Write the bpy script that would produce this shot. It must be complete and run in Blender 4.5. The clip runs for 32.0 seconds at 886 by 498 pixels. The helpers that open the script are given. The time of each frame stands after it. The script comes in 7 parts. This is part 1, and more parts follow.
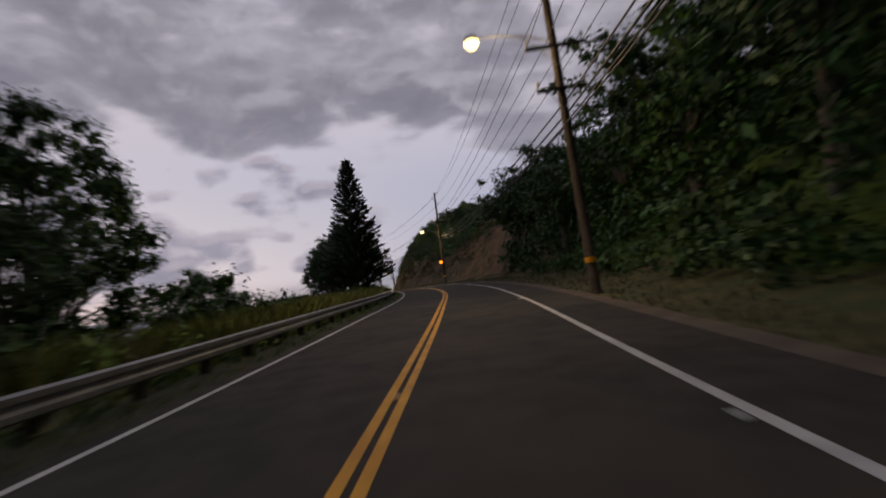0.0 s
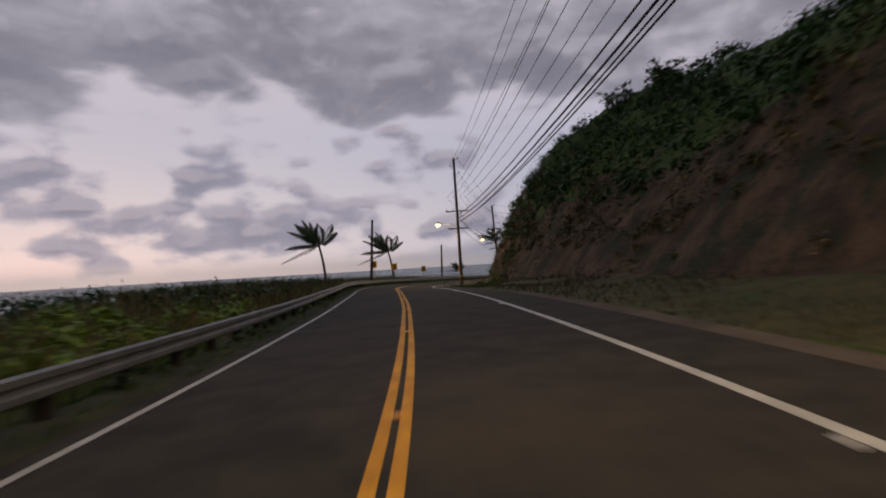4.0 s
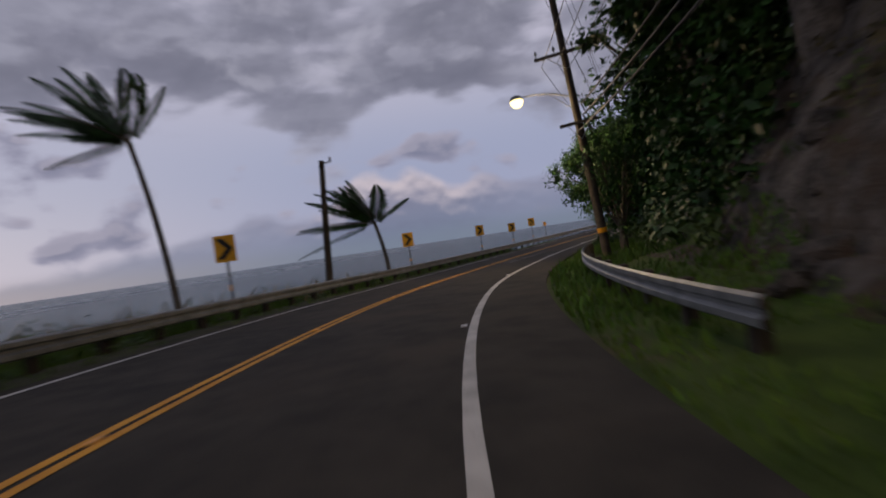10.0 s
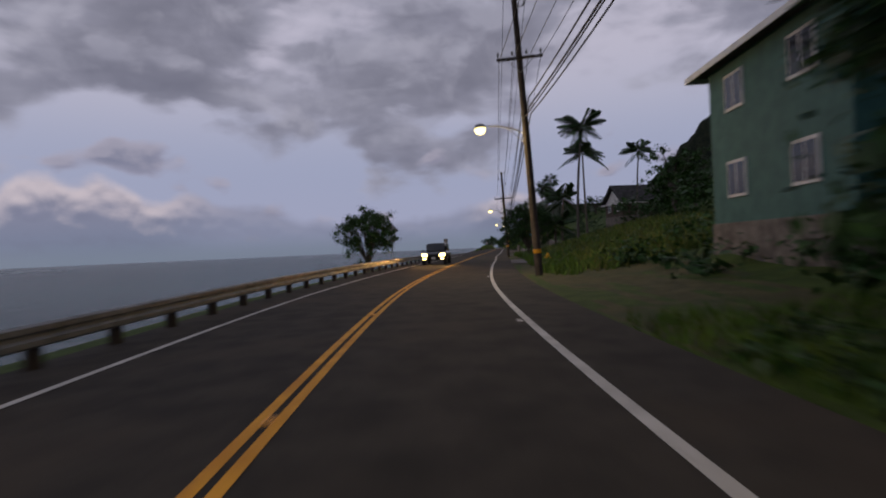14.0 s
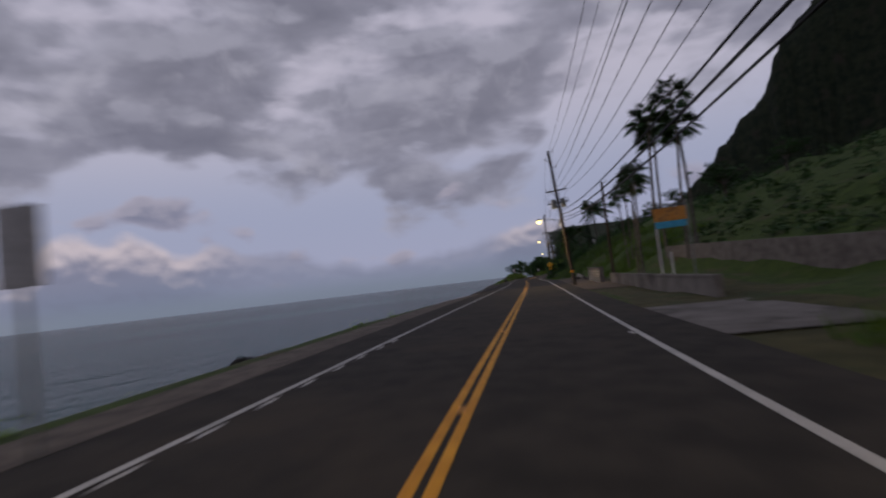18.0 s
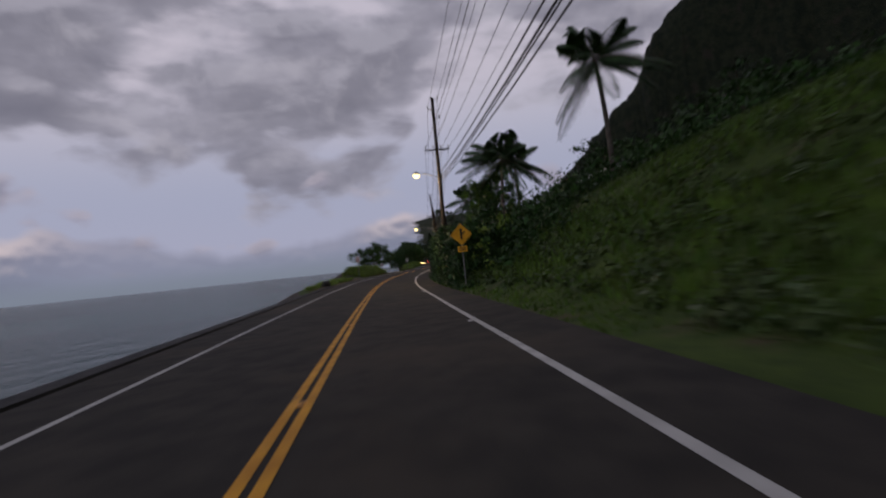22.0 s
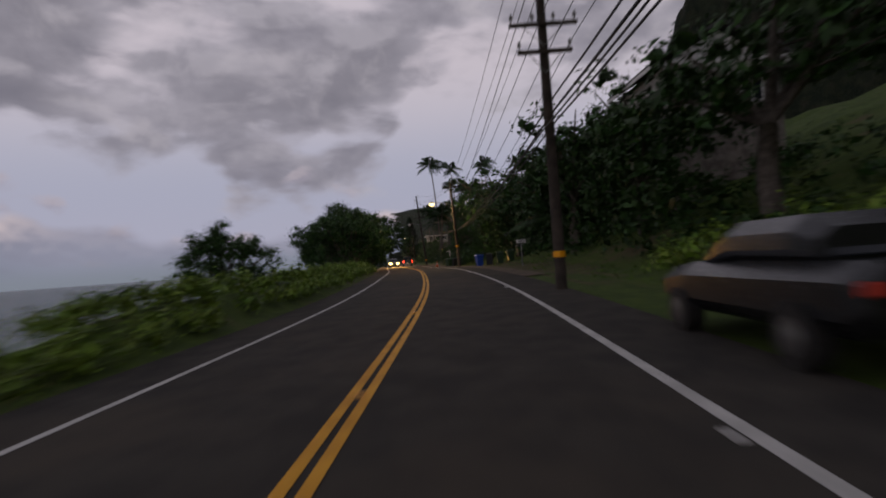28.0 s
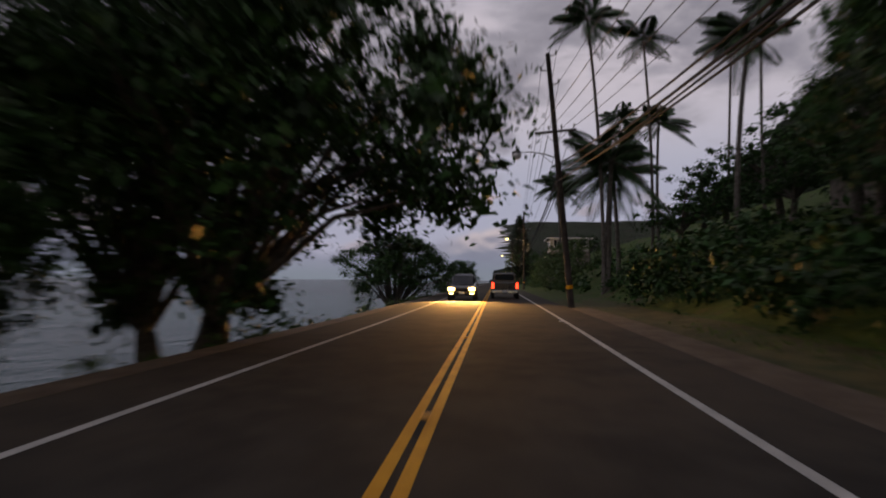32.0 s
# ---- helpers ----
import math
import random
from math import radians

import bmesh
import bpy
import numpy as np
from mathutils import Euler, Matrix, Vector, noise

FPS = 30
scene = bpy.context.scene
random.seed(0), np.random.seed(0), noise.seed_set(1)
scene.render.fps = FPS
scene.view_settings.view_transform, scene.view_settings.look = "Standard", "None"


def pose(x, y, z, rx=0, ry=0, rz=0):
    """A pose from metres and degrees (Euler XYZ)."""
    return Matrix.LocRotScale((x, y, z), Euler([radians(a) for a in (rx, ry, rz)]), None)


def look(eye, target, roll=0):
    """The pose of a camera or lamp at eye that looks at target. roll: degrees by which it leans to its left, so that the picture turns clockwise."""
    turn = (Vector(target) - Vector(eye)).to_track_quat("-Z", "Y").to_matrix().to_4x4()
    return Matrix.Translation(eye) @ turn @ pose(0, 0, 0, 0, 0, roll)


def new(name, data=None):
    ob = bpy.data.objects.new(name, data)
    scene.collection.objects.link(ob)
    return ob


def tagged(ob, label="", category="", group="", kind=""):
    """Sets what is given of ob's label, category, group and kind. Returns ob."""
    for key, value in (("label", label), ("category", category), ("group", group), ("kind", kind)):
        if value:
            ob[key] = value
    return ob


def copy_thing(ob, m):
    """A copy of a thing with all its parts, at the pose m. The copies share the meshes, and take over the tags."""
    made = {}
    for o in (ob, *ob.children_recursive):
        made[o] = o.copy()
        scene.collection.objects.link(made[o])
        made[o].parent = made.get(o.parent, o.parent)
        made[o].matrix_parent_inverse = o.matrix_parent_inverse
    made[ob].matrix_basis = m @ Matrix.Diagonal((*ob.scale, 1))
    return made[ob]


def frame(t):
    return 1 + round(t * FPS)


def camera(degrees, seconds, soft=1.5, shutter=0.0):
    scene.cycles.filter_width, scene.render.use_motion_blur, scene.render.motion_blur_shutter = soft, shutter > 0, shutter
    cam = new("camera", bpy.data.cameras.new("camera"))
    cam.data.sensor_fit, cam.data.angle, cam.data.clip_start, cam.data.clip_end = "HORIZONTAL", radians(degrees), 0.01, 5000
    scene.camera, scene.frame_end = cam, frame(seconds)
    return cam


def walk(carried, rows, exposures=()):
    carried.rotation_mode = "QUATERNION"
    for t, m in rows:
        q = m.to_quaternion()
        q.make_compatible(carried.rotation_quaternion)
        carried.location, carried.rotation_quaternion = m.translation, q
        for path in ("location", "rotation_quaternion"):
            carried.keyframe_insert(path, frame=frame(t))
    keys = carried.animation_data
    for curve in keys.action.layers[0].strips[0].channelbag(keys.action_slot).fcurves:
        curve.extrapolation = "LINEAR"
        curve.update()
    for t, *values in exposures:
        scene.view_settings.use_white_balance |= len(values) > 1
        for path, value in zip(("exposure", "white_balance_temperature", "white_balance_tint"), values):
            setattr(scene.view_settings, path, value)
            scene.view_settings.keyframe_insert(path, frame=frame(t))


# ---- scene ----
cam = camera(75.77, 32.0, soft=1.9, shutter=0.5)
PATH = [
    (0.0, look((38.61, -9.30, 1.77), (39.43, 10.64, 3.03), -6.47)),
    (0.5, look((39.24, 0.37, 2.12), (39.66, 20.35, 3.07), -7.19)),
    (1.0, look((39.76, 9.96, 2.34), (39.74, 29.92, 3.50), -5.68)),
    (1.5, look((40.20, 19.44, 2.45), (39.71, 39.40, 3.65), -5.37)),
    (2.0, look((40.35, 28.86, 2.58), (39.60, 48.82, 3.47), -5.59)),
    (2.5, look((40.16, 38.29, 2.75), (38.86, 58.24, 3.53), -5.90)),
    (3.0, look((39.58, 47.43, 2.89), (37.11, 67.25, 3.83), -5.57)),
    (3.5, look((38.66, 56.01, 2.98), (35.59, 75.75, 3.93), -5.11)),
    (4.0, look((37.44, 64.37, 3.04), (33.95, 84.06, 3.63), -3.34)),
    (4.5, look((35.89, 72.49, 3.06), (32.19, 92.14, 3.36), -2.17)),
    (5.0, look((34.15, 80.32, 3.04), (30.41, 99.97, 3.28), -2.05)),
    (5.5, look((32.36, 87.88, 3.00), (28.79, 107.56, 3.35), -2.71)),
    (6.0, look((30.62, 95.15, 2.94), (27.44, 114.89, 3.53), -3.30)),
    (6.5, look((28.94, 102.52, 2.83), (26.41, 122.36, 3.22), -2.49)),
    (7.0, look((27.45, 109.80, 2.67), (26.29, 129.77, 2.91), -4.95)),
    (7.5, look((26.42, 116.96, 2.45), (26.43, 136.96, 2.49), -7.28)),
    (8.0, look((25.99, 124.07, 2.24), (27.36, 144.02, 1.97), -7.10)),
    (8.5, look((26.15, 130.91, 2.02), (28.71, 150.74, 1.74), -7.46)),
    (9.0, look((26.95, 137.55, 1.82), (31.15, 157.11, 1.58), -7.88)),
    (9.5, look((28.48, 144.28, 1.64), (34.53, 163.34, 1.42), -9.40)),
    (10.0, look((30.55, 150.91, 1.53), (38.37, 169.32, 1.23), -8.36)),
    (10.5, look((33.04, 157.07, 1.48), (42.73, 174.56, 1.16), -6.03)),
    (11.0, look((36.17, 163.06, 1.42), (47.24, 179.71, 1.03), -5.92)),
    (11.5, look((40.34, 169.42, 1.32), (52.52, 185.28, 1.03), -3.09)),
    (12.0, look((45.35, 175.64, 1.23), (58.47, 190.74, 0.88), -2.82)),
    (12.5, look((50.78, 181.51, 1.18), (65.01, 195.56, 1.01), -2.99)),
    (13.0, look((56.41, 187.19, 1.18), (71.43, 200.40, 1.00), -4.47)),
    (13.5, look((62.22, 192.63, 1.19), (77.71, 205.28, 1.15), -4.22)),
    (14.0, look((68.41, 198.04, 1.22), (84.14, 210.39, 1.22), -2.54)),
    (14.5, look((74.99, 203.38, 1.27), (90.85, 215.56, 1.22), -1.69)),
    (15.0, look((81.96, 208.64, 1.32), (97.93, 220.68, 1.16), -2.32)),
    (15.5, look((89.29, 213.85, 1.34), (105.47, 225.61, 1.13), -3.78)),
    (16.0, look((96.96, 219.02, 1.36), (113.53, 230.22, 1.38), -3.75)),
    (16.5, look((105.19, 224.25, 1.39), (122.15, 234.85, 1.56), -5.09)),
    (17.0, look((113.67, 229.66, 1.39), (130.70, 240.13, 1.70), -4.60)),
    (17.5, look((122.11, 235.10, 1.38), (138.58, 246.42, 1.95), -4.83)),
    (18.0, look((130.67, 240.62, 1.36), (145.91, 253.50, 2.59), -6.66)),
    (18.5, look((139.57, 246.07, 1.34), (153.73, 260.07, 3.19), -7.62)),
    (19.0, look((148.59, 251.50, 1.34), (163.32, 264.93, 2.98), -6.10)),
    (19.5, look((157.61, 256.95, 1.35), (172.58, 270.13, 2.82), -5.04)),
    (20.0, look((166.67, 262.45, 1.34), (181.50, 275.79, 2.71), -3.59)),
    (20.5, look((175.70, 268.00, 1.35), (190.31, 281.60, 2.58), -2.35)),
    (21.0, look((184.71, 273.53, 1.37), (200.30, 285.98, 2.69), -1.57)),
    (21.5, look((193.61, 279.00, 1.40), (210.66, 289.38, 2.60), -3.23)),
    (22.0, look((202.37, 284.55, 1.44), (220.19, 293.62, 1.87), -5.99)),
    (22.5, look((211.16, 290.29, 1.47), (229.54, 298.17, 1.04), -2.52)),
    (23.0, look((219.88, 296.08, 1.46), (237.85, 304.86, 1.21), -1.13)),
    (23.5, look((228.56, 301.65, 1.42), (246.08, 311.30, 1.19), 0.47)),
    (24.0, look((237.18, 306.91, 1.40), (254.39, 317.09, 1.68), 2.05)),
    (24.5, look((245.56, 311.76, 1.43), (262.74, 322.00, 1.91), 2.30)),
    (25.0, look((254.14, 316.39, 1.46), (271.44, 326.41, 1.85), 1.34)),
    (25.5, look((263.51, 321.12, 1.52), (281.17, 330.52, 1.89), -1.49)),
    (26.0, look((272.92, 325.63, 1.59), (290.83, 334.52, 1.89), -3.43)),
    (26.5, look((281.81, 329.73, 1.65), (299.93, 338.19, 1.97), -5.38)),
    (27.0, look((290.73, 333.69, 1.70), (308.93, 341.98, 1.87), -4.12)),
    (27.5, look((299.66, 337.53, 1.76), (317.84, 345.86, 1.90), -3.28)),
    (28.0, look((308.54, 341.36, 1.84), (326.66, 349.83, 2.20), -4.15)),
    (28.5, look((317.34, 345.29, 1.93), (335.37, 353.90, 2.84), -6.19)),
    (29.0, look((325.99, 349.42, 2.04), (343.96, 358.04, 3.67), -6.51)),
    (29.5, look((334.64, 353.69, 2.11), (352.63, 362.17, 4.20), -7.51)),
    (30.0, look((343.23, 358.14, 2.19), (361.08, 367.00, 3.93), -7.57)),
    (30.5, look((351.67, 362.88, 2.26), (368.97, 372.83, 3.52), -5.60)),
    (31.0, look((359.93, 367.70, 2.25), (376.29, 379.15, 3.44), -1.41)),
    (31.5, look((368.03, 372.51, 2.24), (384.06, 384.41, 3.49), -0.44)),
    (32.0, look((376.01, 377.44, 2.27), (392.18, 389.15, 3.35), 0.46)),
]
EXPOSURES = [(0, 0.12, 7000, 10), (1, 0.05, 6600, 10), (2, 0.15, 6700, 10), (3, 0.1, 7100, 10), (6, 0.0, 6500, 10), (9, -0.05, 6400, 10), (12, -0.15, 6400, 10), (16, -0.05, 6500, 10), (19, -0.15, 6500, 10), (21, -0.15, 6600, 10), (23, 0.1, 6900, 10), (24, -0.05, 6600, 10), (26, 0.12, 7200, 10), (30, -0.1, 7000, 10), (31, -0.05, 6800, 10), (32, 0.0, 7200, 10)]
walk(cam, PATH, EXPOSURES)

# world, lamps' light and exposure
def nodes_of(tree):
    tree.nodes.clear()
    return tree.nodes, tree.links


class Net:
    """Small helper to wire shader nodes."""

    def __init__(self, tree):
        self.nodes, self.links = nodes_of(tree)

    def add(self, kind, **values):
        n = self.nodes.new(kind)
        for k, v in values.items():
            self.set(n.inputs[k], v)
        return n

    def set(self, socket, v):
        if isinstance(v, bpy.types.NodeSocket):
            self.links.new(v, socket)
        elif v is not None:
            socket.default_value = v

    def math(self, op, a, b=0.0, c=0.0, clamp=False):
        n = self.nodes.new("ShaderNodeMath")
        n.operation, n.use_clamp = op, clamp
        for s, v in zip(n.inputs, (a, b, c)):
            self.set(s, v)
        return n.outputs[0]

    def mix(self, f, a, b, blend="MIX"):
        n = self.nodes.new("ShaderNodeMix")
        n.data_type, n.blend_type, n.clamp_factor = "RGBA", blend, True
        self.set(n.inputs[0], f)
        self.set(n.inputs[6], a if not isinstance(a, tuple) else (*a, 1))
        self.set(n.inputs[7], b if not isinstance(b, tuple) else (*b, 1))
        return n.outputs[2]

    def step(self, v, lo, hi):
        n = self.nodes.new("ShaderNodeMapRange")
        n.interpolation_type = "SMOOTHSTEP"
        self.set(n.inputs[0], v)
        n.inputs[1].default_value, n.inputs[2].default_value = lo, hi
        return n.outputs[0]

    def noise(self, vec, scale, detail=6.0, rough=0.55, distort=0.0):
        n = self.nodes.new("ShaderNodeTexNoise")
        if vec is not None:
            self.links.new(vec, n.inputs["Vector"])
        n.inputs["Scale"].default_value, n.inputs["Detail"].default_value = scale, detail
        n.inputs["Roughness"].default_value, n.inputs["Distortion"].default_value = rough, distort
        return n.outputs[0]

    def vec(self, x, y, z):
        n = self.nodes.new("ShaderNodeCombineXYZ")
        for s, v in zip(n.inputs, (x, y, z)):
            self.set(s, v)
        return n.outputs[0]


def srgb(r, g, b):
    return tuple(((c / 255 + 0.055) / 1.055) ** 2.4 if c > 10 else c / 255 / 12.92 for c in (r, g, b))


def dusk_sky():
    world = bpy.data.worlds.new("dusk_sky")
    scene.world = world
    world.use_nodes = True
    n = Net(world.node_tree)
    co = n.add("ShaderNodeTexCoord").outputs["Generated"]
    x, y, z = n.add("ShaderNodeSeparateXYZ", Vector=co).outputs
    el = n.math("MULTIPLY", n.math("ARCSINE", z), 57.2958)
    az = n.math("MULTIPLY", n.math("ARCTAN2", n.math("MULTIPLY", x, -1.0), y), 57.2958)
    # clear air: lavender above, blue low down, warm after-glow where the sun went down
    glow = n.step(n.math("ABSOLUTE", n.math("SUBTRACT", az, 42.0)), 62.0, 0.0)
    air = n.mix(n.step(el, 3.0, 40.0), srgb(154, 161, 188), srgb(166, 172, 198))
    air = n.mix(n.step(n.math("ABSOLUTE", n.math("SUBTRACT", el, 22.0)), 16.0, 2.0), air, srgb(186, 182, 199))
    air = n.mix(n.math("MULTIPLY", n.step(el, 15.0, 1.0), 0.9), air, n.mix(glow, srgb(158, 162, 189), srgb(216, 204, 206)))
    air = n.mix(n.math("MULTIPLY", n.step(el, 26.0, 4.0), n.math("MULTIPLY", glow, 0.5)), air, srgb(200, 196, 208))
    nishita = n.add("ShaderNodeTexSky")
    nishita.sky_type, nishita.sun_disc, nishita.sun_elevation, nishita.sun_rotation = "NISHITA", False, radians(1.0), radians(-46)
    air = n.mix(0.08, air, n.mix(1.0, nishita.outputs[0], (0.1, 0.1, 0.1), "MULTIPLY"))

    def billows(offset, big, seed):
        """Lumpy cloud density along a direction, sampled a little aside by offset."""
        d = n.vec(n.math("ADD", x, offset[0]), n.math("ADD", y, offset[1]), n.math("MULTIPLY", n.math("ADD", z, offset[2]), 2.3))
        shift = n.nodes.new("ShaderNodeVectorMath")
        shift.operation = "ADD"
        n.links.new(d, shift.inputs[0])
        shift.inputs[1].default_value = (seed, seed * 0.7, seed * 0.3)
        d = shift.outputs[0]
        v = n.nodes.new("ShaderNodeTexVoronoi")
        v.feature = "SMOOTH_F1"
        n.links.new(d, v.inputs["Vector"])
        v.inputs["Scale"].default_value, v.inputs["Smoothness"].default_value = big * 2.1, 0.35
        v.inputs["Detail"].default_value, v.inputs["Roughness"].default_value = 2.0, 0.55
        a = n.math("MULTIPLY", n.noise(d, big, 4, 0.5, 0.2), 0.62)
        b = n.math("MULTIPLY", n.math("SUBTRACT", 0.8, v.outputs["Distance"]), 0.16)
        c = n.math("MULTIPLY", n.noise(d, big * 4.0, 6, 0.52, 0.3), 0.20)
        return n.math("ADD", n.math("ADD", a, b), c)

    def skyline(points):
        """An elevation in degrees that follows the azimuth through the given points."""
        ramp = n.nodes.new("ShaderNodeFloatCurve")
        n.set(ramp.inputs["Value"], n.math("DIVIDE", n.math("ADD", az, 120.0), 180.0))
        curve = ramp.mapping.curves[0]
        for q, e in points:
            curve.points.new((q + 120) / 180, e / 30)
        curve.points[0].location, curve.points[len(curve.points) - 1].location = (0, points[0][1] / 30), (1, points[-1][1] / 30)
        ramp.mapping.update()
        return n.math("MULTIPLY", ramp.outputs[0], 30.0)

    def puffs(wide, tall, lift, seed, fine=6.0):
        """Cauliflower density over azimuth and elevation, in degrees; lift looks a little higher."""
        v2 = n.vec(n.math("DIVIDE", az, wide), n.math("DIVIDE", n.math("ADD", el, lift), tall), seed)
        v = n.nodes.new("ShaderNodeTexVoronoi")
        v.feature = "SMOOTH_F1"
        n.links.new(v2, v.inputs["Vector"])
        v.inputs["Scale"].default_value, v.inputs["Smoothness"].default_value = 1.9, 0.8
        v.inputs["Detail"].default_value, v.inputs["Roughness"].default_value = 1.0, 0.45
        return n.math("ADD", n.math("MULTIPLY", n.noise(v2, 1.0, fine, 0.52, 0.15), 0.66), n.math("MULTIPLY", n.math("SUBTRACT", 0.85, v.outputs["Distance"]), 0.34))

    # a broken deck overhead; its ragged lower edge dips into lobes
    edge = skyline(((-75, 17.0), (-64, 15.5), (-59, 9.8), (-54.5, 9.2), (-51, 6.8), (-46, 7.0), (-43.8, 9.6), (-39, 10.8), (-33, 10.0), (-30, 12.0), (-27.5, 14.2), (-22, 14.9), (-17, 14.2), (-13, 12.4), (-6, 15.0), (4, 17.0), (13, 14.6), (27, 14.8), (37, 18.0), (47, 15.5)))
    rise = n.math("SUBTRACT", el, edge)
    bias = n.math("MINIMUM", n.math("MAXIMUM", n.math("MULTIPLY", rise, 0.036), -0.34), 0.075)
    bias = n.math("SUBTRACT", bias, n.math("MULTIPLY", n.step(n.math("ABSOLUTE", n.math("SUBTRACT", rise, 17.0)), 9.0, 0.0), 0.045))
    d1, d2 = billows((0, 0, 0), 3.0, 2.0), billows((-0.012, 0.008, 0.034), 3.0, 2.0)
    deck = n.math("ADD", d1, bias)
    cover = n.step(deck, 0.30, 0.425)
    up = n.math("SUBTRACT", d1, d2)
    body = n.mix(n.step(deck, 0.32, 0.53), srgb(158, 157, 174), srgb(116, 116, 131))
    body = n.mix(n.math("MULTIPLY", n.step(up, 0.0, 0.12), 0.45), body, srgb(170, 169, 185))
    body = n.mix(n.math("MULTIPLY", n.step(up, 0.02, -0.12), 0.42), body, srgb(96, 97, 112))
    body = n.mix(n.math("MULTIPLY", n.step(n.math("ABSOLUTE", n.math("SUBTRACT", rise, 1.0)), 4.0, 0.5), 0.40), body, srgb(102, 103, 120))
    # soft heads on the deck's underside, lit from above
    def heads(lift):
        v3 = n.vec(n.math("DIVIDE", az, 8.0), n.math("DIVIDE", n.math("ADD", el, lift), 6.5), 1.3)
        return n.noise(v3, 1.0, 4, 0.5, 0.3)

    head = n.math("SUBTRACT", heads(0.0), heads(1.6))
    body = n.mix(n.math("MULTIPLY", n.step(head, 0.0, 0.20), 0.42), body, srgb(176, 174, 188))
    body = n.mix(n.math("MULTIPLY", n.step(head, 0.0, -0.20), 0.42), body, srgb(94, 95, 111))
    sky = n.mix(n.math("MULTIPLY", cover, 0.94), air, body)
    # scattered low cumulus, grey-violet against the glow
    p1, p2 = puffs(9.0, 5.2, 0.0, 3.1), puffs(9.0, 5.2, 0.9, 3.1)
    west = n.math("MULTIPLY", n.step(az, -2.0, 8.0), 0.125)
    band = n.math("MULTIPLY", n.math("MAXIMUM", n.math("SUBTRACT", n.math("ABSOLUTE", n.math("SUBTRACT", el, 6.6)), 3.2), 0.0), -0.045)
    spot_cloud = n.math("MULTIPLY", n.math("MULTIPLY", n.step(n.math("ABSOLUTE", n.math("ADD", az, 24.0)), 6.0, 1.0), n.step(n.math("ABSOLUTE", n.math("SUBTRACT", el, 10.2)), 3.2, 0.5)), 0.13)
    low = n.math("ADD", n.math("ADD", n.math("ADD", p1, band), west), spot_cloud)
    lbody = n.mix(n.step(low, 0.46, 0.66), srgb(150, 147, 166), srgb(116, 117, 138))
    lbody = n.mix(n.math("MULTIPLY", n.step(n.math("SUBTRACT", p1, p2), 0.0, 0.10), 0.40), lbody, srgb(182, 174, 186))
    sky = n.mix(n.math("MULTIPLY", n.step(low, 0.46, 0.575), 0.86), sky, lbody)
    # a bank of heaped cumulus on the horizon, its tops catching the after-glow
    heap = skyline(((-70, 3.0), (-62, 5.2), (-58, 5.4), (-55, 4.6), (-47, 3.2), (-42, 3.4), (-38, 4.0), (-33, 5.3), (-30.5, 5.2), (-27.7, 6.5), (-25.8, 5.7), (-23.5, 6.7), (-20.8, 7.9), (-18.8, 7.3), (-16.8, 8.1), (-13.6, 6.2), (-10, 4.4), (-6, 5.2), (-3, 4.6), (4, 3.0), (20, 1.5)))
    q1, q2 = puffs(5.0, 3.4, 0.0, 7.7, 5.0), puffs(5.0, 3.4, 0.6, 7.7, 5.0)
    under = n.math("ADD", n.math("SUBTRACT", heap, el), n.math("MULTIPLY", n.math("SUBTRACT", q1, 0.5), 2.4))
    rim = n.math("SUBTRACT", q1, q2)
    hbody = n.mix(n.step(el, 1.0, 5.5), srgb(110, 118, 140), srgb(124, 125, 146))
    hbody = n.mix(n.math("MULTIPLY", n.step(rim, 0.03, -0.12), 0.30), hbody, srgb(104, 107, 127))
    lit = n.step(n.math("ABSOLUTE", n.math("ADD", az, 19.5)), 13.0, 4.0)
    lit = n.math("MAXIMUM", lit, n.math("MULTIPLY", n.step(n.math("ABSOLUTE", n.math("ADD", az, 58.5)), 5.0, 1.5), 0.8))
    crest = n.step(n.math("ADD", n.math("SUBTRACT", el, n.math("MULTIPLY", heap, 0.66)), n.math("MULTIPLY", rim, 7.0)), -1.3, 1.9)
    hbody = n.mix(n.math("MULTIPLY", crest, n.math("ADD", n.math("MULTIPLY", lit, 0.72), 0.10)), hbody, srgb(206, 192, 196))
    sky = n.mix(n.math("MULTIPLY", n.step(under, -0.35, 0.95), n.math("ADD", n.math("MULTIPLY", lit, 0.25), 0.66)), sky, hbody)
    sky = n.mix(n.step(el, 2.4, 0.0), sky, n.mix(glow, srgb(116, 125, 142), srgb(188, 172, 172)))
    # the sky opposite the after-glow is dimmer
    far = n.step(n.math("ABSOLUTE", n.math("SUBTRACT", az, 42.0)), 130.0, 175.0)
    east = n.step(az, -95.0, -125.0)
    sky = n.mix(n.math("MULTIPLY", n.math("MAXIMUM", far, east), 0.55), sky, (0.03, 0.035, 0.055))
    bg = n.add("ShaderNodeBackground", Color=sky, Strength=1.14)
    out = n.add("ShaderNodeOutputWorld")
    n.links.new(bg.outputs[0], out.inputs[0])


dusk_sky()


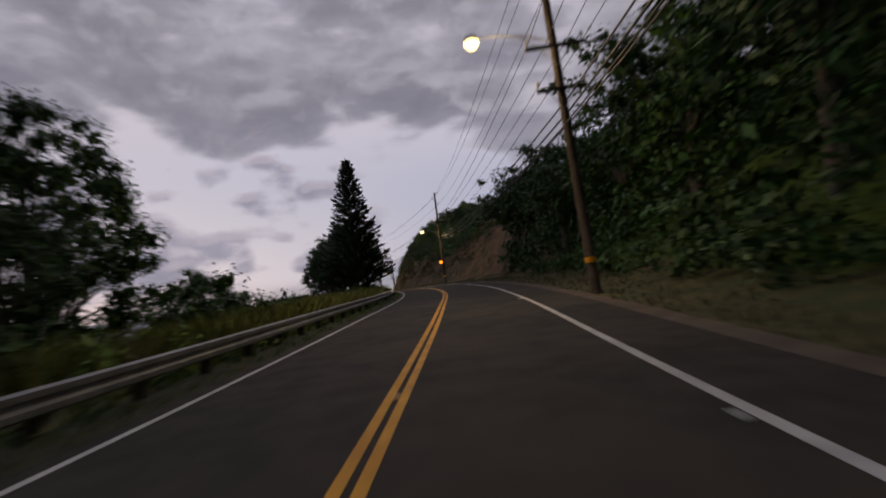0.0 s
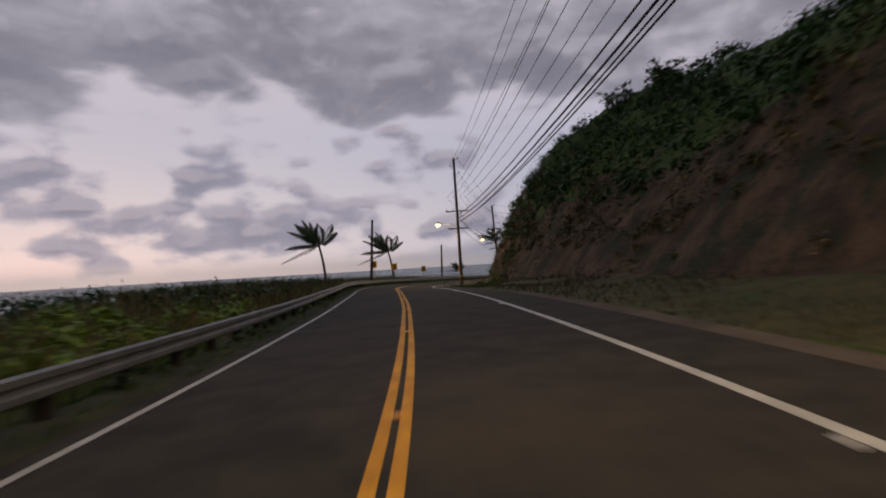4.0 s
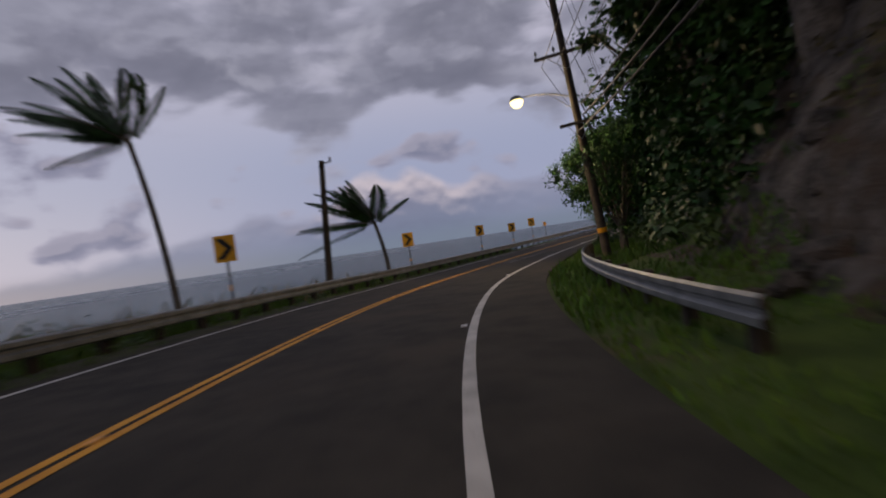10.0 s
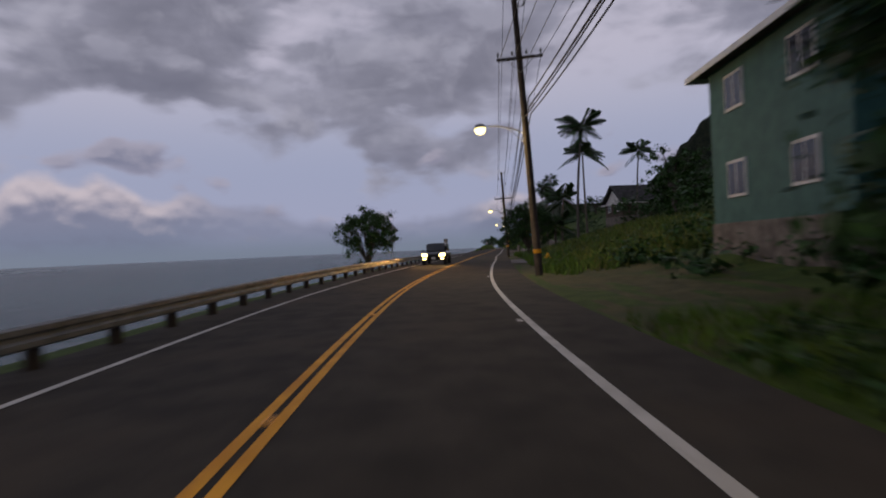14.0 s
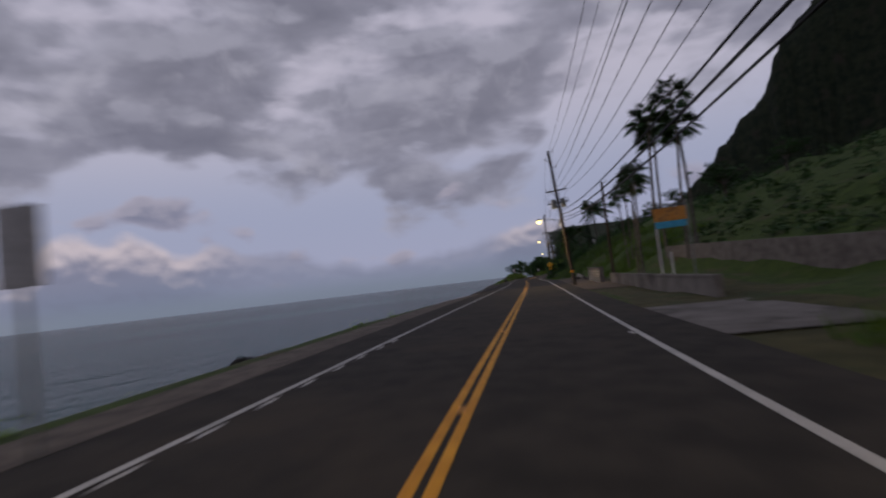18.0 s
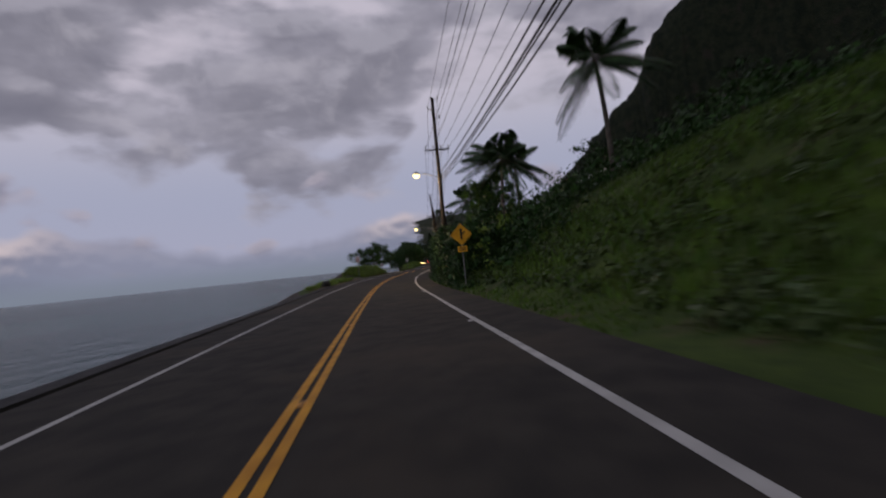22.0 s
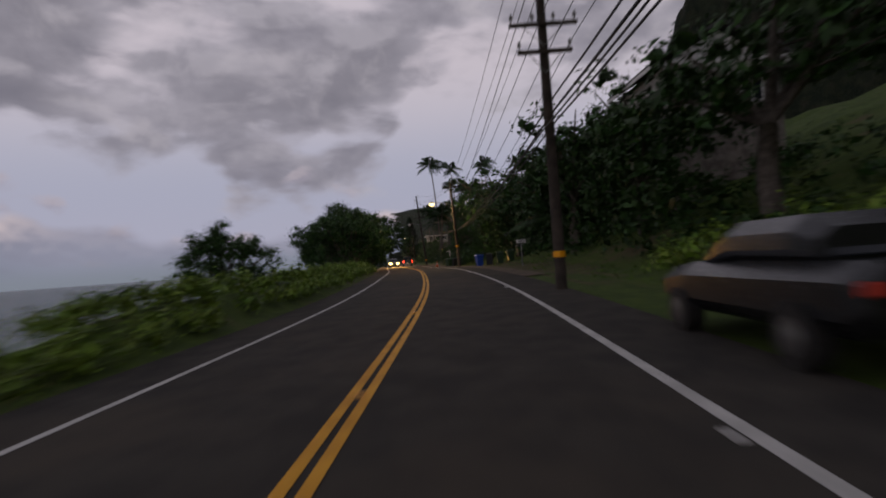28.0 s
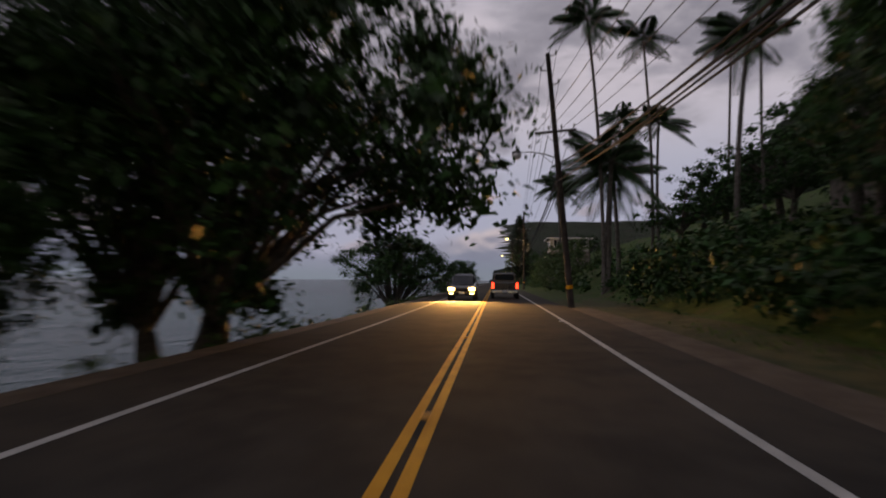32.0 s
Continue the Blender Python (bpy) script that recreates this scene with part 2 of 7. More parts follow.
# ---- materials
def surface(name, dark, light, scale=3.0, rough=0.9, bump=0.3, fine=40.0, metal=0.0, bump_scale=None, spread=(0.35, 0.65), island=0.0, tint=None, mask_scale=0.35, mask=(0.5, 0.62), dist=0.02, spec=0.3):
    """A procedural surface: two colours mixed by noise, fine grain, relief, optional patches of a third colour."""
    m = bpy.data.materials.new(name)
    m.use_nodes = True
    n = Net(m.node_tree)
    co = n.add("ShaderNodeTexCoord").outputs["Object"]
    big = n.noise(co, scale, 5, 0.6)
    small = n.noise(co, fine, 3, 0.6)
    f = n.step(n.math("ADD", n.math("MULTIPLY", big, 0.75), n.math("MULTIPLY", small, 0.25)), *spread)
    col = n.mix(f, dark, light)
    if tint:
        col = n.mix(n.step(n.noise(co, mask_scale, 6, 0.65), *mask), col, tint)
    if island:
        rnd = n.add("ShaderNodeNewGeometry").outputs["Random Per Island"]
        ob = n.add("ShaderNodeObjectInfo").outputs["Random"]
        r = n.math("ADD", n.math("MULTIPLY", rnd, 0.75), n.math("MULTIPLY", ob, 0.25))
        hsv = n.add("ShaderNodeHueSaturation", Color=col)
        n.set(hsv.inputs["Value"], n.math("ADD", 1.0 - island * 0.5, n.math("MULTIPLY", r, island)))
        n.set(hsv.inputs["Hue"], n.math("ADD", 0.485, n.math("MULTIPLY", rnd, 0.03)))
        col = hsv.outputs[0]
    b = n.add("ShaderNodeBsdfPrincipled", Metallic=metal)
    n.set(b.inputs["Base Color"], col)
    n.set(b.inputs["Roughness"], n.math("ADD", rough - 0.08, n.math("MULTIPLY", small, 0.16)))
    b.inputs["Specular IOR Level"].default_value = spec
    if bump:
        bp = n.add("ShaderNodeBump", Strength=bump, Distance=dist)
        n.set(bp.inputs["Height"], n.noise(co, bump_scale or fine, 4, 0.65))
        n.links.new(bp.outputs[0], b.inputs["Normal"])
    out = n.add("ShaderNodeOutputMaterial")
    n.links.new(b.outputs[0], out.inputs[0])
    return m


def glowing(name, colour, strength):
    m = bpy.data.materials.new(name)
    m.use_nodes = True
    n = Net(m.node_tree)
    e = n.add("ShaderNodeEmission", Strength=strength)
    e.inputs[0].default_value = (*colour, 1)
    out = n.add("ShaderNodeOutputMaterial")
    n.links.new(e.outputs[0], out.inputs[0])
    return m


def sea_surface():
    m = bpy.data.materials.new("sea_water")
    m.use_nodes = True
    n = Net(m.node_tree)
    co = n.add("ShaderNodeTexCoord").outputs["Object"]
    mp = n.add("ShaderNodeMapping", Vector=co)
    mp.inputs["Rotation"].default_value = (0, 0, 0.6)
    mp.inputs["Scale"].default_value = (0.45, 1.0, 1.0)
    w1, w2 = n.noise(mp.outputs[0], 0.35, 6, 0.6, 0.3), n.noise(mp.outputs[0], 2.4, 5, 0.6, 0.3)
    h = n.math("ADD", n.math("MULTIPLY", w1, 1.0), n.math("MULTIPLY", w2, 0.22))
    col = n.mix(n.step(n.noise(co, 0.012, 4, 0.5), 0.4, 0.62), (0.022, 0.072, 0.076), (0.044, 0.112, 0.112))
    foam = n.step(n.math("MULTIPLY", w1, n.noise(mp.outputs[0], 5.0, 6, 0.7)), 0.40, 0.47)
    col = n.mix(foam, col, (0.45, 0.48, 0.50))
    b = n.add("ShaderNodeBsdfPrincipled", Roughness=0.26)
    n.set(b.inputs["Base Color"], col)
    b.inputs["IOR"].default_value = 1.33
    bp = n.add("ShaderNodeBump", Strength=1.0, Distance=1.7)
    n.set(bp.inputs["Height"], h)
    n.links.new(bp.outputs[0], b.inputs["Normal"])
    out = n.add("ShaderNodeOutputMaterial")
    n.links.new(b.outputs[0], out.inputs[0])
    return m


ASPHALT = surface("asphalt", (0.031, 0.029, 0.026), (0.056, 0.050, 0.042), 1.6, 0.92, 0.45, 30, tint=(0.066, 0.055, 0.043), mask_scale=0.22, mask=(0.48, 0.7), dist=0.008, spec=0.12)
SHOULDER = surface("shoulder_dirt", (0.075, 0.055, 0.040), (0.13, 0.10, 0.072), 1.2, 0.95, 0.5, 18, dist=0.03)
DRIVE = surface("worn_concrete", (0.13, 0.115, 0.10), (0.22, 0.20, 0.18), 0.8, 0.9, 0.3, 25, tint=(0.09, 0.08, 0.07))
YELLOW = surface("yellow_road_paint", (0.52, 0.22, 0.010), (0.76, 0.36, 0.02), 2.5, 0.7, 0.2, 50, tint=(0.16, 0.09, 0.03), mask_scale=6.0, mask=(0.60, 0.72))
WHITE = surface("white_road_paint", (0.40, 0.39, 0.36), (0.62, 0.60, 0.56), 2.5, 0.7, 0.2, 50, tint=(0.18, 0.17, 0.16), mask_scale=5.0, mask=(0.58, 0.72))
GRASSY = surface("grassy_ground", (0.030, 0.055, 0.006), (0.060, 0.095, 0.012), 1.6, 0.95, 0.6, 14, tint=(0.080, 0.066, 0.032), mask_scale=0.4, mask=(0.54, 0.68), dist=0.05)
DRYLAND = surface("dry_grassy_ground", (0.046, 0.046, 0.016), (0.092, 0.082, 0.032), 1.4, 0.95, 0.6, 14, tint=(0.045, 0.060, 0.020), mask_scale=0.5, mask=(0.50, 0.64), dist=0.05)
VERGE = surface("weedy_verge_soil", (0.022, 0.026, 0.011), (0.048, 0.048, 0.024), 1.6, 0.95, 0.6, 16, tint=(0.060, 0.046, 0.030), mask_scale=0.6, mask=(0.54, 0.68), dist=0.04)
BRUSH = surface("dry_olive_brush", (0.045, 0.042, 0.018), (0.11, 0.092, 0.042), 1.2, 0.9, 0.0, 9, island=0.9)
SOIL = surface("brown_soil", (0.045, 0.029, 0.018), (0.150, 0.092, 0.050), 0.7, 0.95, 1.0, 5, tint=(0.034, 0.038, 0.016), mask_scale=0.5, mask=(0.48, 0.62), dist=0.25)
ROCKY = surface("grey_brown_rock", (0.030, 0.026, 0.022), (0.13, 0.112, 0.096), 1.6, 0.9, 1.0, 7, tint=(0.060, 0.040, 0.026), mask_scale=0.7, dist=0.15)
SAND = surface("coral_gravel", (0.075, 0.062, 0.050), (0.175, 0.145, 0.115), 1.6, 0.95, 0.6, 14)
HILL = surface("wooded_slope", (0.010, 0.017, 0.009), (0.030, 0.038, 0.018), 0.12, 1.0, 1.0, 0.6, tint=(0.036, 0.032, 0.022), mask_scale=0.06, mask=(0.55, 0.7), dist=2.5)
INLAND = surface("wooded_country", (0.014, 0.024, 0.009), (0.040, 0.052, 0.020), 0.15, 1.0, 1.0, 0.8, tint=(0.045, 0.040, 0.022), mask_scale=0.05, mask=(0.52, 0.68), dist=1.5)
SEA = sea_surface()
SURF = surface("white_surf", (0.45, 0.48, 0.50), (0.75, 0.77, 0.78), 0.5, 0.8, 0.3, 4)
LEAF = surface("dark_green_leaf", (0.013, 0.040, 0.007), (0.038, 0.090, 0.015), 1.5, 0.6, 0.0, 9, island=1.1)
LEAF_YOUNG = surface("bright_green_leaf", (0.088, 0.165, 0.016), (0.20, 0.29, 0.034), 1.5, 0.6, 0.0, 9, island=0.9)
LEAF_MID = surface("mid_green_leaf", (0.034, 0.066, 0.014), (0.085, 0.125, 0.030), 1.5, 0.6, 0.0, 9, island=1.0)
WORN_WHITE = surface("worn_white_paint", (0.13, 0.125, 0.115), (0.27, 0.26, 0.24), 2.5, 0.8, 0.2, 50, tint=(0.060, 0.052, 0.044), mask_scale=3.0, mask=(0.50, 0.62))
NEEDLE = surface("pine_needles", (0.012, 0.026, 0.012), (0.028, 0.050, 0.022), 2.0, 0.7, 0.0, 9, island=0.8)
PALM_LEAF = surface("dark_green_leaf", (0.012, 0.033, 0.009), (0.036, 0.078, 0.020), 1.5, 0.6, 0.0, 9, island=1.1)
DRY = surface("dry_grass_blade", (0.10, 0.078, 0.034), (0.21, 0.165, 0.080), 0.8, 0.9, 0.0, 9, island=0.9)
BLADE = surface("green_grass_blade", (0.045, 0.095, 0.010), (0.105, 0.175, 0.020), 0.6, 0.8, 0.0, 9, island=0.9)
YELLOW_BLADE = surface("yellow_green_grass_blade", (0.11, 0.125, 0.022), (0.23, 0.23, 0.055), 0.6, 0.8, 0.0, 9, island=0.9)
BARK = surface("grey_bark", (0.055, 0.046, 0.038), (0.13, 0.112, 0.094), 6.0, 0.95, 0.8, 24, dist=0.03)
PALM_BARK = surface("palm_bark", (0.075, 0.064, 0.052), (0.155, 0.138, 0.118), 4.0, 0.95, 0.8, 14, dist=0.03)
POLE_WOOD = surface("creosoted_pole_wood", (0.022, 0.017, 0.013), (0.056, 0.043, 0.032), 3.0, 0.9, 0.5, 30, dist=0.01)
GALV = surface("galvanised_steel", (0.15, 0.155, 0.155), (0.27, 0.275, 0.275), 3.0, 0.5, 0.15, 30, metal=0.6, tint=(0.17, 0.13, 0.10), mask_scale=1.5, mask=(0.58, 0.75))
STEEL = surface("grey_painted_steel", (0.16, 0.17, 0.17), (0.24, 0.25, 0.25), 3.0, 0.55, 0.1, 30, metal=0.3)
CABLE = surface("black_cable", (0.012, 0.012, 0.013), (0.022, 0.022, 0.024), 5.0, 0.7, 0.0, 20)
CERAMIC = surface("grey_insulator", (0.16, 0.15, 0.14), (0.26, 0.25, 0.24), 5.0, 0.35, 0.0, 20)
SIGN_YELLOW = surface("yellow_sign_sheet", (0.72, 0.34, 0.012), (0.88, 0.44, 0.02), 3.0, 0.45, 0.05, 20)
SIGN_BLACK = surface("black_sign_ink", (0.010, 0.010, 0.010), (0.022, 0.020, 0.018), 3.0, 0.5, 0.0, 20)
SIGN_BACK = surface("bare_aluminium", (0.20, 0.20, 0.21), (0.30, 0.30, 0.31), 3.0, 0.5, 0.05, 20, metal=0.7)
SIGN_WHITE = surface("white_sign_sheet", (0.62, 0.60, 0.58), (0.78, 0.77, 0.75), 3.0, 0.5, 0.05, 20)
SIGN_RED = surface("red_sign_ink", (0.36, 0.03, 0.02), (0.48, 0.05, 0.03), 3.0, 0.5, 0.0, 20)
REFLECT_Y = surface("amber_reflector", (0.75, 0.30, 0.01), (0.95, 0.42, 0.02), 8.0, 0.3, 0.0, 20)
REFLECT_W = surface("clear_reflector", (0.70, 0.68, 0.64), (0.85, 0.83, 0.80), 8.0, 0.3, 0.0, 20)
HYDRANT = surface("yellow_hydrant_paint", (0.60, 0.32, 0.02), (0.78, 0.45, 0.03), 6.0, 0.5, 0.1, 30)
PLASTER = surface("pale_plaster", (0.30, 0.28, 0.25), (0.44, 0.42, 0.38), 1.2, 0.9, 0.2, 30)
BLOCK = surface("lava_rock_masonry", (0.10, 0.085, 0.072), (0.22, 0.195, 0.17), 2.0, 0.95, 0.7, 14, dist=0.04)
TEAL_BOARD = surface("teal_painted_boards", (0.035, 0.105, 0.095), (0.055, 0.145, 0.130), 2.0, 0.7, 0.15, 20)
BROWN_BOARD = surface("brown_boards", (0.055, 0.040, 0.030), (0.10, 0.075, 0.056), 2.0, 0.8, 0.2, 20)
BOARD_ORANGE = surface("faded_orange_board", (0.50, 0.20, 0.04), (0.64, 0.30, 0.07), 2.0, 0.6, 0.1, 20, tint=(0.30, 0.14, 0.05), mask_scale=2.0)
BOARD_BLUE = surface("sky_blue_board", (0.05, 0.30, 0.46), (0.08, 0.40, 0.58), 2.0, 0.6, 0.1, 20)
TRIM = surface("white_trim_paint", (0.60, 0.58, 0.55), (0.74, 0.72, 0.69), 3.0, 0.6, 0.1, 25)
SHINGLE = surface("grey_shingles", (0.040, 0.038, 0.038), (0.085, 0.080, 0.078), 2.0, 0.9, 0.5, 12, dist=0.02)
BLUE_PLASTIC = surface("blue_bin_plastic", (0.015, 0.060, 0.30), (0.025, 0.085, 0.40), 3.0, 0.45, 0.05, 30)
GREEN_PLASTIC = surface("green_bin_plastic", (0.020, 0.045, 0.022), (0.034, 0.068, 0.034), 3.0, 0.45, 0.05, 30)
GREY_PLASTIC = surface("dark_grey_bin_plastic", (0.022, 0.023, 0.025), (0.036, 0.037, 0.040), 3.0, 0.45, 0.05, 30)
CONE_ORANGE = surface("orange_cone_plastic", (0.70, 0.11, 0.02), (0.85, 0.17, 0.03), 5.0, 0.5, 0.0, 30)
RUBBER = surface("black_rubber", (0.012, 0.012, 0.012), (0.024, 0.024, 0.024), 5.0, 0.85, 0.1, 40)
CAR_BLACK = surface("black_car_paint", (0.010, 0.011, 0.012), (0.016, 0.017, 0.019), 1.0, 0.25, 0.0, 20, spec=0.6)
CAR_GREY = surface("grey_car_paint", (0.055, 0.055, 0.058), (0.075, 0.075, 0.080), 1.0, 0.28, 0.0, 20, spec=0.6, metal=0.4)
CHROME = surface("chrome", (0.55, 0.55, 0.55), (0.65, 0.65, 0.65), 4.0, 0.2, 0.0, 20, metal=1.0)
KERB_RED = surface("red_kerb_paint", (0.26, 0.045, 0.03), (0.40, 0.08, 0.05), 3.0, 0.8, 0.2, 30)
DRIFT = surface("weathered_driftwood", (0.030, 0.024, 0.020), (0.075, 0.060, 0.048), 5.0, 0.9, 0.6, 20)
PALE_ROCK = surface("pale_boulder", (0.20, 0.18, 0.155), (0.40, 0.37, 0.33), 2.2, 0.9, 0.7, 9, dist=0.06)
BLACK_ROCK = surface("black_lava_boulder", (0.014, 0.014, 0.015), (0.050, 0.047, 0.045), 2.2, 0.85, 0.8, 9, dist=0.06)


def window_glass():
    m = bpy.data.materials.new("window_glass")
    m.use_nodes = True
    b = m.node_tree.nodes["Principled BSDF"]
    b.inputs["Base Color"].default_value = (0.015, 0.018, 0.022, 1)
    b.inputs["Roughness"].default_value = 0.06
    return m


GLASS = window_glass()
LAMP_GLOW = glowing("lamp_light", (1.0, 0.80, 0.34), 3.4)
BEACON_GLOW = glowing("amber_beacon_light", (1.0, 0.26, 0.015), 2.6)
HEAD_GLOW = glowing("headlight_light", (1.0, 0.62, 0.20), 16.0)
TAIL_GLOW = glowing("tail_light", (1.0, 0.05, 0.02), 5.0)
WINDOW_GLOW = glowing("lit_window", (1.0, 0.62, 0.28), 1.6)


# ---- mesh helpers
class Geo:
    """Collects vertices and faces of one mesh."""

    def __init__(self):
        self.v, self.f, self.n = [], [], 0

    def add(self, verts, faces):
        verts = np.asarray(verts, float).reshape(-1, 3)
        self.v.append(verts)
        self.f.extend(tuple(i + self.n for i in face) for face in faces)
        self.n += len(verts)
        return self

    def box(self, c, size, bevel=0.0, m=None):
        """A box round c; bevel cuts its upright and lying edges."""
        sx, sy, sz = (s / 2 for s in size)
        if bevel <= 0:
            v = [(x, y, z) for z in (-sz, sz) for x, y in ((-sx, -sy), (sx, -sy), (sx, sy), (-sx, sy))]
            f = [(3, 2, 1, 0), (4, 5, 6, 7), (0, 1, 5, 4), (1, 2, 6, 5), (2, 3, 7, 6), (3, 0, 4, 7)]
        else:
            b = min(bevel, sx * 0.9, sy * 0.9, sz * 0.9)
            ring = lambda ax, ay, z: [(-ax, -ay + b, z), (-ax + b, -ay, z), (ax - b, -ay, z), (ax, -ay + b, z), (ax, ay - b, z), (ax - b, ay, z), (-ax + b, ay, z), (-ax, ay - b, z)]
            v = ring(sx - b, sy - b, -sz) + ring(sx, sy, -sz + b) + ring(sx, sy, sz - b) + ring(sx - b, sy - b, sz)
            f = [tuple(range(7, -1, -1)), tuple(range(24, 32))]
            f += [(r * 8 + i, r * 8 + (i + 1) % 8, r * 8 + 8 + (i + 1) % 8, r * 8 + 8 + i) for r in range(3) for i in range(8)]
        v = np.array(v)
        if m is not None:
            v = v @ np.array(m.to_3x3()).T
        return self.add(v + np.asarray(c, float), f)

    def tube(self, pts, radii, sides=8, caps=True):
        """A round tube along a line of points."""
        pts = np.asarray(pts, float)
        radii = np.broadcast_to(np.asarray(radii, float), len(pts))
        tang = np.gradient(pts, axis=0)
        tang /= np.linalg.norm(tang, axis=1)[:, None] + 1e-9
        ref = np.array((0, 0, 1.0)) if abs(tang[0][2]) < 0.9 else np.array((1.0, 0, 0))
        a = np.cross(tang, ref)
        a /= np.linalg.norm(a, axis=1)[:, None] + 1e-9
        b = np.cross(tang, a)
        ang = np.arange(sides) * 2 * math.pi / sides
        v = pts[:, None] + radii[:, None, None] * (np.cos(ang)[None, :, None] * a[:, None] + np.sin(ang)[None, :, None] * b[:, None])
        k = len(pts)
        f = [(r * sides + i, r * sides + (i + 1) % sides, (r + 1) * sides + (i + 1) % sides, (r + 1) * sides + i) for r in range(k - 1) for i in range(sides)]
        if caps:
            f += [tuple(range(sides)), tuple(range(k * sides - 1, (k - 1) * sides - 1, -1))]
        return self.add(v.reshape(-1, 3), f)

    def cyl(self, p, q, r, sides=10):
        return self.tube((p, q), r, sides)

    def plate(self, outline, thick, m=None):
        """A flat outline in x and z, with a thickness in y."""
        k = len(outline)
        v = np.array([(x, y, z) for y in (-thick / 2, thick / 2) for x, z in outline], float)
        f = [tuple(range(k)), tuple(range(2 * k - 1, k - 1, -1))] + [(i, k + i, k + (i + 1) % k, (i + 1) % k) for i in range(k)]
        if m is not None:
            v = v @ np.array(m.to_3x3()).T + np.array(m.translation)
        return self.add(v, f)

    def lathe(self, profile, sides=14, c=(0, 0, 0)):
        v = [(r * math.cos(a) + c[0], r * math.sin(a) + c[1], z + c[2]) for r, z in profile for a in (i * 2 * math.pi / sides for i in range(sides))]
        k = len(profile)
        f = [(r * sides + i, r * sides + (i + 1) % sides, (r + 1) * sides + (i + 1) % sides, (r + 1) * sides + i) for r in range(k - 1) for i in range(sides)]
        f += [tuple(range(sides - 1, -1, -1)), tuple(range((k - 1) * sides, k * sides))]
        return self.add(v, f)

    def mesh(self, name, material, smooth=False):
        me = bpy.data.meshes.new(name)
        if self.v:
            me.from_pydata(np.concatenate(self.v).tolist(), [], self.f)
        me.materials.append(material)
        if smooth:
            me.polygons.foreach_set("use_smooth", [True] * len(me.polygons))
        return me


def quads_mesh(name, verts, material, corners=4):
    """A mesh of many loose leaves or blades: verts is (count, corners, 3)."""
    verts = np.asarray(verts, np.float32)
    k = len(verts)
    me = bpy.data.meshes.new(name)
    me.vertices.add(k * corners)
    me.vertices.foreach_set("co", verts.reshape(-1))
    me.loops.add(k * corners)
    me.loops.foreach_set("vertex_index", np.arange(k * corners, dtype=np.int32))
    me.polygons.add(k)
    me.polygons.foreach_set("loop_start", np.arange(0, k * corners, corners, dtype=np.int32))
    me.update(calc_edges=True)
    me.materials.append(material)
    return me


def thing(name, m, label, category, group="", kind=""):
    ob = new(name)
    ob.empty_display_size = 0.3
    ob.matrix_basis = m
    return tagged(ob, label, category, group, kind)


def part(name, geo, material, parent, label="", smooth=False):
    ob = new(name, geo if isinstance(geo, bpy.types.Mesh) else geo.mesh(name, material, smooth))
    ob.parent = parent
    if label:
        ob["label"] = label
    return ob


def setting(name, geo, material, label, category, smooth=False, kind="structure"):
    ob = new(name, geo if isinstance(geo, bpy.types.Mesh) else geo.mesh(name, material, smooth))
    return tagged(ob, label, category, kind=kind)


# ---- the road's line: a node for each second of driving
CENTRE = [(37.77, -8.77), (39.11, 10.51), (39.92, 29.10), (39.24, 47.14), (37.05, 64.28), (33.41, 80.47), (29.38, 95.42), (25.53, 109.51), (23.29, 123.79), (24.15, 138.12), (27.91, 152.07), (34.54, 165.07), (43.67, 176.73), (54.70, 187.80), (67.13, 198.76), (80.98, 209.63), (96.46, 219.96), (112.99, 230.31), (130.11, 241.33), (147.86, 252.23), (165.87, 263.22), (184.03, 274.41), (201.76, 285.43), (219.24, 296.70), (236.59, 307.61), (254.04, 317.63), (271.95, 326.59), (289.94, 334.70), (307.99, 342.32), (325.66, 350.19), (342.78, 358.94), (359.54, 368.23), (375.57, 377.94)]
CENTRE_Z = [0.50, 0.94, 1.28, 1.59, 1.73, 1.72, 1.63, 1.43, 1.12, 0.75, 0.46, 0.16, -0.11, -0.18, -0.15, -0.04, 0.01, 0.04, 0.00, -0.00, 0.02, 0.03, 0.07, 0.07, 0.06, 0.14, 0.25, 0.35, 0.48, 0.68, 0.90, 0.96, 0.94]
BANK = [0.1, -1.3, -1.7, -1.8, -2.0, -2.1, -0.6, 2.2, 3.3, 3.6, 2.6, 0.8, -0.1, -0.5, -0.3, 0.4, 1.1, 1.0, 1.4, 2.2, 2.0, 1.0, -0.0, 0.5, 1.9, 2.2, 1.4, 0.3, -0.6, -1.3, -1.1, 0.1, 1.0]


def extended():
    c, z, b = [np.array(q, float) for q in CENTRE], list(CENTRE_Z), list(BANK)
    back, ahead = c[0] - c[1], c[-1] - c[-2]
    ahead = ahead + np.array((0.35, -0.0)) 
    pre = [c[0] + back * k for k in (4, 3, 2, 1)]
    post = [c[-1] + ahead * k for k in range(1, 16)]
    return np.array(pre + c + post), np.array([z[0]] * 4 + z + [z[-1]] * 15), np.array([b[0]] * 4 + b + [0.0] * 15)


NODE_XY, NODE_Z, NODE_B = extended()
FIRST, LAST = -4.0, len(CENTRE) + 14.0


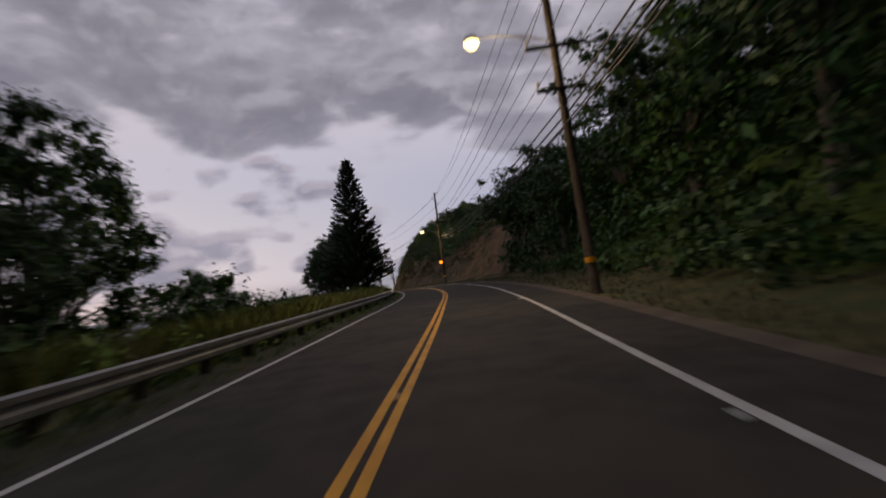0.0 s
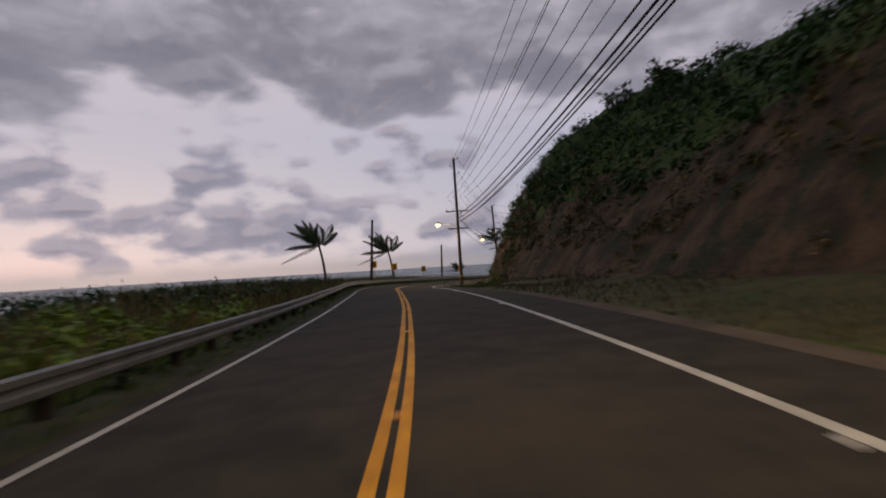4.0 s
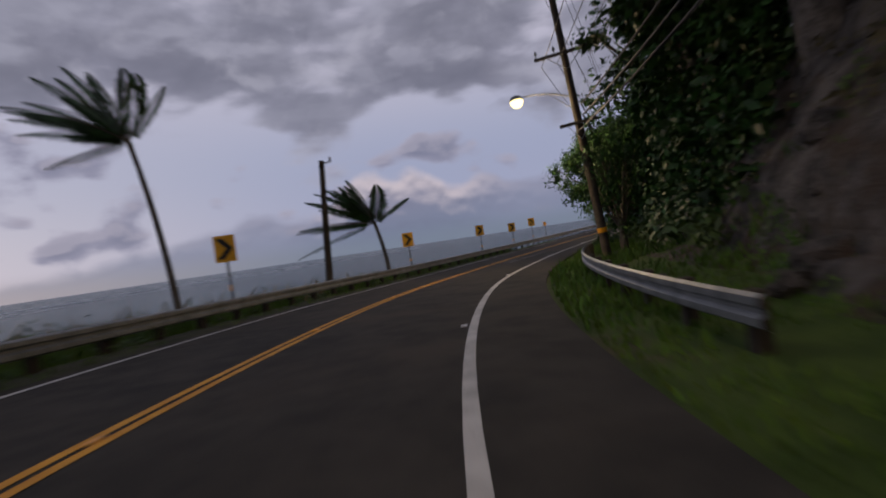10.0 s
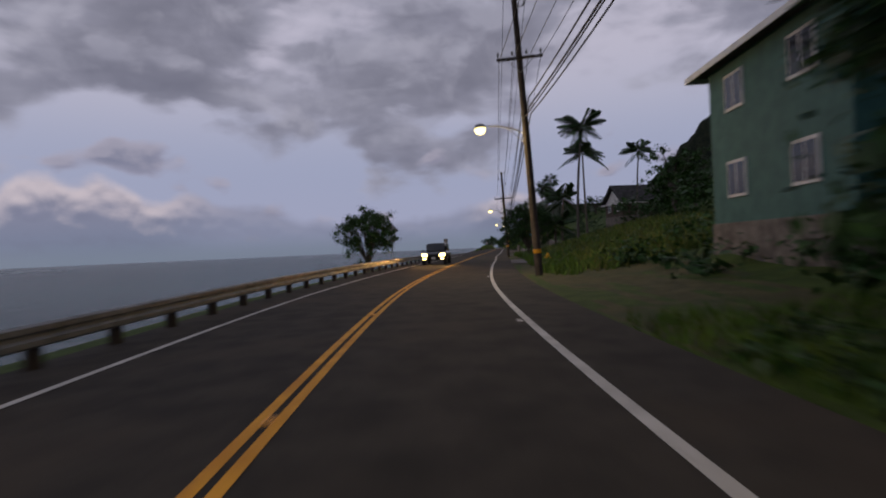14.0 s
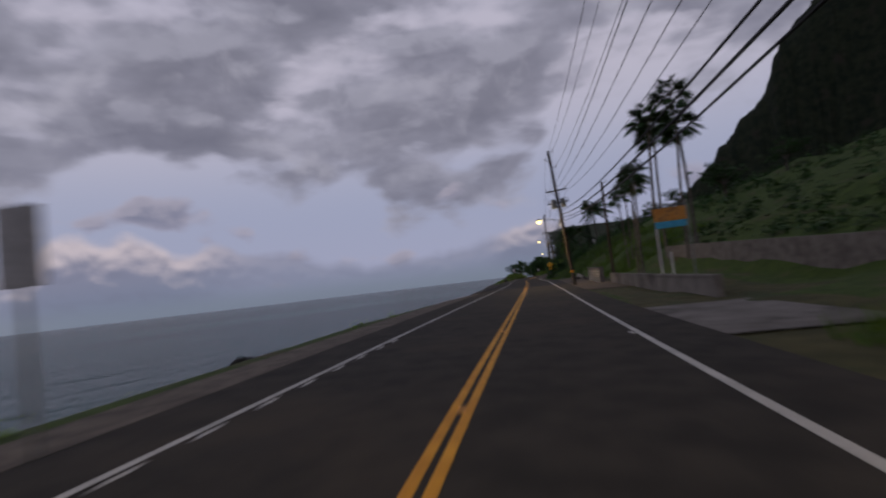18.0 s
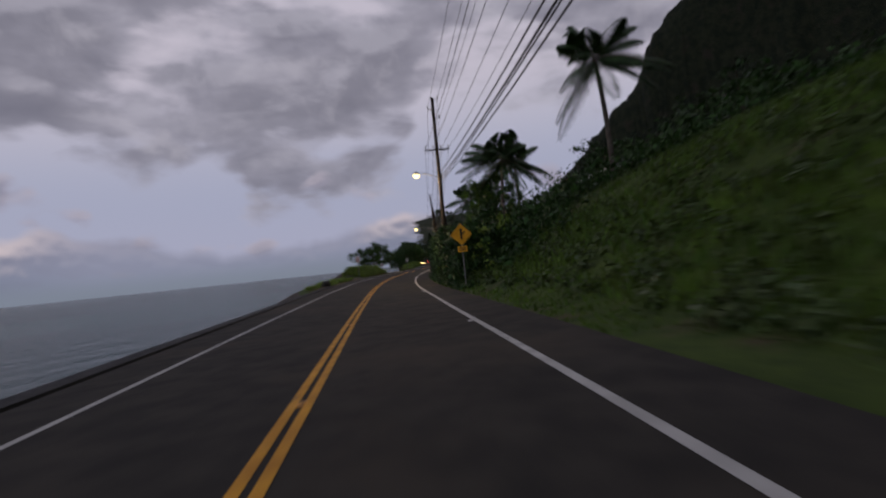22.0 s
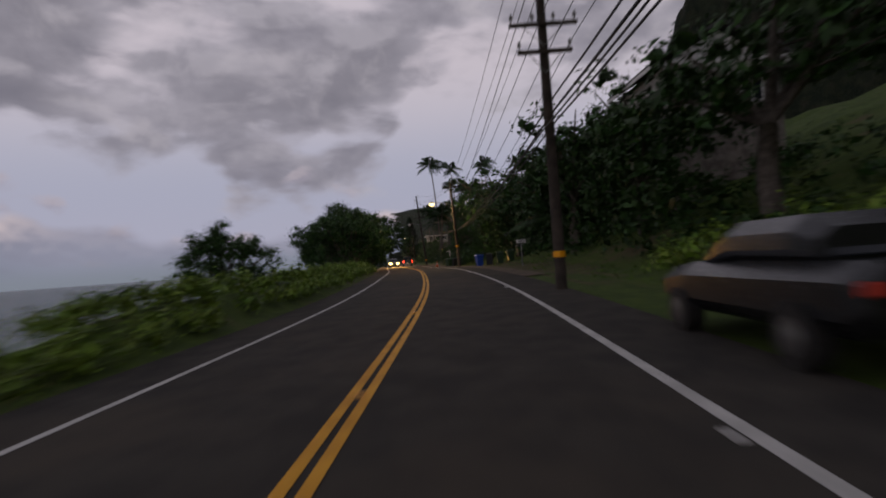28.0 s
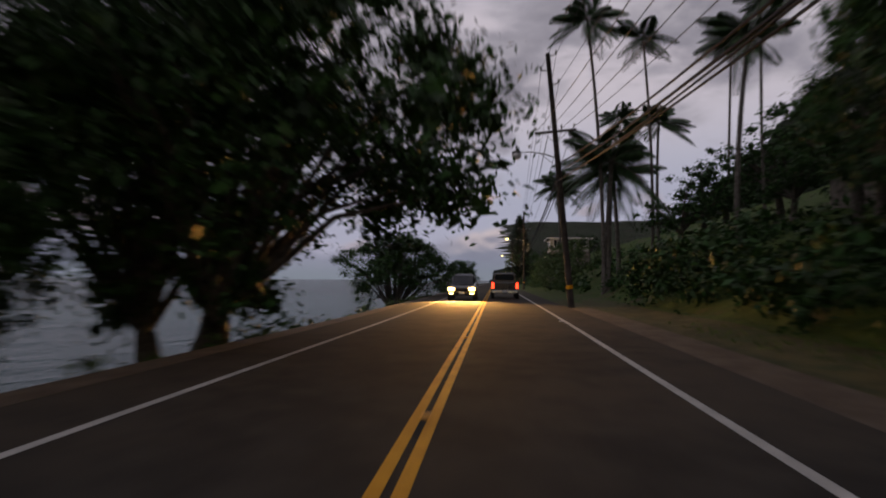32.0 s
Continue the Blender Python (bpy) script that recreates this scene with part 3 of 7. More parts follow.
def spline(values, u):
    """Catmull-Rom through the nodes; u counts nodes from the first of CENTRE."""
    u = np.clip(np.asarray(u, float), FIRST, LAST - 1e-6) + 4
    i = u.astype(int)
    f = u - i
    n = len(values) - 1
    p0, p1, p2, p3 = (values[np.clip(i + k, 0, n)] for k in (-1, 0, 1, 2))
    if p0.ndim > f.ndim:
        f = f[..., None]
    return 0.5 * (2 * p1 + (p2 - p0) * f + (2 * p0 - 5 * p1 + 4 * p2 - p3) * f ** 2 + (3 * p1 - p0 - 3 * p2 + p3) * f ** 3)


def on_road(u, lat, dz=0.0):
    """World points at station u and lat metres left of the yellow line, dz over the road's plane."""
    u, lat, dz = np.broadcast_arrays(np.asarray(u, float), np.asarray(lat, float), np.asarray(dz, float))
    c, z, b = spline(NODE_XY, u), spline(NODE_Z, u), spline(NODE_B, u)
    t = spline(NODE_XY, u + 0.05) - spline(NODE_XY, u - 0.05)
    t /= np.linalg.norm(t, axis=-1)[..., None]
    left = np.stack((-t[..., 1], t[..., 0]), -1)
    xy = c + left * lat[..., None]
    near = np.clip(lat, -7, 7)
    return np.concatenate((xy, (z + np.tan(np.radians(b)) * near + dz)[..., None]), -1)


def heading(u):
    """Turn about z that lets a thing's y axis look along the road."""
    t = spline(NODE_XY, np.array(u + 0.05)) - spline(NODE_XY, np.array(u - 0.05))
    return math.degrees(math.atan2(-t[0], t[1]))


def spot(u, lat, dz=0.0, turn=0.0):
    """A pose on the land beside or on the road, looking along it."""
    x, y, _ = on_road(u, lat)
    return pose(x, y, ground_z(u, lat) + dz, 0, 0, heading(u) + turn)


# ---- the lie of the land: profiles of distance from the yellow line and height over the road
RIGHT, LEFT = [], []


def right_bank(u, *profile):
    RIGHT.append((u, np.array(profile, float)))


def left_bank(u, *profile):
    LEFT.append((u, np.array(profile, float)))


right_bank(-4, (4.2, -0.06), (6.5, 0.05), (8.5, 0.5), (11, 3.0), (16, 7.0), (24, 13), (40, 24))
right_bank(2.2, (4.2, -0.06), (6.5, 0.05), (8.5, 0.4), (11, 3.0), (16, 7.0), (24, 13), (40, 22))
right_bank(3.4, (4.2, -0.06), (7.0, 0.05), (9.0, 0.5), (11, 3.8), (15, 9.0), (22, 14), (36, 20))
right_bank(4.6, (4.2, -0.06), (7.2, 0.05), (9.2, 0.5), (11.2, 3.9), (15, 9.2), (21, 14), (35, 19))
right_bank(5.6, (4.2, -0.06), (7.5, 0.05), (9.5, 0.4), (11.5, 2.8), (15, 6.5), (21, 11), (34, 16))
right_bank(7.0, (4.2, -0.06), (7.0, 0.0), (9.3, 0.4), (11, 3.2), (14, 7.5), (19, 12.5), (30, 18))
right_bank(8.2, (4.2, -0.06), (6.4, 0.0), (8.0, 0.5), (9.4, 4.0), (12, 9.0), (16, 14), (26, 20))
right_bank(10.2, (4.2, -0.06), (6.2, 0.0), (7.6, 0.5), (8.8, 4.0), (11, 8.5), (15, 13), (24, 18))
right_bank(11.6, (4.2, -0.06), (6.2, 0.0), (8.0, 0.4), (10, 2.5), (13, 5.0), (18, 8.0), (28, 12))
right_bank(13.2, (4.2, -0.06), (6.5, 0.0), (8.5, 0.2), (11, 0.6), (16, 1.2), (24, 2.5), (45, 9))
right_bank(15.0, (4.2, -0.06), (6.5, -0.02), (9.0, 0.2), (12, 0.9), (17, 2.0), (26, 4.0), (50, 12))
right_bank(17.0, (4.2, -0.06), (6.2, 0.0), (8.0, 0.5), (11, 1.4), (16, 2.6), (26, 5.0), (55, 14))
right_bank(18.6, (4.2, -0.06), (6.5, 0.0), (9.0, 0.05), (13.0, 0.3), (14.0, 1.5), (24, 4.0), (55, 13))
right_bank(21.0, (4.2, -0.06), (7.0, 0.0), (9.5, 0.05), (11, 0.5), (15, 2.6), (24, 6.0), (55, 16))
right_bank(21.85, (4.2, -0.06), (7.0, 0.0), (8.3, 0.1), (10, 1.2), (14, 3.6), (24, 7.0), (55, 16))
right_bank(22.25, (4.2, -0.06), (5.6, 0.0), (7.0, 0.5), (9.5, 2.2), (14, 5.0), (24, 8.5), (55, 16))
right_bank(22.9, (4.2, -0.06), (5.2, 0.05), (6.4, 0.6), (9.5, 2.4), (14, 5.0), (24, 8.5), (55, 16))
right_bank(25.0, (4.2, -0.06), (5.5, 0.0), (7.0, 0.4), (9.5, 1.8), (14, 3.6), (24, 6.5), (55, 16))
right_bank(26.2, (4.2, -0.06), (6.0, 0.0), (9.0, 0.05), (13, 0.5), (18, 1.6), (26, 4.0), (55, 14))
right_bank(27.8, (4.2, -0.06), (6.5, 0.0), (9.0, 0.1), (13, 0.9), (18, 2.8), (28, 6.0), (55, 15))
right_bank(29.5, (4.2, -0.06), (6.2, 0.0), (8.0, 0.2), (10.5, 1.6), (15, 3.6), (24, 7.0), (55, 17))
right_bank(47.0, (4.2, -0.06), (6.2, 0.0), (8.0, 0.2), (10.5, 1.6), (15, 3.6), (24, 7.0), (55, 17))

left_bank(-4, (4.0, -0.06), (5.6, 0.0), (7.0, -0.1), (10, -1.4), (16, -3.4), (28, -4.2), (50, -5.5))
left_bank(4.0, (4.0, -0.06), (5.6, 0.0), (7.0, 0.0), (10, -0.5), (16, -2.6), (28, -3.6), (50, -6.5))
left_bank(5.5, (4.0, -0.06), (5.6, 0.0), (7.5, 0.1), (11, 0.5), (18, 0.5), (34, -3.0), (60, -6.5))
left_bank(9.0, (4.0, -0.06), (5.6, 0.0), (7.5, 0.0), (11, 0.1), (18, -0.7), (30, -3.0), (55, -5.5))
left_bank(12.0, (4.0, -0.06), (5.6, -0.15), (7.0, -0.6), (10, -1.0), (14, -1.7), (20, -2.5), (40, -4.0))
left_bank(13.4, (4.0, -0.06), (5.2, -0.15), (6.2, -0.8), (7.5, -1.4), (10, -1.9), (14, -2.6), (30, -4.0))
left_bank(16.4, (4.0, -0.06), (5.2, -0.12), (6.4, -0.6), (7.6, -1.2), (9.5, -1.8), (13, -2.6), (30, -4.0))
left_bank(19.0, (4.0, -0.06), (6.4, -0.15), (7.4, -0.5), (8.4, -1.2), (10, -1.9), (13, -2.7), (30, -4.0))
left_bank(21.0, (4.0, -0.06), (4.6, -0.08), (5.1, -0.5), (5.6, -1.4), (7.0, -2.2), (10, -2.9), (30, -4.0))
left_bank(24.0, (4.0, -0.06), (4.5, -0.08), (5.1, -0.5), (5.6, -1.4), (7.0, -2.2), (10, -2.9), (30, -4.0))
left_bank(25.0, (4.0, -0.06), (6.0, -0.1), (8.5, -0.3), (10.5, -1.0), (13, -2.0), (17, -2.9), (30, -4.2))
left_bank(25.6, (4.0, -0.06), (5.0, 0.0), (5.9, 0.1), (8.0, 0.0), (9.5, -0.6), (13, -2.4), (30, -4.2))
left_bank(25.85, (4.0, -0.06), (4.8, 0.1), (5.8, 1.0), (7.8, 1.1), (9.5, 0.0), (13, -2.4), (30, -4.2))
left_bank(26.65, (4.0, -0.06), (4.8, 0.1), (5.8, 1.0), (7.8, 1.0), (9.5, -0.2), (13, -2.4), (30, -4.2))
left_bank(26.9, (4.0, -0.06), (5.2, 0.0), (6.4, -0.2), (7.8, -0.4), (9.5, -1.2), (13, -2.6), (30, -4.2))
left_bank(27.6, (4.0, -0.06), (5.4, -0.1), (6.6, -0.6), (7.6, -1.4), (9.5, -2.2), (13, -3.0), (30, -4.2))
left_bank(28.2, (4.0, -0.06), (4.8, -0.05), (6.0, -0.3), (7.6, -1.4), (9.5, -2.5), (13, -3.4), (30, -4.6))
left_bank(28.6, (4.0, -0.06), (4.5, 0.1), (5.4, 0.8), (6.6, 0.6), (9.0, -1.8), (13, -3.4), (30, -4.6))
left_bank(31.0, (4.0, -0.06), (4.5, 0.1), (5.4, 0.7), (6.6, 0.5), (9.0, -1.8), (13, -3.4), (30, -4.6))
left_bank(31.4, (4.0, -0.06), (5.2, -0.15), (6.4, -0.8), (7.6, -1.8), (9.5, -2.7), (13, -3.4), (30, -4.6))
left_bank(47.0, (4.0, -0.06), (5.2, -0.15), (6.2, -0.7), (7.4, -1.7), (9.5, -2.7), (13, -3.4), (30, -4.6))


def profile_at(rows, u, cols):
    """Distances and heights of the profile at station u, in cols steps."""
    us = [r[0] for r in rows]
    k = int(np.clip(np.searchsorted(us, u) - 1, 0, len(rows) - 2))
    f = float(np.clip((u - us[k]) / (us[k + 1] - us[k]), 0, 1))
    f = f * f * (3 - 2 * f)
    s = np.linspace(0, 1, cols)
    out = []
    for _, p in (rows[k], rows[k + 1]):
        q = np.linspace(0, 1, len(p))
        out.append(np.stack((np.interp(s, q, p[:, 0]), np.interp(s, q, p[:, 1])), -1))
    return out[0] * (1 - f) + out[1] * f


def ground_z(u, lat):
    """Height of the land in the world."""
    base = float(on_road(u, lat)[2])
    if abs(lat) < 3.9:
        return base
    p = profile_at(RIGHT if lat < 0 else LEFT, u, 40)
    return base + float(np.interp(abs(lat), p[:, 0], p[:, 1]))


def rough(x, y, s):
    return noise.fractal(Vector((x * s, y * s, 0.7)), 1.0, 2.0, 5)


def land(rows, side, cols, lo, hi, step=0.1, amp=0.35):
    """A strip of land beside the road, uneven where it rises."""
    us = np.arange(lo, hi + 1e-6, step)
    verts = np.zeros((len(us), cols, 3))
    for i, u in enumerate(us):
        p = profile_at(rows, u, cols)
        w = on_road(np.full(cols, u), side * p[:, 0])
        w[:, 2] += p[:, 1]
        grade = np.clip((p[:, 0] - p[0, 0] - 1.5) / 6, 0, 1)
        for j in range(cols):
            if grade[j] > 0:
                h = rough(w[j, 0], w[j, 1], 0.22)
                w[j, 2] += amp * grade[j] * h * (1 + 0.12 * abs(p[j, 1]))
                if side < 0 and 7.2 < u < 10.9 and p[j, 1] > 0.3:
                    w[j, 2] += 0.7 * rough(w[j, 0], w[j, 1] + 9, 0.7)
                    w[j, 1] += 0.9 * rough(w[j, 1], w[j, 2] + 4, 0.55)
                w[j, 0] += amp * grade[j] * rough(w[j, 1], w[j, 0] + 40, 0.3) * 1.5
        verts[i] = w
    g = Geo()
    n = len(us)
    f = [(i * cols + j, (i + 1) * cols + j, (i + 1) * cols + j + 1, i * cols + j + 1) for i in range(n - 1) for j in range(cols - 1)]
    if side > 0:
        f = [q[::-1] for q in f]
    return g.add(verts.reshape(-1, 3), f)


def strip(u0, u1, lats, dz=0.0, step=0.08, edge=0.0):
    """A band along the road through the given lats; edge folds its sides down by that much."""
    us = np.linspace(u0, u1, max(2, int((u1 - u0) / step) + 1))
    lats = list(lats)
    zs = [dz] * len(lats)
    if edge:
        lats = [lats[0]] + lats + [lats[-1]]
        zs = [dz - edge] + zs + [dz - edge]
    k = len(lats)
    v = np.stack([on_road(us, np.full(len(us), l), z) for l, z in zip(lats, zs)], 1)
    return Geo().add(v.reshape(-1, 3), [(i * k + j, (i + 1) * k + j, (i + 1) * k + j + 1, i * k + j + 1) for i in range(len(us) - 1) for j in range(k - 1)])


# ---- large structure
def build_road():
    road = setting("road", strip(FIRST, LAST, (4.1, 2.0, 0.0, -2.0, -4.3), 0.0, edge=0.12), ASPHALT, "two-lane coast road of worn dark asphalt", "road")
    for u0, u1 in ((FIRST, 26.78), (27.42, LAST)):
        for off in (0.085, -0.085):
            part("centre_line", strip(u0, u1, (off + 0.052, off - 0.052), 0.006), YELLOW, road, "solid yellow paint line")
    part("edge_line", strip(FIRST, LAST, (2.90, 2.79), 0.006), WHITE, road, "thin white paint line at the sea side")
    part("edge_line", strip(FIRST, LAST, (-2.86, -2.99), 0.006), WHITE, road, "white paint line at the land side")
    # raised reflectors on the lines
    body = Geo().box((0, 0, 0.009), (0.10, 0.10, 0.018), 0.007)
    amber, clear = body.mesh("reflector", REFLECT_Y), Geo().box((0, 0, 0.009), (0.10, 0.10, 0.018), 0.007).mesh("reflector", REFLECT_W)
    def lay(me, u, lat):
        x, y, z = on_road(u, lat)
        ob = new("reflector", me)
        ob.matrix_basis = pose(x, y, z + 0.004, 0, 0, heading(u))
        ob.parent = road
    u = -0.9
    while u < 38:
        if not 26.7 < u < 27.5:
            lay(amber, u, 0.0)
        u += 0.40
    for u in np.arange(-0.6, 34, 0.80):
        lay(clear, u, -2.78)
    # short marks beside the seaward line
    for u in np.arange(16.95, 18.7, 0.066):
        v = np.stack((on_road(np.array((u, u + 0.026)), 2.73, 0.006), on_road(np.array((u, u + 0.026)), 2.66, 0.006)), 1)
        part("edge_mark", Geo().add(v.reshape(-1, 3), [(0, 1, 3, 2)]), WHITE, road)
    # worn word painted on the lane, in long strokes
    for la, lb, ua, ub in ((-0.62, -0.90, 12.08, 12.38), (-1.12, -1.48, 12.05, 12.56)):
        us = np.linspace(ua, ub, 8)
        ls = np.linspace(la, lb, 8)
        v = np.stack((on_road(us, ls + 0.05, 0.006), on_road(us, ls - 0.05, 0.006)), 1)
        part("painted_stroke", Geo().add(v.reshape(-1, 3), [(2 * i, 2 * i + 1, 2 * i + 3, 2 * i + 2) for i in range(7)]), WORN_WHITE, road, "worn white paint stroke")


build_road()


def earth(ob, cols, kinds):
    """Give each stretch of land its own ground: kinds are (material, u0, u1, first column, last column, raggedness)."""
    me = ob.data
    for m, *_ in kinds:
        me.materials.append(m)
    index = np.zeros(len(me.polygons), np.int32)
    rows = len(me.polygons) // (cols - 1)
    for i in range(rows):
        u = FIRST + (i + 0.5) * 0.1
        for j in range(cols - 1):
            wob = noise.noise(Vector((u * 2.3, j * 0.45, 5)))
            for k, (_, u0, u1, c0, c1, rag) in enumerate(kinds):
                if u0 + wob * rag * 0.2 < u < u1 + wob * rag * 0.2 and c0 + wob * rag <= j <= c1 + wob * rag:
                    index[i * (cols - 1) + j] = k + 1
    me.polygons.foreach_set("material_index", index)


LAND_SIDE = setting("ground_land_side", land(RIGHT, -1, 44, FIRST, LAST), GRASSY, "grassy verge and bare earth bank on the land side", "ground", True)
earth(LAND_SIDE, 44, ((DRYLAND, -4, 6.9, 0, 13, 3), (DRYLAND, 14.8, 21.2, 0, 16, 6), (DRYLAND, 29.2, 34, 0, 12, 3), (SOIL, 2.3, 10.7, 11, 27, 5), (ROCKY, 7.9, 10.6, 11, 18, 16), (ROCKY, 9.4, 11.3, 10, 27, 5)))


def inland():
    """The country behind the road's slopes, rising to the mountain."""
    us = np.arange(FIRST, LAST - 0.05, 0.1)
    line = on_road(us, 0.0)
    ahead = on_road(us + 0.02, 0.0)[:, :2] - line[:, :2]
    ends = [profile_at(RIGHT, float(u), 40) for u in us]
    xs, ys = np.arange(-120, 1000, 11.0), np.arange(-340, 700, 11.0)
    at, v = {}, []
    for i, x in enumerate(xs):
        for j, y in enumerate(ys):
            d = np.hypot(line[:, 0] - x, line[:, 1] - y)
            k = int(d.argmin())
            side = ahead[k, 0] * (y - line[k, 1]) - ahead[k, 1] * (x - line[k, 0])
            p = ends[k]
            if side < 0 and d[k] > p[-1, 0] - 14:
                z = float(np.interp(d[k], p[:, 0], p[:, 1])) + line[k, 2] + min(70.0, max(0.0, d[k] - p[-1, 0]) * 0.16)
                at[i, j] = len(v)
                v.append((x, y, z - 1.6 + 1.2 * rough(x, y, 0.03)))
    f = [(at[i, j], at[i + 1, j], at[i + 1, j + 1], at[i, j + 1]) for i, j in at if (i + 1, j) in at and (i + 1, j + 1) in at and (i, j + 1) in at]
    setting("ground_inland", Geo().add(v, f), INLAND, "dark wooded country rising inland to the mountain", "ground", True)


inland()
SEA_SIDE = setting("ground_sea_side", land(LEFT, 1, 24, FIRST, LAST), GRASSY, "grassy shore on the sea side", "ground", True)
earth(SEA_SIDE, 24, ((DRYLAND, -4, 13.5, 0, 12, 2), (ROCKY, 13.5, 50, 8, 24, 1)))


def build_sea():
    g = Geo()
    rings, sides = [4, 20, 45, 80, 140, 260, 500, 1000, 2200, 4600], 64
    v = [(140, 240, SEA_Z)] + [(140 + r * math.cos(a * 2 * math.pi / sides), 240 + r * math.sin(a * 2 * math.pi / sides), SEA_Z) for r in rings for a in range(sides)]
    f = [(0, 1 + a, 1 + (a + 1) % sides) for a in range(sides)]
    f += [(1 + r * sides + a, 1 + (r + 1) * sides + a, 1 + (r + 1) * sides + (a + 1) % sides, 1 + r * sides + (a + 1) % sides) for r in range(len(rings) - 1) for a in range(sides)]
    setting("water", g.add(v, f), SEA, "choppy grey-green sea reaching the horizon", "sea")
    # surf on the reef far out
    rng = np.random.default_rng(5)
    for u0, u1, lat in ((4, 16, 170), (9, 24, 230), (18, 31, 300)):
        us = np.linspace(u0, u1, 70)
        w = np.interp(us, (u0, u0 + 2, u1 - 2, u1), (0, 1, 1, 0)) * rng.uniform(0.1, 1.0, 70)
        c = on_road(us, lat + 14 * np.sin(us * 1.7) + rng.uniform(-3, 3, 70))
        c[:, 2] = SEA_Z + 0.1
        out = np.array((-0.5, 0.86, 0.0))
        v = np.stack((c - out * 2.5 * w[:, None], c + np.array((0, 0, 0.7)) * w[:, None], c + out * 2.5 * w[:, None]), 1)
        setting("surf", Geo().add(v.reshape(-1, 3), [(3 * i + j, 3 * i + 3 + j, 3 * i + 4 + j, 3 * i + 1 + j) for i in range(69) for j in (0, 1)]), SURF, "line of white surf breaking on the reef", "surf", True, "stuff")


SEA_Z = -2.1
build_sea()


def build_mountain():
    """A steep wooded ridge inland, ending in a spur."""
    line = np.array([(-260, -330, 250), (100, -260, 330), (400, -180, 390), (690, -90, 415), (850, 50, 405), (915, 200, 372), (924, 273, 304), (923, 305, 282), (921, 335, 258), (919, 356, 236), (919, 363, 206), (917, 380, 172), (908, 426, 130), (904, 440, 106), (899, 464, 84), (888, 510, 52), (862, 575, 30), (825, 645, 12)], float)
    k = 260
    t = np.linspace(0, len(line) - 1, k)
    ridge = np.stack([np.interp(t, np.arange(len(line)), line[:, c]) for c in range(3)], -1)
    for _ in range(6):
        ridge[1:-1, :2] = (ridge[:-2, :2] + 2 * ridge[1:-1, :2] + ridge[2:, :2]) / 4
    tang = np.gradient(ridge[:, :2], axis=0)
    tang /= np.linalg.norm(tang, axis=1)[:, None]
    for _ in range(40):
        tang[1:-1] = (tang[:-2] + 2 * tang[1:-1] + tang[2:]) / 4
    tang /= np.linalg.norm(tang, axis=1)[:, None]
    left = np.stack((-tang[:, 1], tang[:, 0]), -1)
    prof = [(190, -0.01), (150, 0.04), (112, 0.13), (84, 0.27), (60, 0.44), (42, 0.62), (26, 0.80), (12, 0.93), (0, 1.0), (-40, 0.93), (-120, 0.6), (-260, 0.0)]
    g = Geo()
    v = []
    for i in range(k):
        wide = 0.42 + 0.58 * min(1.0, ridge[i, 2] / 250)
        for d, h in prof:
            x, y = ridge[i, :2] + left[i] * d * wide
            z = ridge[i, 2] * h
            r = rough(x, y, 0.017)
            fold = abs(noise.noise(Vector((t[i] * 2.6, d * 0.004, 3))))
            z += ridge[i, 2] * 0.10 * r * (0.3 + h) - ridge[i, 2] * 0.16 * fold * (1 - h) * (h > 0.03)
            v.append((x + 5 * rough(y, x, 0.05), y + 5 * rough(x + 9, y, 0.05), z - 1.5))
    n = len(prof)
    f = [(i * n + j, i * n + j + 1, (i + 1) * n + j + 1, (i + 1) * n + j) for i in range(k - 1) for j in range(n - 1)]
    setting("backdrop_mountain", g.add(v, f), HILL, "steep dark wooded mountain ridge with a sharp spur", "mountain", True)


build_mountain()


# ---- guard rails, poles and cables
def guard_rail(u0, u1, lat, label, top=0.60, step=0.105):
    rail = thing("guard_rail", pose(0, 0, 0), label, "guard rail")
    us = np.arange(u0, u1 + 0.02, 0.05)
    prof = [(0.0, 0.0), (0.045, -0.03), (0.045, -0.10), (0.0, -0.135), (0.0, -0.175), (0.045, -0.21), (0.045, -0.28), (0.0, -0.31)]
    side = -1 if lat > 0 else 1
    rows = prof + [(d - 0.006, z) for d, z in prof[::-1]]
    v = np.stack([on_road(us, lat + side * d, top + z) for d, z in rows], 1)
    k = len(rows)
    f = [(i * k + j, (i + 1) * k + j, (i + 1) * k + (j + 1) % k, i * k + (j + 1) % k) for i in range(len(us) - 1) for j in range(k)]
    part("beam", Geo().add(v.reshape(-1, 3), f), GALV, rail, "galvanised corrugated steel beam")
    me = Geo().box((0, 0, 0.25), (0.15, 0.20, 1.15), 0.012).mesh("post", POLE_WOOD)
    for u in np.arange(u0 + 0.03, u1, step):
        x, y, z = on_road(u, lat - side * 0.13)
        ob = new("post", me)
        ob.matrix_basis = pose(x, y, z - 0.28, 0, 0, heading(u))
        ob.parent = rail


guard_rail(-3.0, 17.0, 3.75, "weathered galvanised guard rail on wooden posts at the sea side")
guard_rail(10.33, 11.85, -5.4, "weathered galvanised guard rail below the wooded bank", 0.55, 0.12)

LAMPS = []


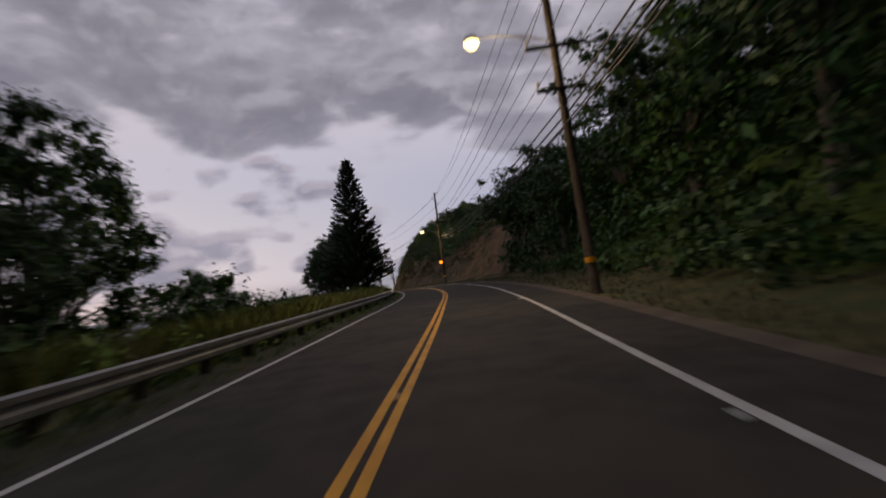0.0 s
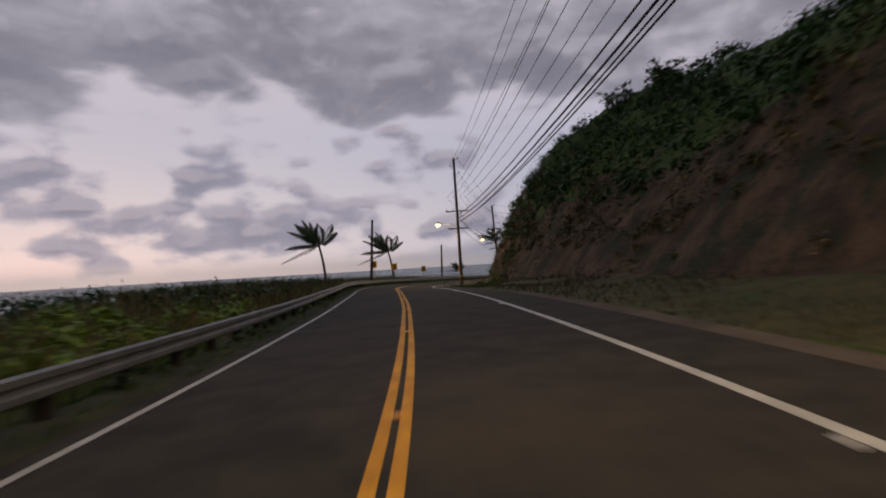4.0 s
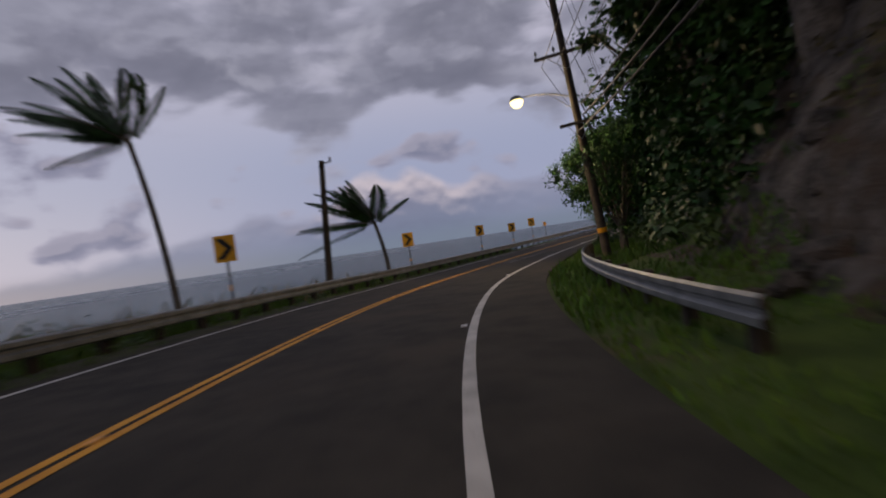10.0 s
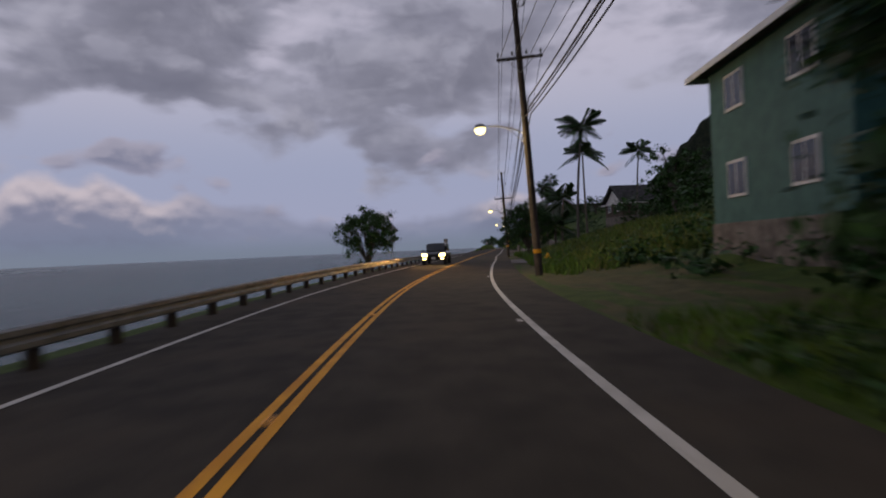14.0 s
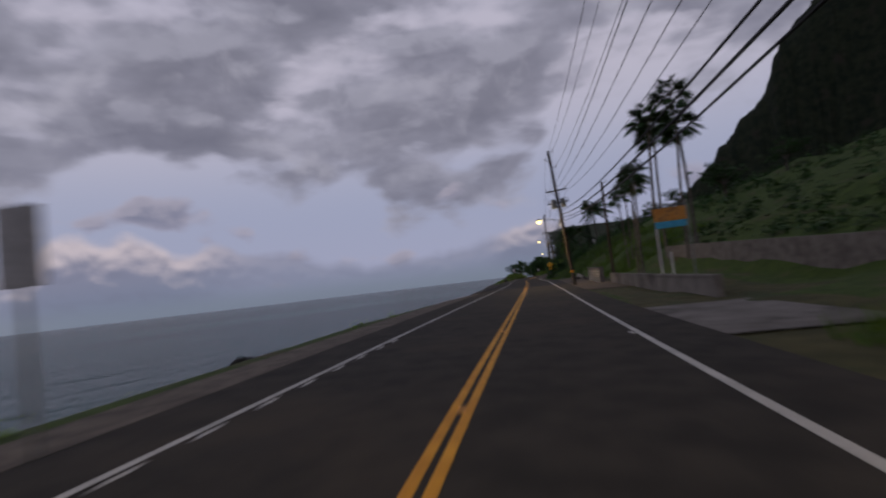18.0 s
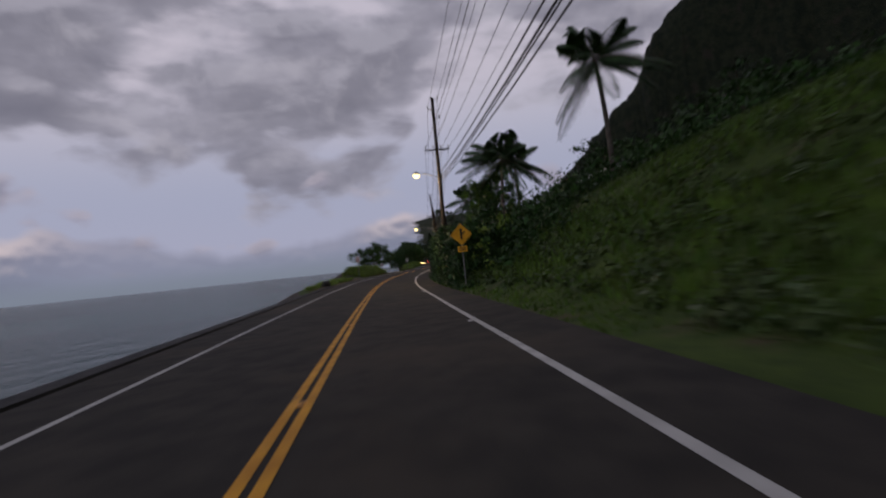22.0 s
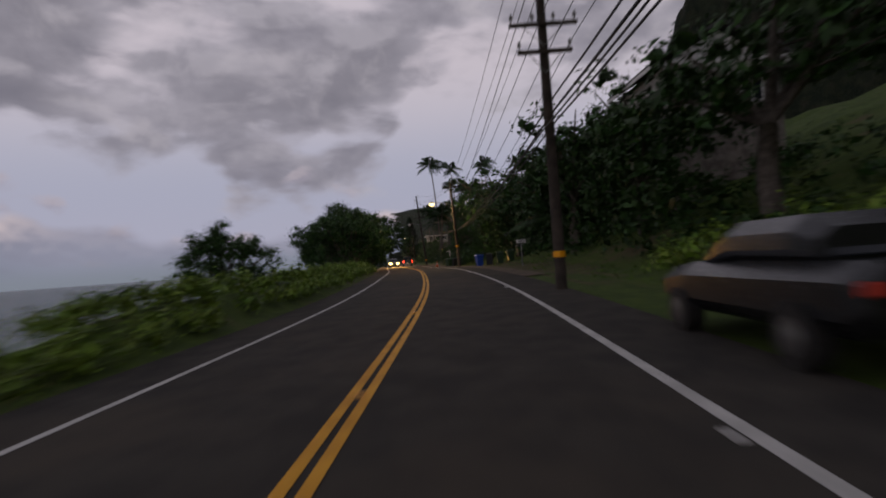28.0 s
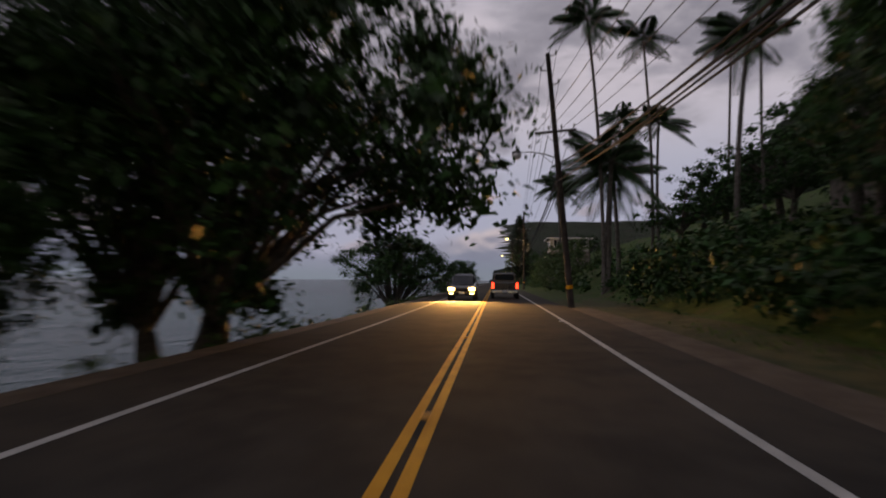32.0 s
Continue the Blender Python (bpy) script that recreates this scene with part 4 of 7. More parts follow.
def lamp_arm(parent, z, reach, lit, side=1):
    """A bracket arm with its lamp head; reach metres towards the road (local -x is the sea side)."""
    pts = [(0, 0, z), (-reach * 0.35, 0, z + 0.30), (-reach * 0.7, 0, z + 0.46), (-reach, 0, z + 0.50)]
    part("lamp_arm", Geo().tube(pts, (0.035, 0.032, 0.028, 0.026), 7).cyl((0, 0, z - 0.5), (-reach * 0.45, 0, z + 0.34), 0.016, 6), GALV, parent, "galvanised bracket arm", True)
    head = part("lamp_head", Geo().lathe([(0.05, 0.18), (0.18, 0.13), (0.25, 0.04), (0.25, 0.0), (0.20, -0.01)], 14, (-reach - 0.18, 0, z + 0.46)), GALV, parent, "round grey lamp housing", True)
    part("lens", Geo().lathe([(0.06, -0.30), (0.18, -0.24), (0.25, -0.12), (0.25, -0.03), (0.19, 0.0)], 14, (-reach - 0.18, 0, z + 0.45)), LAMP_GLOW if lit else SIGN_WHITE, head, "glowing warm lamp lens" if lit else "unlit lamp lens", True)


def utility_pole(u, lat, h, arms=(), lamp=None, lit=True, lean=0.0, band=1.12, pins=3, extra=None, label=""):
    """A wooden pole: arms are (height, half length, insulators); lamp is (height, reach)."""
    m = spot(u, lat, -0.05) @ pose(0, 0, 0, 0, lean, 0)
    p = thing("utility_pole", m, label or ("brown wooden utility pole with " + ("a lit street lamp" if lamp and lit else "crossarms and cables")), "utility pole", "poles along the road")
    part("shaft", Geo().tube([(0, 0, -0.3), (0, 0, h * 0.4), (0, 0, h * 0.8), (0, 0, h)], (0.175, 0.15, 0.125, 0.115), 12), POLE_WOOD, p, "", True)
    for z, half, n in arms:
        arm = part("crossarm", Geo().box((0, -0.16, z), (2 * half, 0.10, 0.12), 0.012), POLE_WOOD, p)
        part("brace", Geo().cyl((half * 0.6, -0.15, z - 0.03), (0, -0.14, z - 0.62), 0.014, 5).cyl((-half * 0.6, -0.15, z - 0.03), (0, -0.14, z - 0.62), 0.014, 5), GALV, p)
        for i in range(n):
            x = -half * 0.92 + i * 2 * half * 0.92 / max(1, n - 1)
            part("insulator", Geo().lathe([(0.02, 0), (0.02, 0.10), (0.055, 0.11), (0.06, 0.16), (0.035, 0.19), (0.05, 0.21), (0.03, 0.26)], 8, (x, -0.16, z + 0.06)), CERAMIC, arm)
    for i in range(pins):
        s = -1 if i % 2 else 1
        z = h - 0.15 - i * 0.75
        part("pin_bracket", Geo().cyl((0, 0, z), (0.42 * s, 0, z + 0.08), 0.03, 6).lathe([(0.03, 0), (0.06, 0.03), (0.04, 0.09), (0.06, 0.12), (0.03, 0.22)], 8, (0.42 * s, 0, z + 0.08)), CERAMIC, p)
    if lamp:
        lamp_arm(p, lamp[0], lamp[1], lit)
        if lit:
            LAMPS.append(m @ Vector((-lamp[1] - 0.18, 0, lamp[0] + 0.12)))
    if band:
        part("reflective_band", Geo().tube([(0, 0, band - 0.09), (0, 0, band + 0.09)], 0.178, 12), REFLECT_Y, p, "amber reflective band")
    if extra == "beacon":
        b = part("beacon_housing", Geo().box((-0.32, -0.05, 3.05), (0.44, 0.22, 0.48), 0.03).cyl((0, 0, 3.05), (-0.2, 0, 3.05), 0.03, 6), SIGN_YELLOW, p, "yellow warning beacon housing")
        part("beacon_lens", Geo().lathe([(0.19, -0.01), (0.18, 0.04), (0.12, 0.09)], 14).mesh("beacon_lens", BEACON_GLOW), BEACON_GLOW, b, "glowing amber lens").matrix_basis = pose(-0.32, -0.17, 3.05, 90)
    if extra == "transformer":
        for x in (-0.42, 0.42):
            part("transformer", Geo().lathe([(0.20, 0), (0.24, 0.04), (0.24, 0.78), (0.20, 0.86), (0.06, 0.9)], 14, (x, -0.1, 7.35)), STEEL, p, "grey transformer can", True)
    return p


POLES = {}


def pole(key, *a, **k):
    POLES[key] = (a[0], a[1], a[2], k.get("lean", 0.0))
    return utility_pole(*a, **k)


pole(0, 0.90, -4.95, 12.0, ((8.0, 0.95, 2), (6.6, 0.8, 2)), (8.2, 2.4), lean=-2.5)
pole(1, 4.17, -5.25, 12.6, ((8.55, 1.1, 4), (6.2, 0.6, 0)), (7.05, 2.2), lean=-1.0, extra="beacon")
pole(2, 7.78, -5.58, 13.05, ((7.65, 1.15, 4), (5.9, 1.0, 2)), (6.05, 1.85), lean=-0.5)
pole(3, 9.57, -5.35, 11.0, ((7.6, 1.1, 4), (4.9, 0.9, 2)), (6.0, 1.8), lean=-3.0)
pole(4, 11.58, -6.2, 11.5, ((7.85, 1.1, 4), (5.2, 0.7, 0)), (6.2, 1.9), lean=-4.0)
pole(5, 13.76, -5.15, 13.2, ((9.0, 1.1, 4),), (6.5, 1.7), lean=-4.0)
pole(6, 15.44, -5.0, 13.4, ((9.5, 1.0, 4),), (6.25, 1.8), lean=-2.7)
pole(7, 17.83, -4.5, 10.7, ((7.4, 1.15, 4),), (5.6, 1.6), lean=-2.5, band=1.45)
pole(8, 20.56, -4.5, 12.8, ((9.0, 0.95, 3), (7.85, 0.95, 3)), (6.1, 1.9), lean=-4.0, extra="transformer", band=1.38)
pole(9, 24.12, -5.45, 14.2, ((10.15, 0.95, 4),), (7.95, 1.6), lean=0.5)
pole(10, 26.59, -4.75, 12.3, ((8.75, 1.05, 4),), (6.7, 2.85), lean=-2.5, band=False)
pole(11, 28.86, -4.1, 11.4, ((7.8, 1.0, 4), (7.0, 0.8, 2)), None)
pole(12, 31.14, -4.65, 9.1, ((8.58, 0.95, 4),), (6.65, 2.05), lean=-2.3, pins=0, band=2.3)
pole(13, 33.53, -4.45, 13.1, ((9.0, 1.05, 4),), (7.65, 1.85), False, lean=-5.0)
pole(14, 36.6, -5.0, 12.0, ((9.0, 1.0, 4),), (7.4, 2.4))
pole(15, 39.8, -5.0, 12.0, ((9.0, 1.0, 4),), (7.4, 2.4))
utility_pole(20.87, -8.95, 10.1, (), None, band=False, pins=1, label="bare wooden pole on the slope")
utility_pole(24.3, -5.75, 7.9, (), None, band=False, pins=0, label="short stout wooden pole beside the lit one")
utility_pole(26.63, -5.25, 10.4, (), None, lean=-5.0, pins=0, label="second wooden pole carrying cables")
utility_pole(8.03, 4.55, 7.2, (), None, lean=4.0, band=False, pins=0, label="old bare grey pole on the seaward shoulder")
utility_pole(9.82, 5.75, 5.6, (), None, lean=2.3, band=False, pins=0, label="old bare grey pole on the seaward shoulder")
utility_pole(11.64, 5.85, 6.1, (), None, lean=5.0, band=False, pins=1, label="old bare grey pole on the seaward shoulder")


def cable_span(a, b):
    """The cables between two poles."""
    (ua, la, ha, na), (ub, lb, hb, nb) = POLES[a], POLES[b]
    pa, pb = spot(ua, la) @ pose(0, 0, 0, 0, na, 0), spot(ub, lb) @ pose(0, 0, 0, 0, nb, 0)
    th = thing("overhead_cables", pose(0, 0, 0), "sagging black power and telephone cables between poles", "cable", "cables along the road")
    sets = [(0.42, -0.1, 0.012), (-0.42, -0.85, 0.012), (0.42, -1.6, 0.012)]
    for dx in (-0.9, -0.3, 0.35, 0.9):
        sets.append((dx, -4.0, 0.013))
    sets += [(0.22, -5.7, 0.028), (0.2, -6.1, 0.034), (0.25, -6.4, 0.026), (-0.2, -6.7, 0.022)]
    for dx, dz, r in sets:
        p = pa @ Vector((dx, -0.1, max(ha + dz, 4.6 + 0.1 * dz)))
        q = pb @ Vector((dx, -0.1, max(hb + dz, 4.6 + 0.1 * dz)))
        sag = 0.012 * (q - p).length * (1.0 + 0.5 * abs(dx))
        pts = [tuple(p.lerp(q, t)[i] - (sag * 4 * t * (1 - t) if i == 2 else 0) for i in range(3)) for t in np.linspace(0, 1, 12)]
        part("cable", Geo().tube(pts, r, 5), CABLE, th)


POLES[-1] = (-2.6, -5.0, 12.5, -2.5)
order = sorted(POLES)
for a, b in zip(order, order[1:]):
    cable_span(a, b)


def light_lamps():
    for i, p in enumerate(LAMPS):
        data = bpy.data.lights.new("street_light", "POINT")
        data.energy, data.color, data.shadow_soft_size = 720.0, (1.0, 0.72, 0.38), 0.22
        ob = new("street_light", data)
        ob.location = p - Vector((0, 0, 0.32))


light_lamps()


# ---- signs
def chevron(u, lat, z=2.0):
    s = thing("chevron_sign", spot(u, lat, 0, 14), "yellow chevron curve sign with black arrow on a steel post", "road sign", "chevron signs round the curve")
    base = float(spot(u, lat).translation[2])
    z = z + float(on_road(u, lat)[2]) - base
    part("post", Geo().box((0, 0.05, (z + 0.1) / 2 - 0.2), (0.07, 0.05, z + 0.5), 0.01), GALV, s)
    part("panel", Geo().box((0, 0, z), (0.62, 0.012, 0.78), 0.005), SIGN_YELLOW, s, "yellow retroreflective panel")
    w, h, t = 0.24, 0.30, 0.20
    part("arrow", Geo().plate([(-w, h), (-w + t, h), (w, 0), (-w + t, -h), (-w, -h), (w - t, 0)], 0.004, Matrix.Translation((0, -0.010, z))), SIGN_BLACK, s, "black chevron arrow")
    part("marker", Geo().box((0, 0.018, 0.95 if z > 1.6 else 0.6), (0.075, 0.012, 0.18), 0.004), REFLECT_Y, s, "amber reflector strip")


for u, lat, z in ((8.10, 4.42, 2.28), (8.66, 4.70, 2.14), (9.33, 4.84, 1.85), (10.11, 4.92, 1.92), (11.08, 4.72, 2.02), (12.12, 4.75, 2.0), (12.89, 4.50, 2.1), (13.41, 4.6, 2.02), (13.72, 4.3, 2.25)):
    chevron(u, lat, z)


def post_sign(u, lat, z, kind, turn=0.0, label="", w=0.6, h=0.75):
    s = thing("road_sign", spot(u, lat, 0, turn), label, "road sign")
    part("post", Geo().box((0, 0.04, (z + h / 2) / 2 - 0.2), (0.06, 0.05, z + h / 2 + 0.4), 0.01), GALV, s)
    if kind == "diamond":
        r = w * 0.707
        part("panel", Geo().plate([(0, r), (r, 0), (0, -r), (-r, 0)], 0.012, Matrix.Translation((0, 0, z))), SIGN_YELLOW, s, "yellow diamond panel")
        part("symbol", Geo().plate([(-0.05, -0.24), (0.05, -0.24), (0.05, -0.02), (0.22, 0.10), (0.18, 0.17), (0.05, 0.09), (0.05, 0.22), (0.11, 0.22), (0, 0.34), (-0.11, 0.22), (-0.05, 0.22)], 0.004, Matrix.Translation((0, -0.010, z))), SIGN_BLACK, s, "black side-road symbol")
        part("plate", Geo().box((0, 0, z - r - 0.18), (0.50, 0.012, 0.30), 0.005), SIGN_YELLOW, s, "yellow plate")
        for k in range(2):
            part("text_bar", Geo().box((0, -0.009, z - r - 0.12 - 0.11 * k), (0.34, 0.004, 0.05)), SIGN_BLACK, s)
    elif kind == "diamond_back":
        r = w * 0.707
        part("panel", Geo().plate([(0, r), (r, 0), (0, -r), (-r, 0)], 0.012, Matrix.Translation((0, 0, z))), SIGN_BACK, s, "bare back of a diamond panel")
        part("plate", Geo().box((0, 0, z - r - 0.24), (0.46, 0.012, 0.42), 0.005), SIGN_BACK, s, "bare back of a plate")
    elif kind == "back":
        part("panel", Geo().box((0, 0, z), (w, 0.012, h), 0.005), SIGN_BACK, s, "bare back of the panel")
    elif kind == "marker":
        part("panel", Geo().box((0, 0, z), (w, 0.012, h), 0.005), REFLECT_Y, s, "orange object marker panel")
    else:
        part("panel", Geo().box((0, 0, z), (w, 0.012, h), 0.005), SIGN_WHITE, s, "painted sign panel")
        ink = SIGN_RED if kind == "red" else SIGN_BLACK
        for k in range(5):
            part("text_bar", Geo().box((0, -0.009, z + h * (0.36 - 0.18 * k)), (w * (0.8 if k % 2 else 0.6), 0.004, h * 0.08)), ink, s)


post_sign(13.95, 4.15, 1.95, "marker", 0, "small orange object marker on a post by the guard rail", 0.32, 0.42)
post_sign(16.61, 5.6, 3.1, "diamond_back", 10, "bare metal back of a diamond sign with plate", 0.76)
post_sign(18.25, 4.2, 2.2, "back", 5, "bare metal back of a road sign at the shore", 0.55, 0.85)
post_sign(23.40, -5.0, 2.72, "diamond", 0, "yellow diamond side-road sign with plate in the hedge", 0.80)
post_sign(25.56, 4.85, 2.45, "red", 8, "white and red parking sign on a post at the shore", 0.45, 0.78)
post_sign(26.82, 5.5, 1.5, "back", 5, "round metal back of a sign by the tree", 0.55, 0.55)
post_sign(27.33, 5.8, 2.5, "back", 5, "bare metal back of a brown sign", 0.45, 0.62)
post_sign(28.3, 5.0, 2.1, "plain", 0, "white sign with unreadable lines on a post", 0.45, 0.65)


def shore_board(u, lat, z):
    """A two-coloured board high on white posts behind the low wall."""
    b = thing("notice_board", spot(u, lat, 0, -8), "orange and blue board on tall posts behind the low wall", "sign board")
    part("panel", Geo().box((0, 0, z + 0.16), (1.72, 0.03, 0.74), 0.008), BOARD_ORANGE, b, "faded orange upper panel")
    part("lower_panel", Geo().box((0, -0.002, z - 0.41), (1.66, 0.03, 0.36), 0.008), BOARD_BLUE, b, "sky blue lower panel")
    part("rail", Geo().cyl((-0.9, 0.04, z + 0.66), (0.95, 0.04, z + 0.66), 0.025, 6), GALV, b)
    for x, h, m in ((-0.78, z + 0.5, TRIM), (-0.2, 1.9, TRIM), (0.92, z + 0.9, GALV)):
        part("post", Geo().box((x, 0.06, h / 2 - 0.2), (0.09, 0.09, h + 0.4), 0.012), m, b)


shore_board(19.6, -8.75, 3.85)
post_sign(29.9, -6.4, 1.6, "plain", -15, "small white board on a post by the hedge", 0.6, 0.22)


def white_post(u, lat):
    """A short white post with a side arm, standing in the hedge."""
    p = thing("marker_post", spot(u, lat), "white painted post with a short side arm in the hedge", "post")
    part("post", Geo().box((0, 0, 0.95), (0.12, 0.12, 2.7), 0.015), TRIM, p)
    part("arm", Geo().box((-0.28, 0, 2.08), (0.44, 0.07, 0.07), 0.012), TRIM, p)


white_post(32.35, -6.4)


# ---- foliage
def leaves(rng, centres, radii, per, size, squash=0.8, up=0.35, slim=0.48):
    """Leaf blades scattered in soft clumps round the centres: (count, 4, 3)."""
    centres = np.repeat(np.asarray(centres, float), per, 0)
    radii = np.repeat(np.asarray(radii, float), per)
    n = len(centres)
    d = rng.normal(size=(n, 3))
    d /= np.linalg.norm(d, axis=1)[:, None]
    inner = np.arange(n) % per < per * 0.22
    r = radii * np.where(inner, rng.uniform(0.0, 0.55, n), rng.uniform(0.25, 1.0, n) ** 0.55)
    pos = centres + d * r[:, None] * np.array((1, 1, squash))
    nrm = d + rng.normal(size=(n, 3)) * 0.7 + np.array((0, 0, up * 2))
    nrm /= np.linalg.norm(nrm, axis=1)[:, None]
    a = np.cross(nrm, rng.normal(size=(n, 3)))
    a /= np.linalg.norm(a, axis=1)[:, None]
    b = np.cross(nrm, a)
    s = (size * rng.uniform(0.55, 1.2, n) * np.where(inner, 1.7, 0.8))[:, None]
    droop = np.array((0, 0, -0.12)) * s
    return np.stack((pos - a * s * 0.5, pos + b * s * slim * 0.5 + droop * 0.2, pos + a * s * 0.5 + droop, pos - b * s * slim * 0.5 + droop * 0.2), 1)


def make_tree(name, seed, height, spread, trunk_r, leaf, leaf_size, label, clumps=70, per=55, trunk_h=0.3, lean=(0, 0), flat=0.55, material=None, droop=0.0):
    """A broadleaf tree: tapered trunk, forking limbs, a crown of clumped leaves with gaps."""
    rng = np.random.default_rng(seed)
    t = thing(name, pose(0, 0, 0), label, "tree")
    wood = Geo()
    fork = np.array((lean[0] * 0.4, lean[1] * 0.4, height * trunk_h))
    wood.tube([(0, 0, -0.4), fork * 0.5 + (rng.normal() * 0.1, rng.normal() * 0.1, 0), fork], (trunk_r * 1.25, trunk_r, trunk_r * 0.8), 9)
    centres, radii = [], []
    limbs = 8
    for i in range(limbs):
        ang = i * 2.4 + rng.uniform(-0.4, 0.4)
        reach = spread * rng.uniform(0.45, 1.0)
        rise = (height * (1 - trunk_h)) * rng.uniform(0.35, 1.0) * (1.15 - 0.5 * reach / spread)
        tip = fork + (math.cos(ang) * reach + lean[0] * 0.6, math.sin(ang) * reach + lean[1] * 0.6, rise - droop * reach)
        mid = fork * 0.5 + tip * 0.5 + np.array((0, 0, rise * 0.12))
        wood.tube([fork, mid, tip], (trunk_r * 0.55, trunk_r * 0.32, trunk_r * 0.08), 6)
        for k in range(clumps // limbs):
            f = rng.uniform(0.35, 1.0)
            c = fork * (1 - f) + tip * f + rng.normal(size=3) * spread * 0.20 * np.array((1, 1, flat))
            centres.append(c)
            radii.append(spread * rng.uniform(0.15, 0.27))
            if k % 3 == 0:
                wood.tube([fork * (1 - f * 0.8) + tip * f * 0.8, c], (trunk_r * 0.12, trunk_r * 0.03), 4)
    part("trunk", wood, BARK, t, "grey-brown trunk with forking limbs", True)
    part("crown", quads_mesh("crown", leaves(rng, centres, radii, per, leaf_size, 0.62), material or LEAF), LEAF, t, "dark green leafy crown")
    return t


def make_dome(name, seed, height, spread, trunk_r, leaf_size, label, clumps=130, per=80, low=0.3, lean=(0.0, 0.0), material=None):
    """A spreading shore tree: short leaning trunk, long limbs and a dense lumpy dome of leaf clumps; low is where the crown begins."""
    rng = np.random.default_rng(seed)
    t = thing(name, pose(0, 0, 0), label, "tree")
    mid = height * (low + 1.0) * 0.5
    rz = height * (1.0 - low) * 0.5
    wood, centres, radii = Geo(), [], []
    fork = np.array((lean[0] * 0.5, lean[1] * 0.5, height * min(0.3, low + 0.04)))
    wood.tube([(0, 0, -0.5), fork * 0.5 + (rng.normal() * 0.12, rng.normal() * 0.12, 0), fork], (trunk_r * 1.3, trunk_r, trunk_r * 0.85), 9)
    for i in range(clumps):
        d = rng.normal(size=3)
        d[2] = d[2] if d[2] > -0.9 else -d[2]
        d /= np.linalg.norm(d)
        lump = 0.84 + 0.42 * noise.noise(Vector((d[0] * 1.6 + seed, d[1] * 1.6, d[2] * 1.6)))
        r = lump * (rng.uniform(0.78, 1.0) if i % 4 else rng.uniform(0.25, 0.75))
        c = np.array((lean[0] + d[0] * spread * r, lean[1] + d[1] * spread * r, mid + d[2] * rz * r))
        centres.append(c)
        radii.append(spread * rng.uniform(0.12, 0.20))
        if i % 9 == 0:
            k = fork * 0.45 + c * 0.55 + np.array((0, 0, 0.08 * height))
            wood.tube([fork, k, c], (trunk_r * 0.34, trunk_r * 0.18, trunk_r * 0.05), 6)
        elif i % 4 == 0:
            wood.tube([fork * 0.3 + c * 0.7, c], (trunk_r * 0.12, trunk_r * 0.03), 4)
    part("trunk", wood, BARK, t, "grey-brown trunk with forking limbs", True)
    part("crown", quads_mesh("crown", leaves(rng, centres, radii, per, leaf_size, 0.66), material or LEAF), LEAF, t, "dense dark green leafy crown")
    return t


def make_pine(name, seed, height, base_r, label):
    """A narrow araucaria: straight trunk, whorls of upswept branches hung with needle sprays."""
    rng = np.random.default_rng(seed)
    t = thing(name, pose(0, 0, 0), label, "tree")
    part("trunk", Geo().tube([(0, 0, -0.4), (0, 0, height * 0.5), (0, 0, height)], (height * 0.017, height * 0.011, 0.03), 8), BARK, t, "", True)
    wood, sprays = Geo(), []
    z = height * 0.10
    while z < height * 0.985:
        f = 1 - z / height
        reach = base_r * (0.03 + 0.97 * f ** 0.85)
        for k in range(6):
            ang = k * math.pi / 3 + rng.uniform(-0.3, 0.3) + z
            r = reach * rng.uniform(0.75, 1.1)
            d = np.array((math.cos(ang), math.sin(ang), 0))
            pts = np.array([d * r * s + (0, 0, z + r * (0.10 * s + 0.22 * s * s)) for s in np.linspace(0, 1, 5)])
            wood.tube(pts, np.linspace(0.045, 0.012, 5) * (0.5 + f), 4)
            n = max(14, int(64 * r / base_r) + 10)
            s = rng.uniform(0.22, 1.0, n)
            c = np.stack([np.interp(s, np.linspace(0, 1, 5), pts[:, i]) for i in range(3)], -1)
            out = np.cross(d, (0, 0, 1.0)) * rng.choice((-1, 1), n)[:, None] * 0.75 + d * 0.55 + np.array((0, 0, 0.22)) + rng.normal(size=(n, 3)) * 0.18
            ln = (0.22 + 0.30 * r / base_r) * rng.uniform(0.7, 1.3, n)[:, None]
            wd = np.cross(out, (0, 0, 1.0))
            wd = wd / (np.linalg.norm(wd, axis=1)[:, None] + 1e-6) * 0.06 + np.array((0, 0, 0.055))
            sprays.append(np.stack((c - wd, c + out * ln * 0.5 - wd * 1.2, c + out * ln, c + out * ln * 0.5 + wd * 1.2), 1))
        z += height * (0.017 + 0.015 * f)
    part("limb", wood, BARK, t)
    part("needles", quads_mesh("needles", np.concatenate(sprays), NEEDLE), NEEDLE, t, "dark needle sprays")
    return t


WIND = np.array((-0.93, 0.30, 0.0))


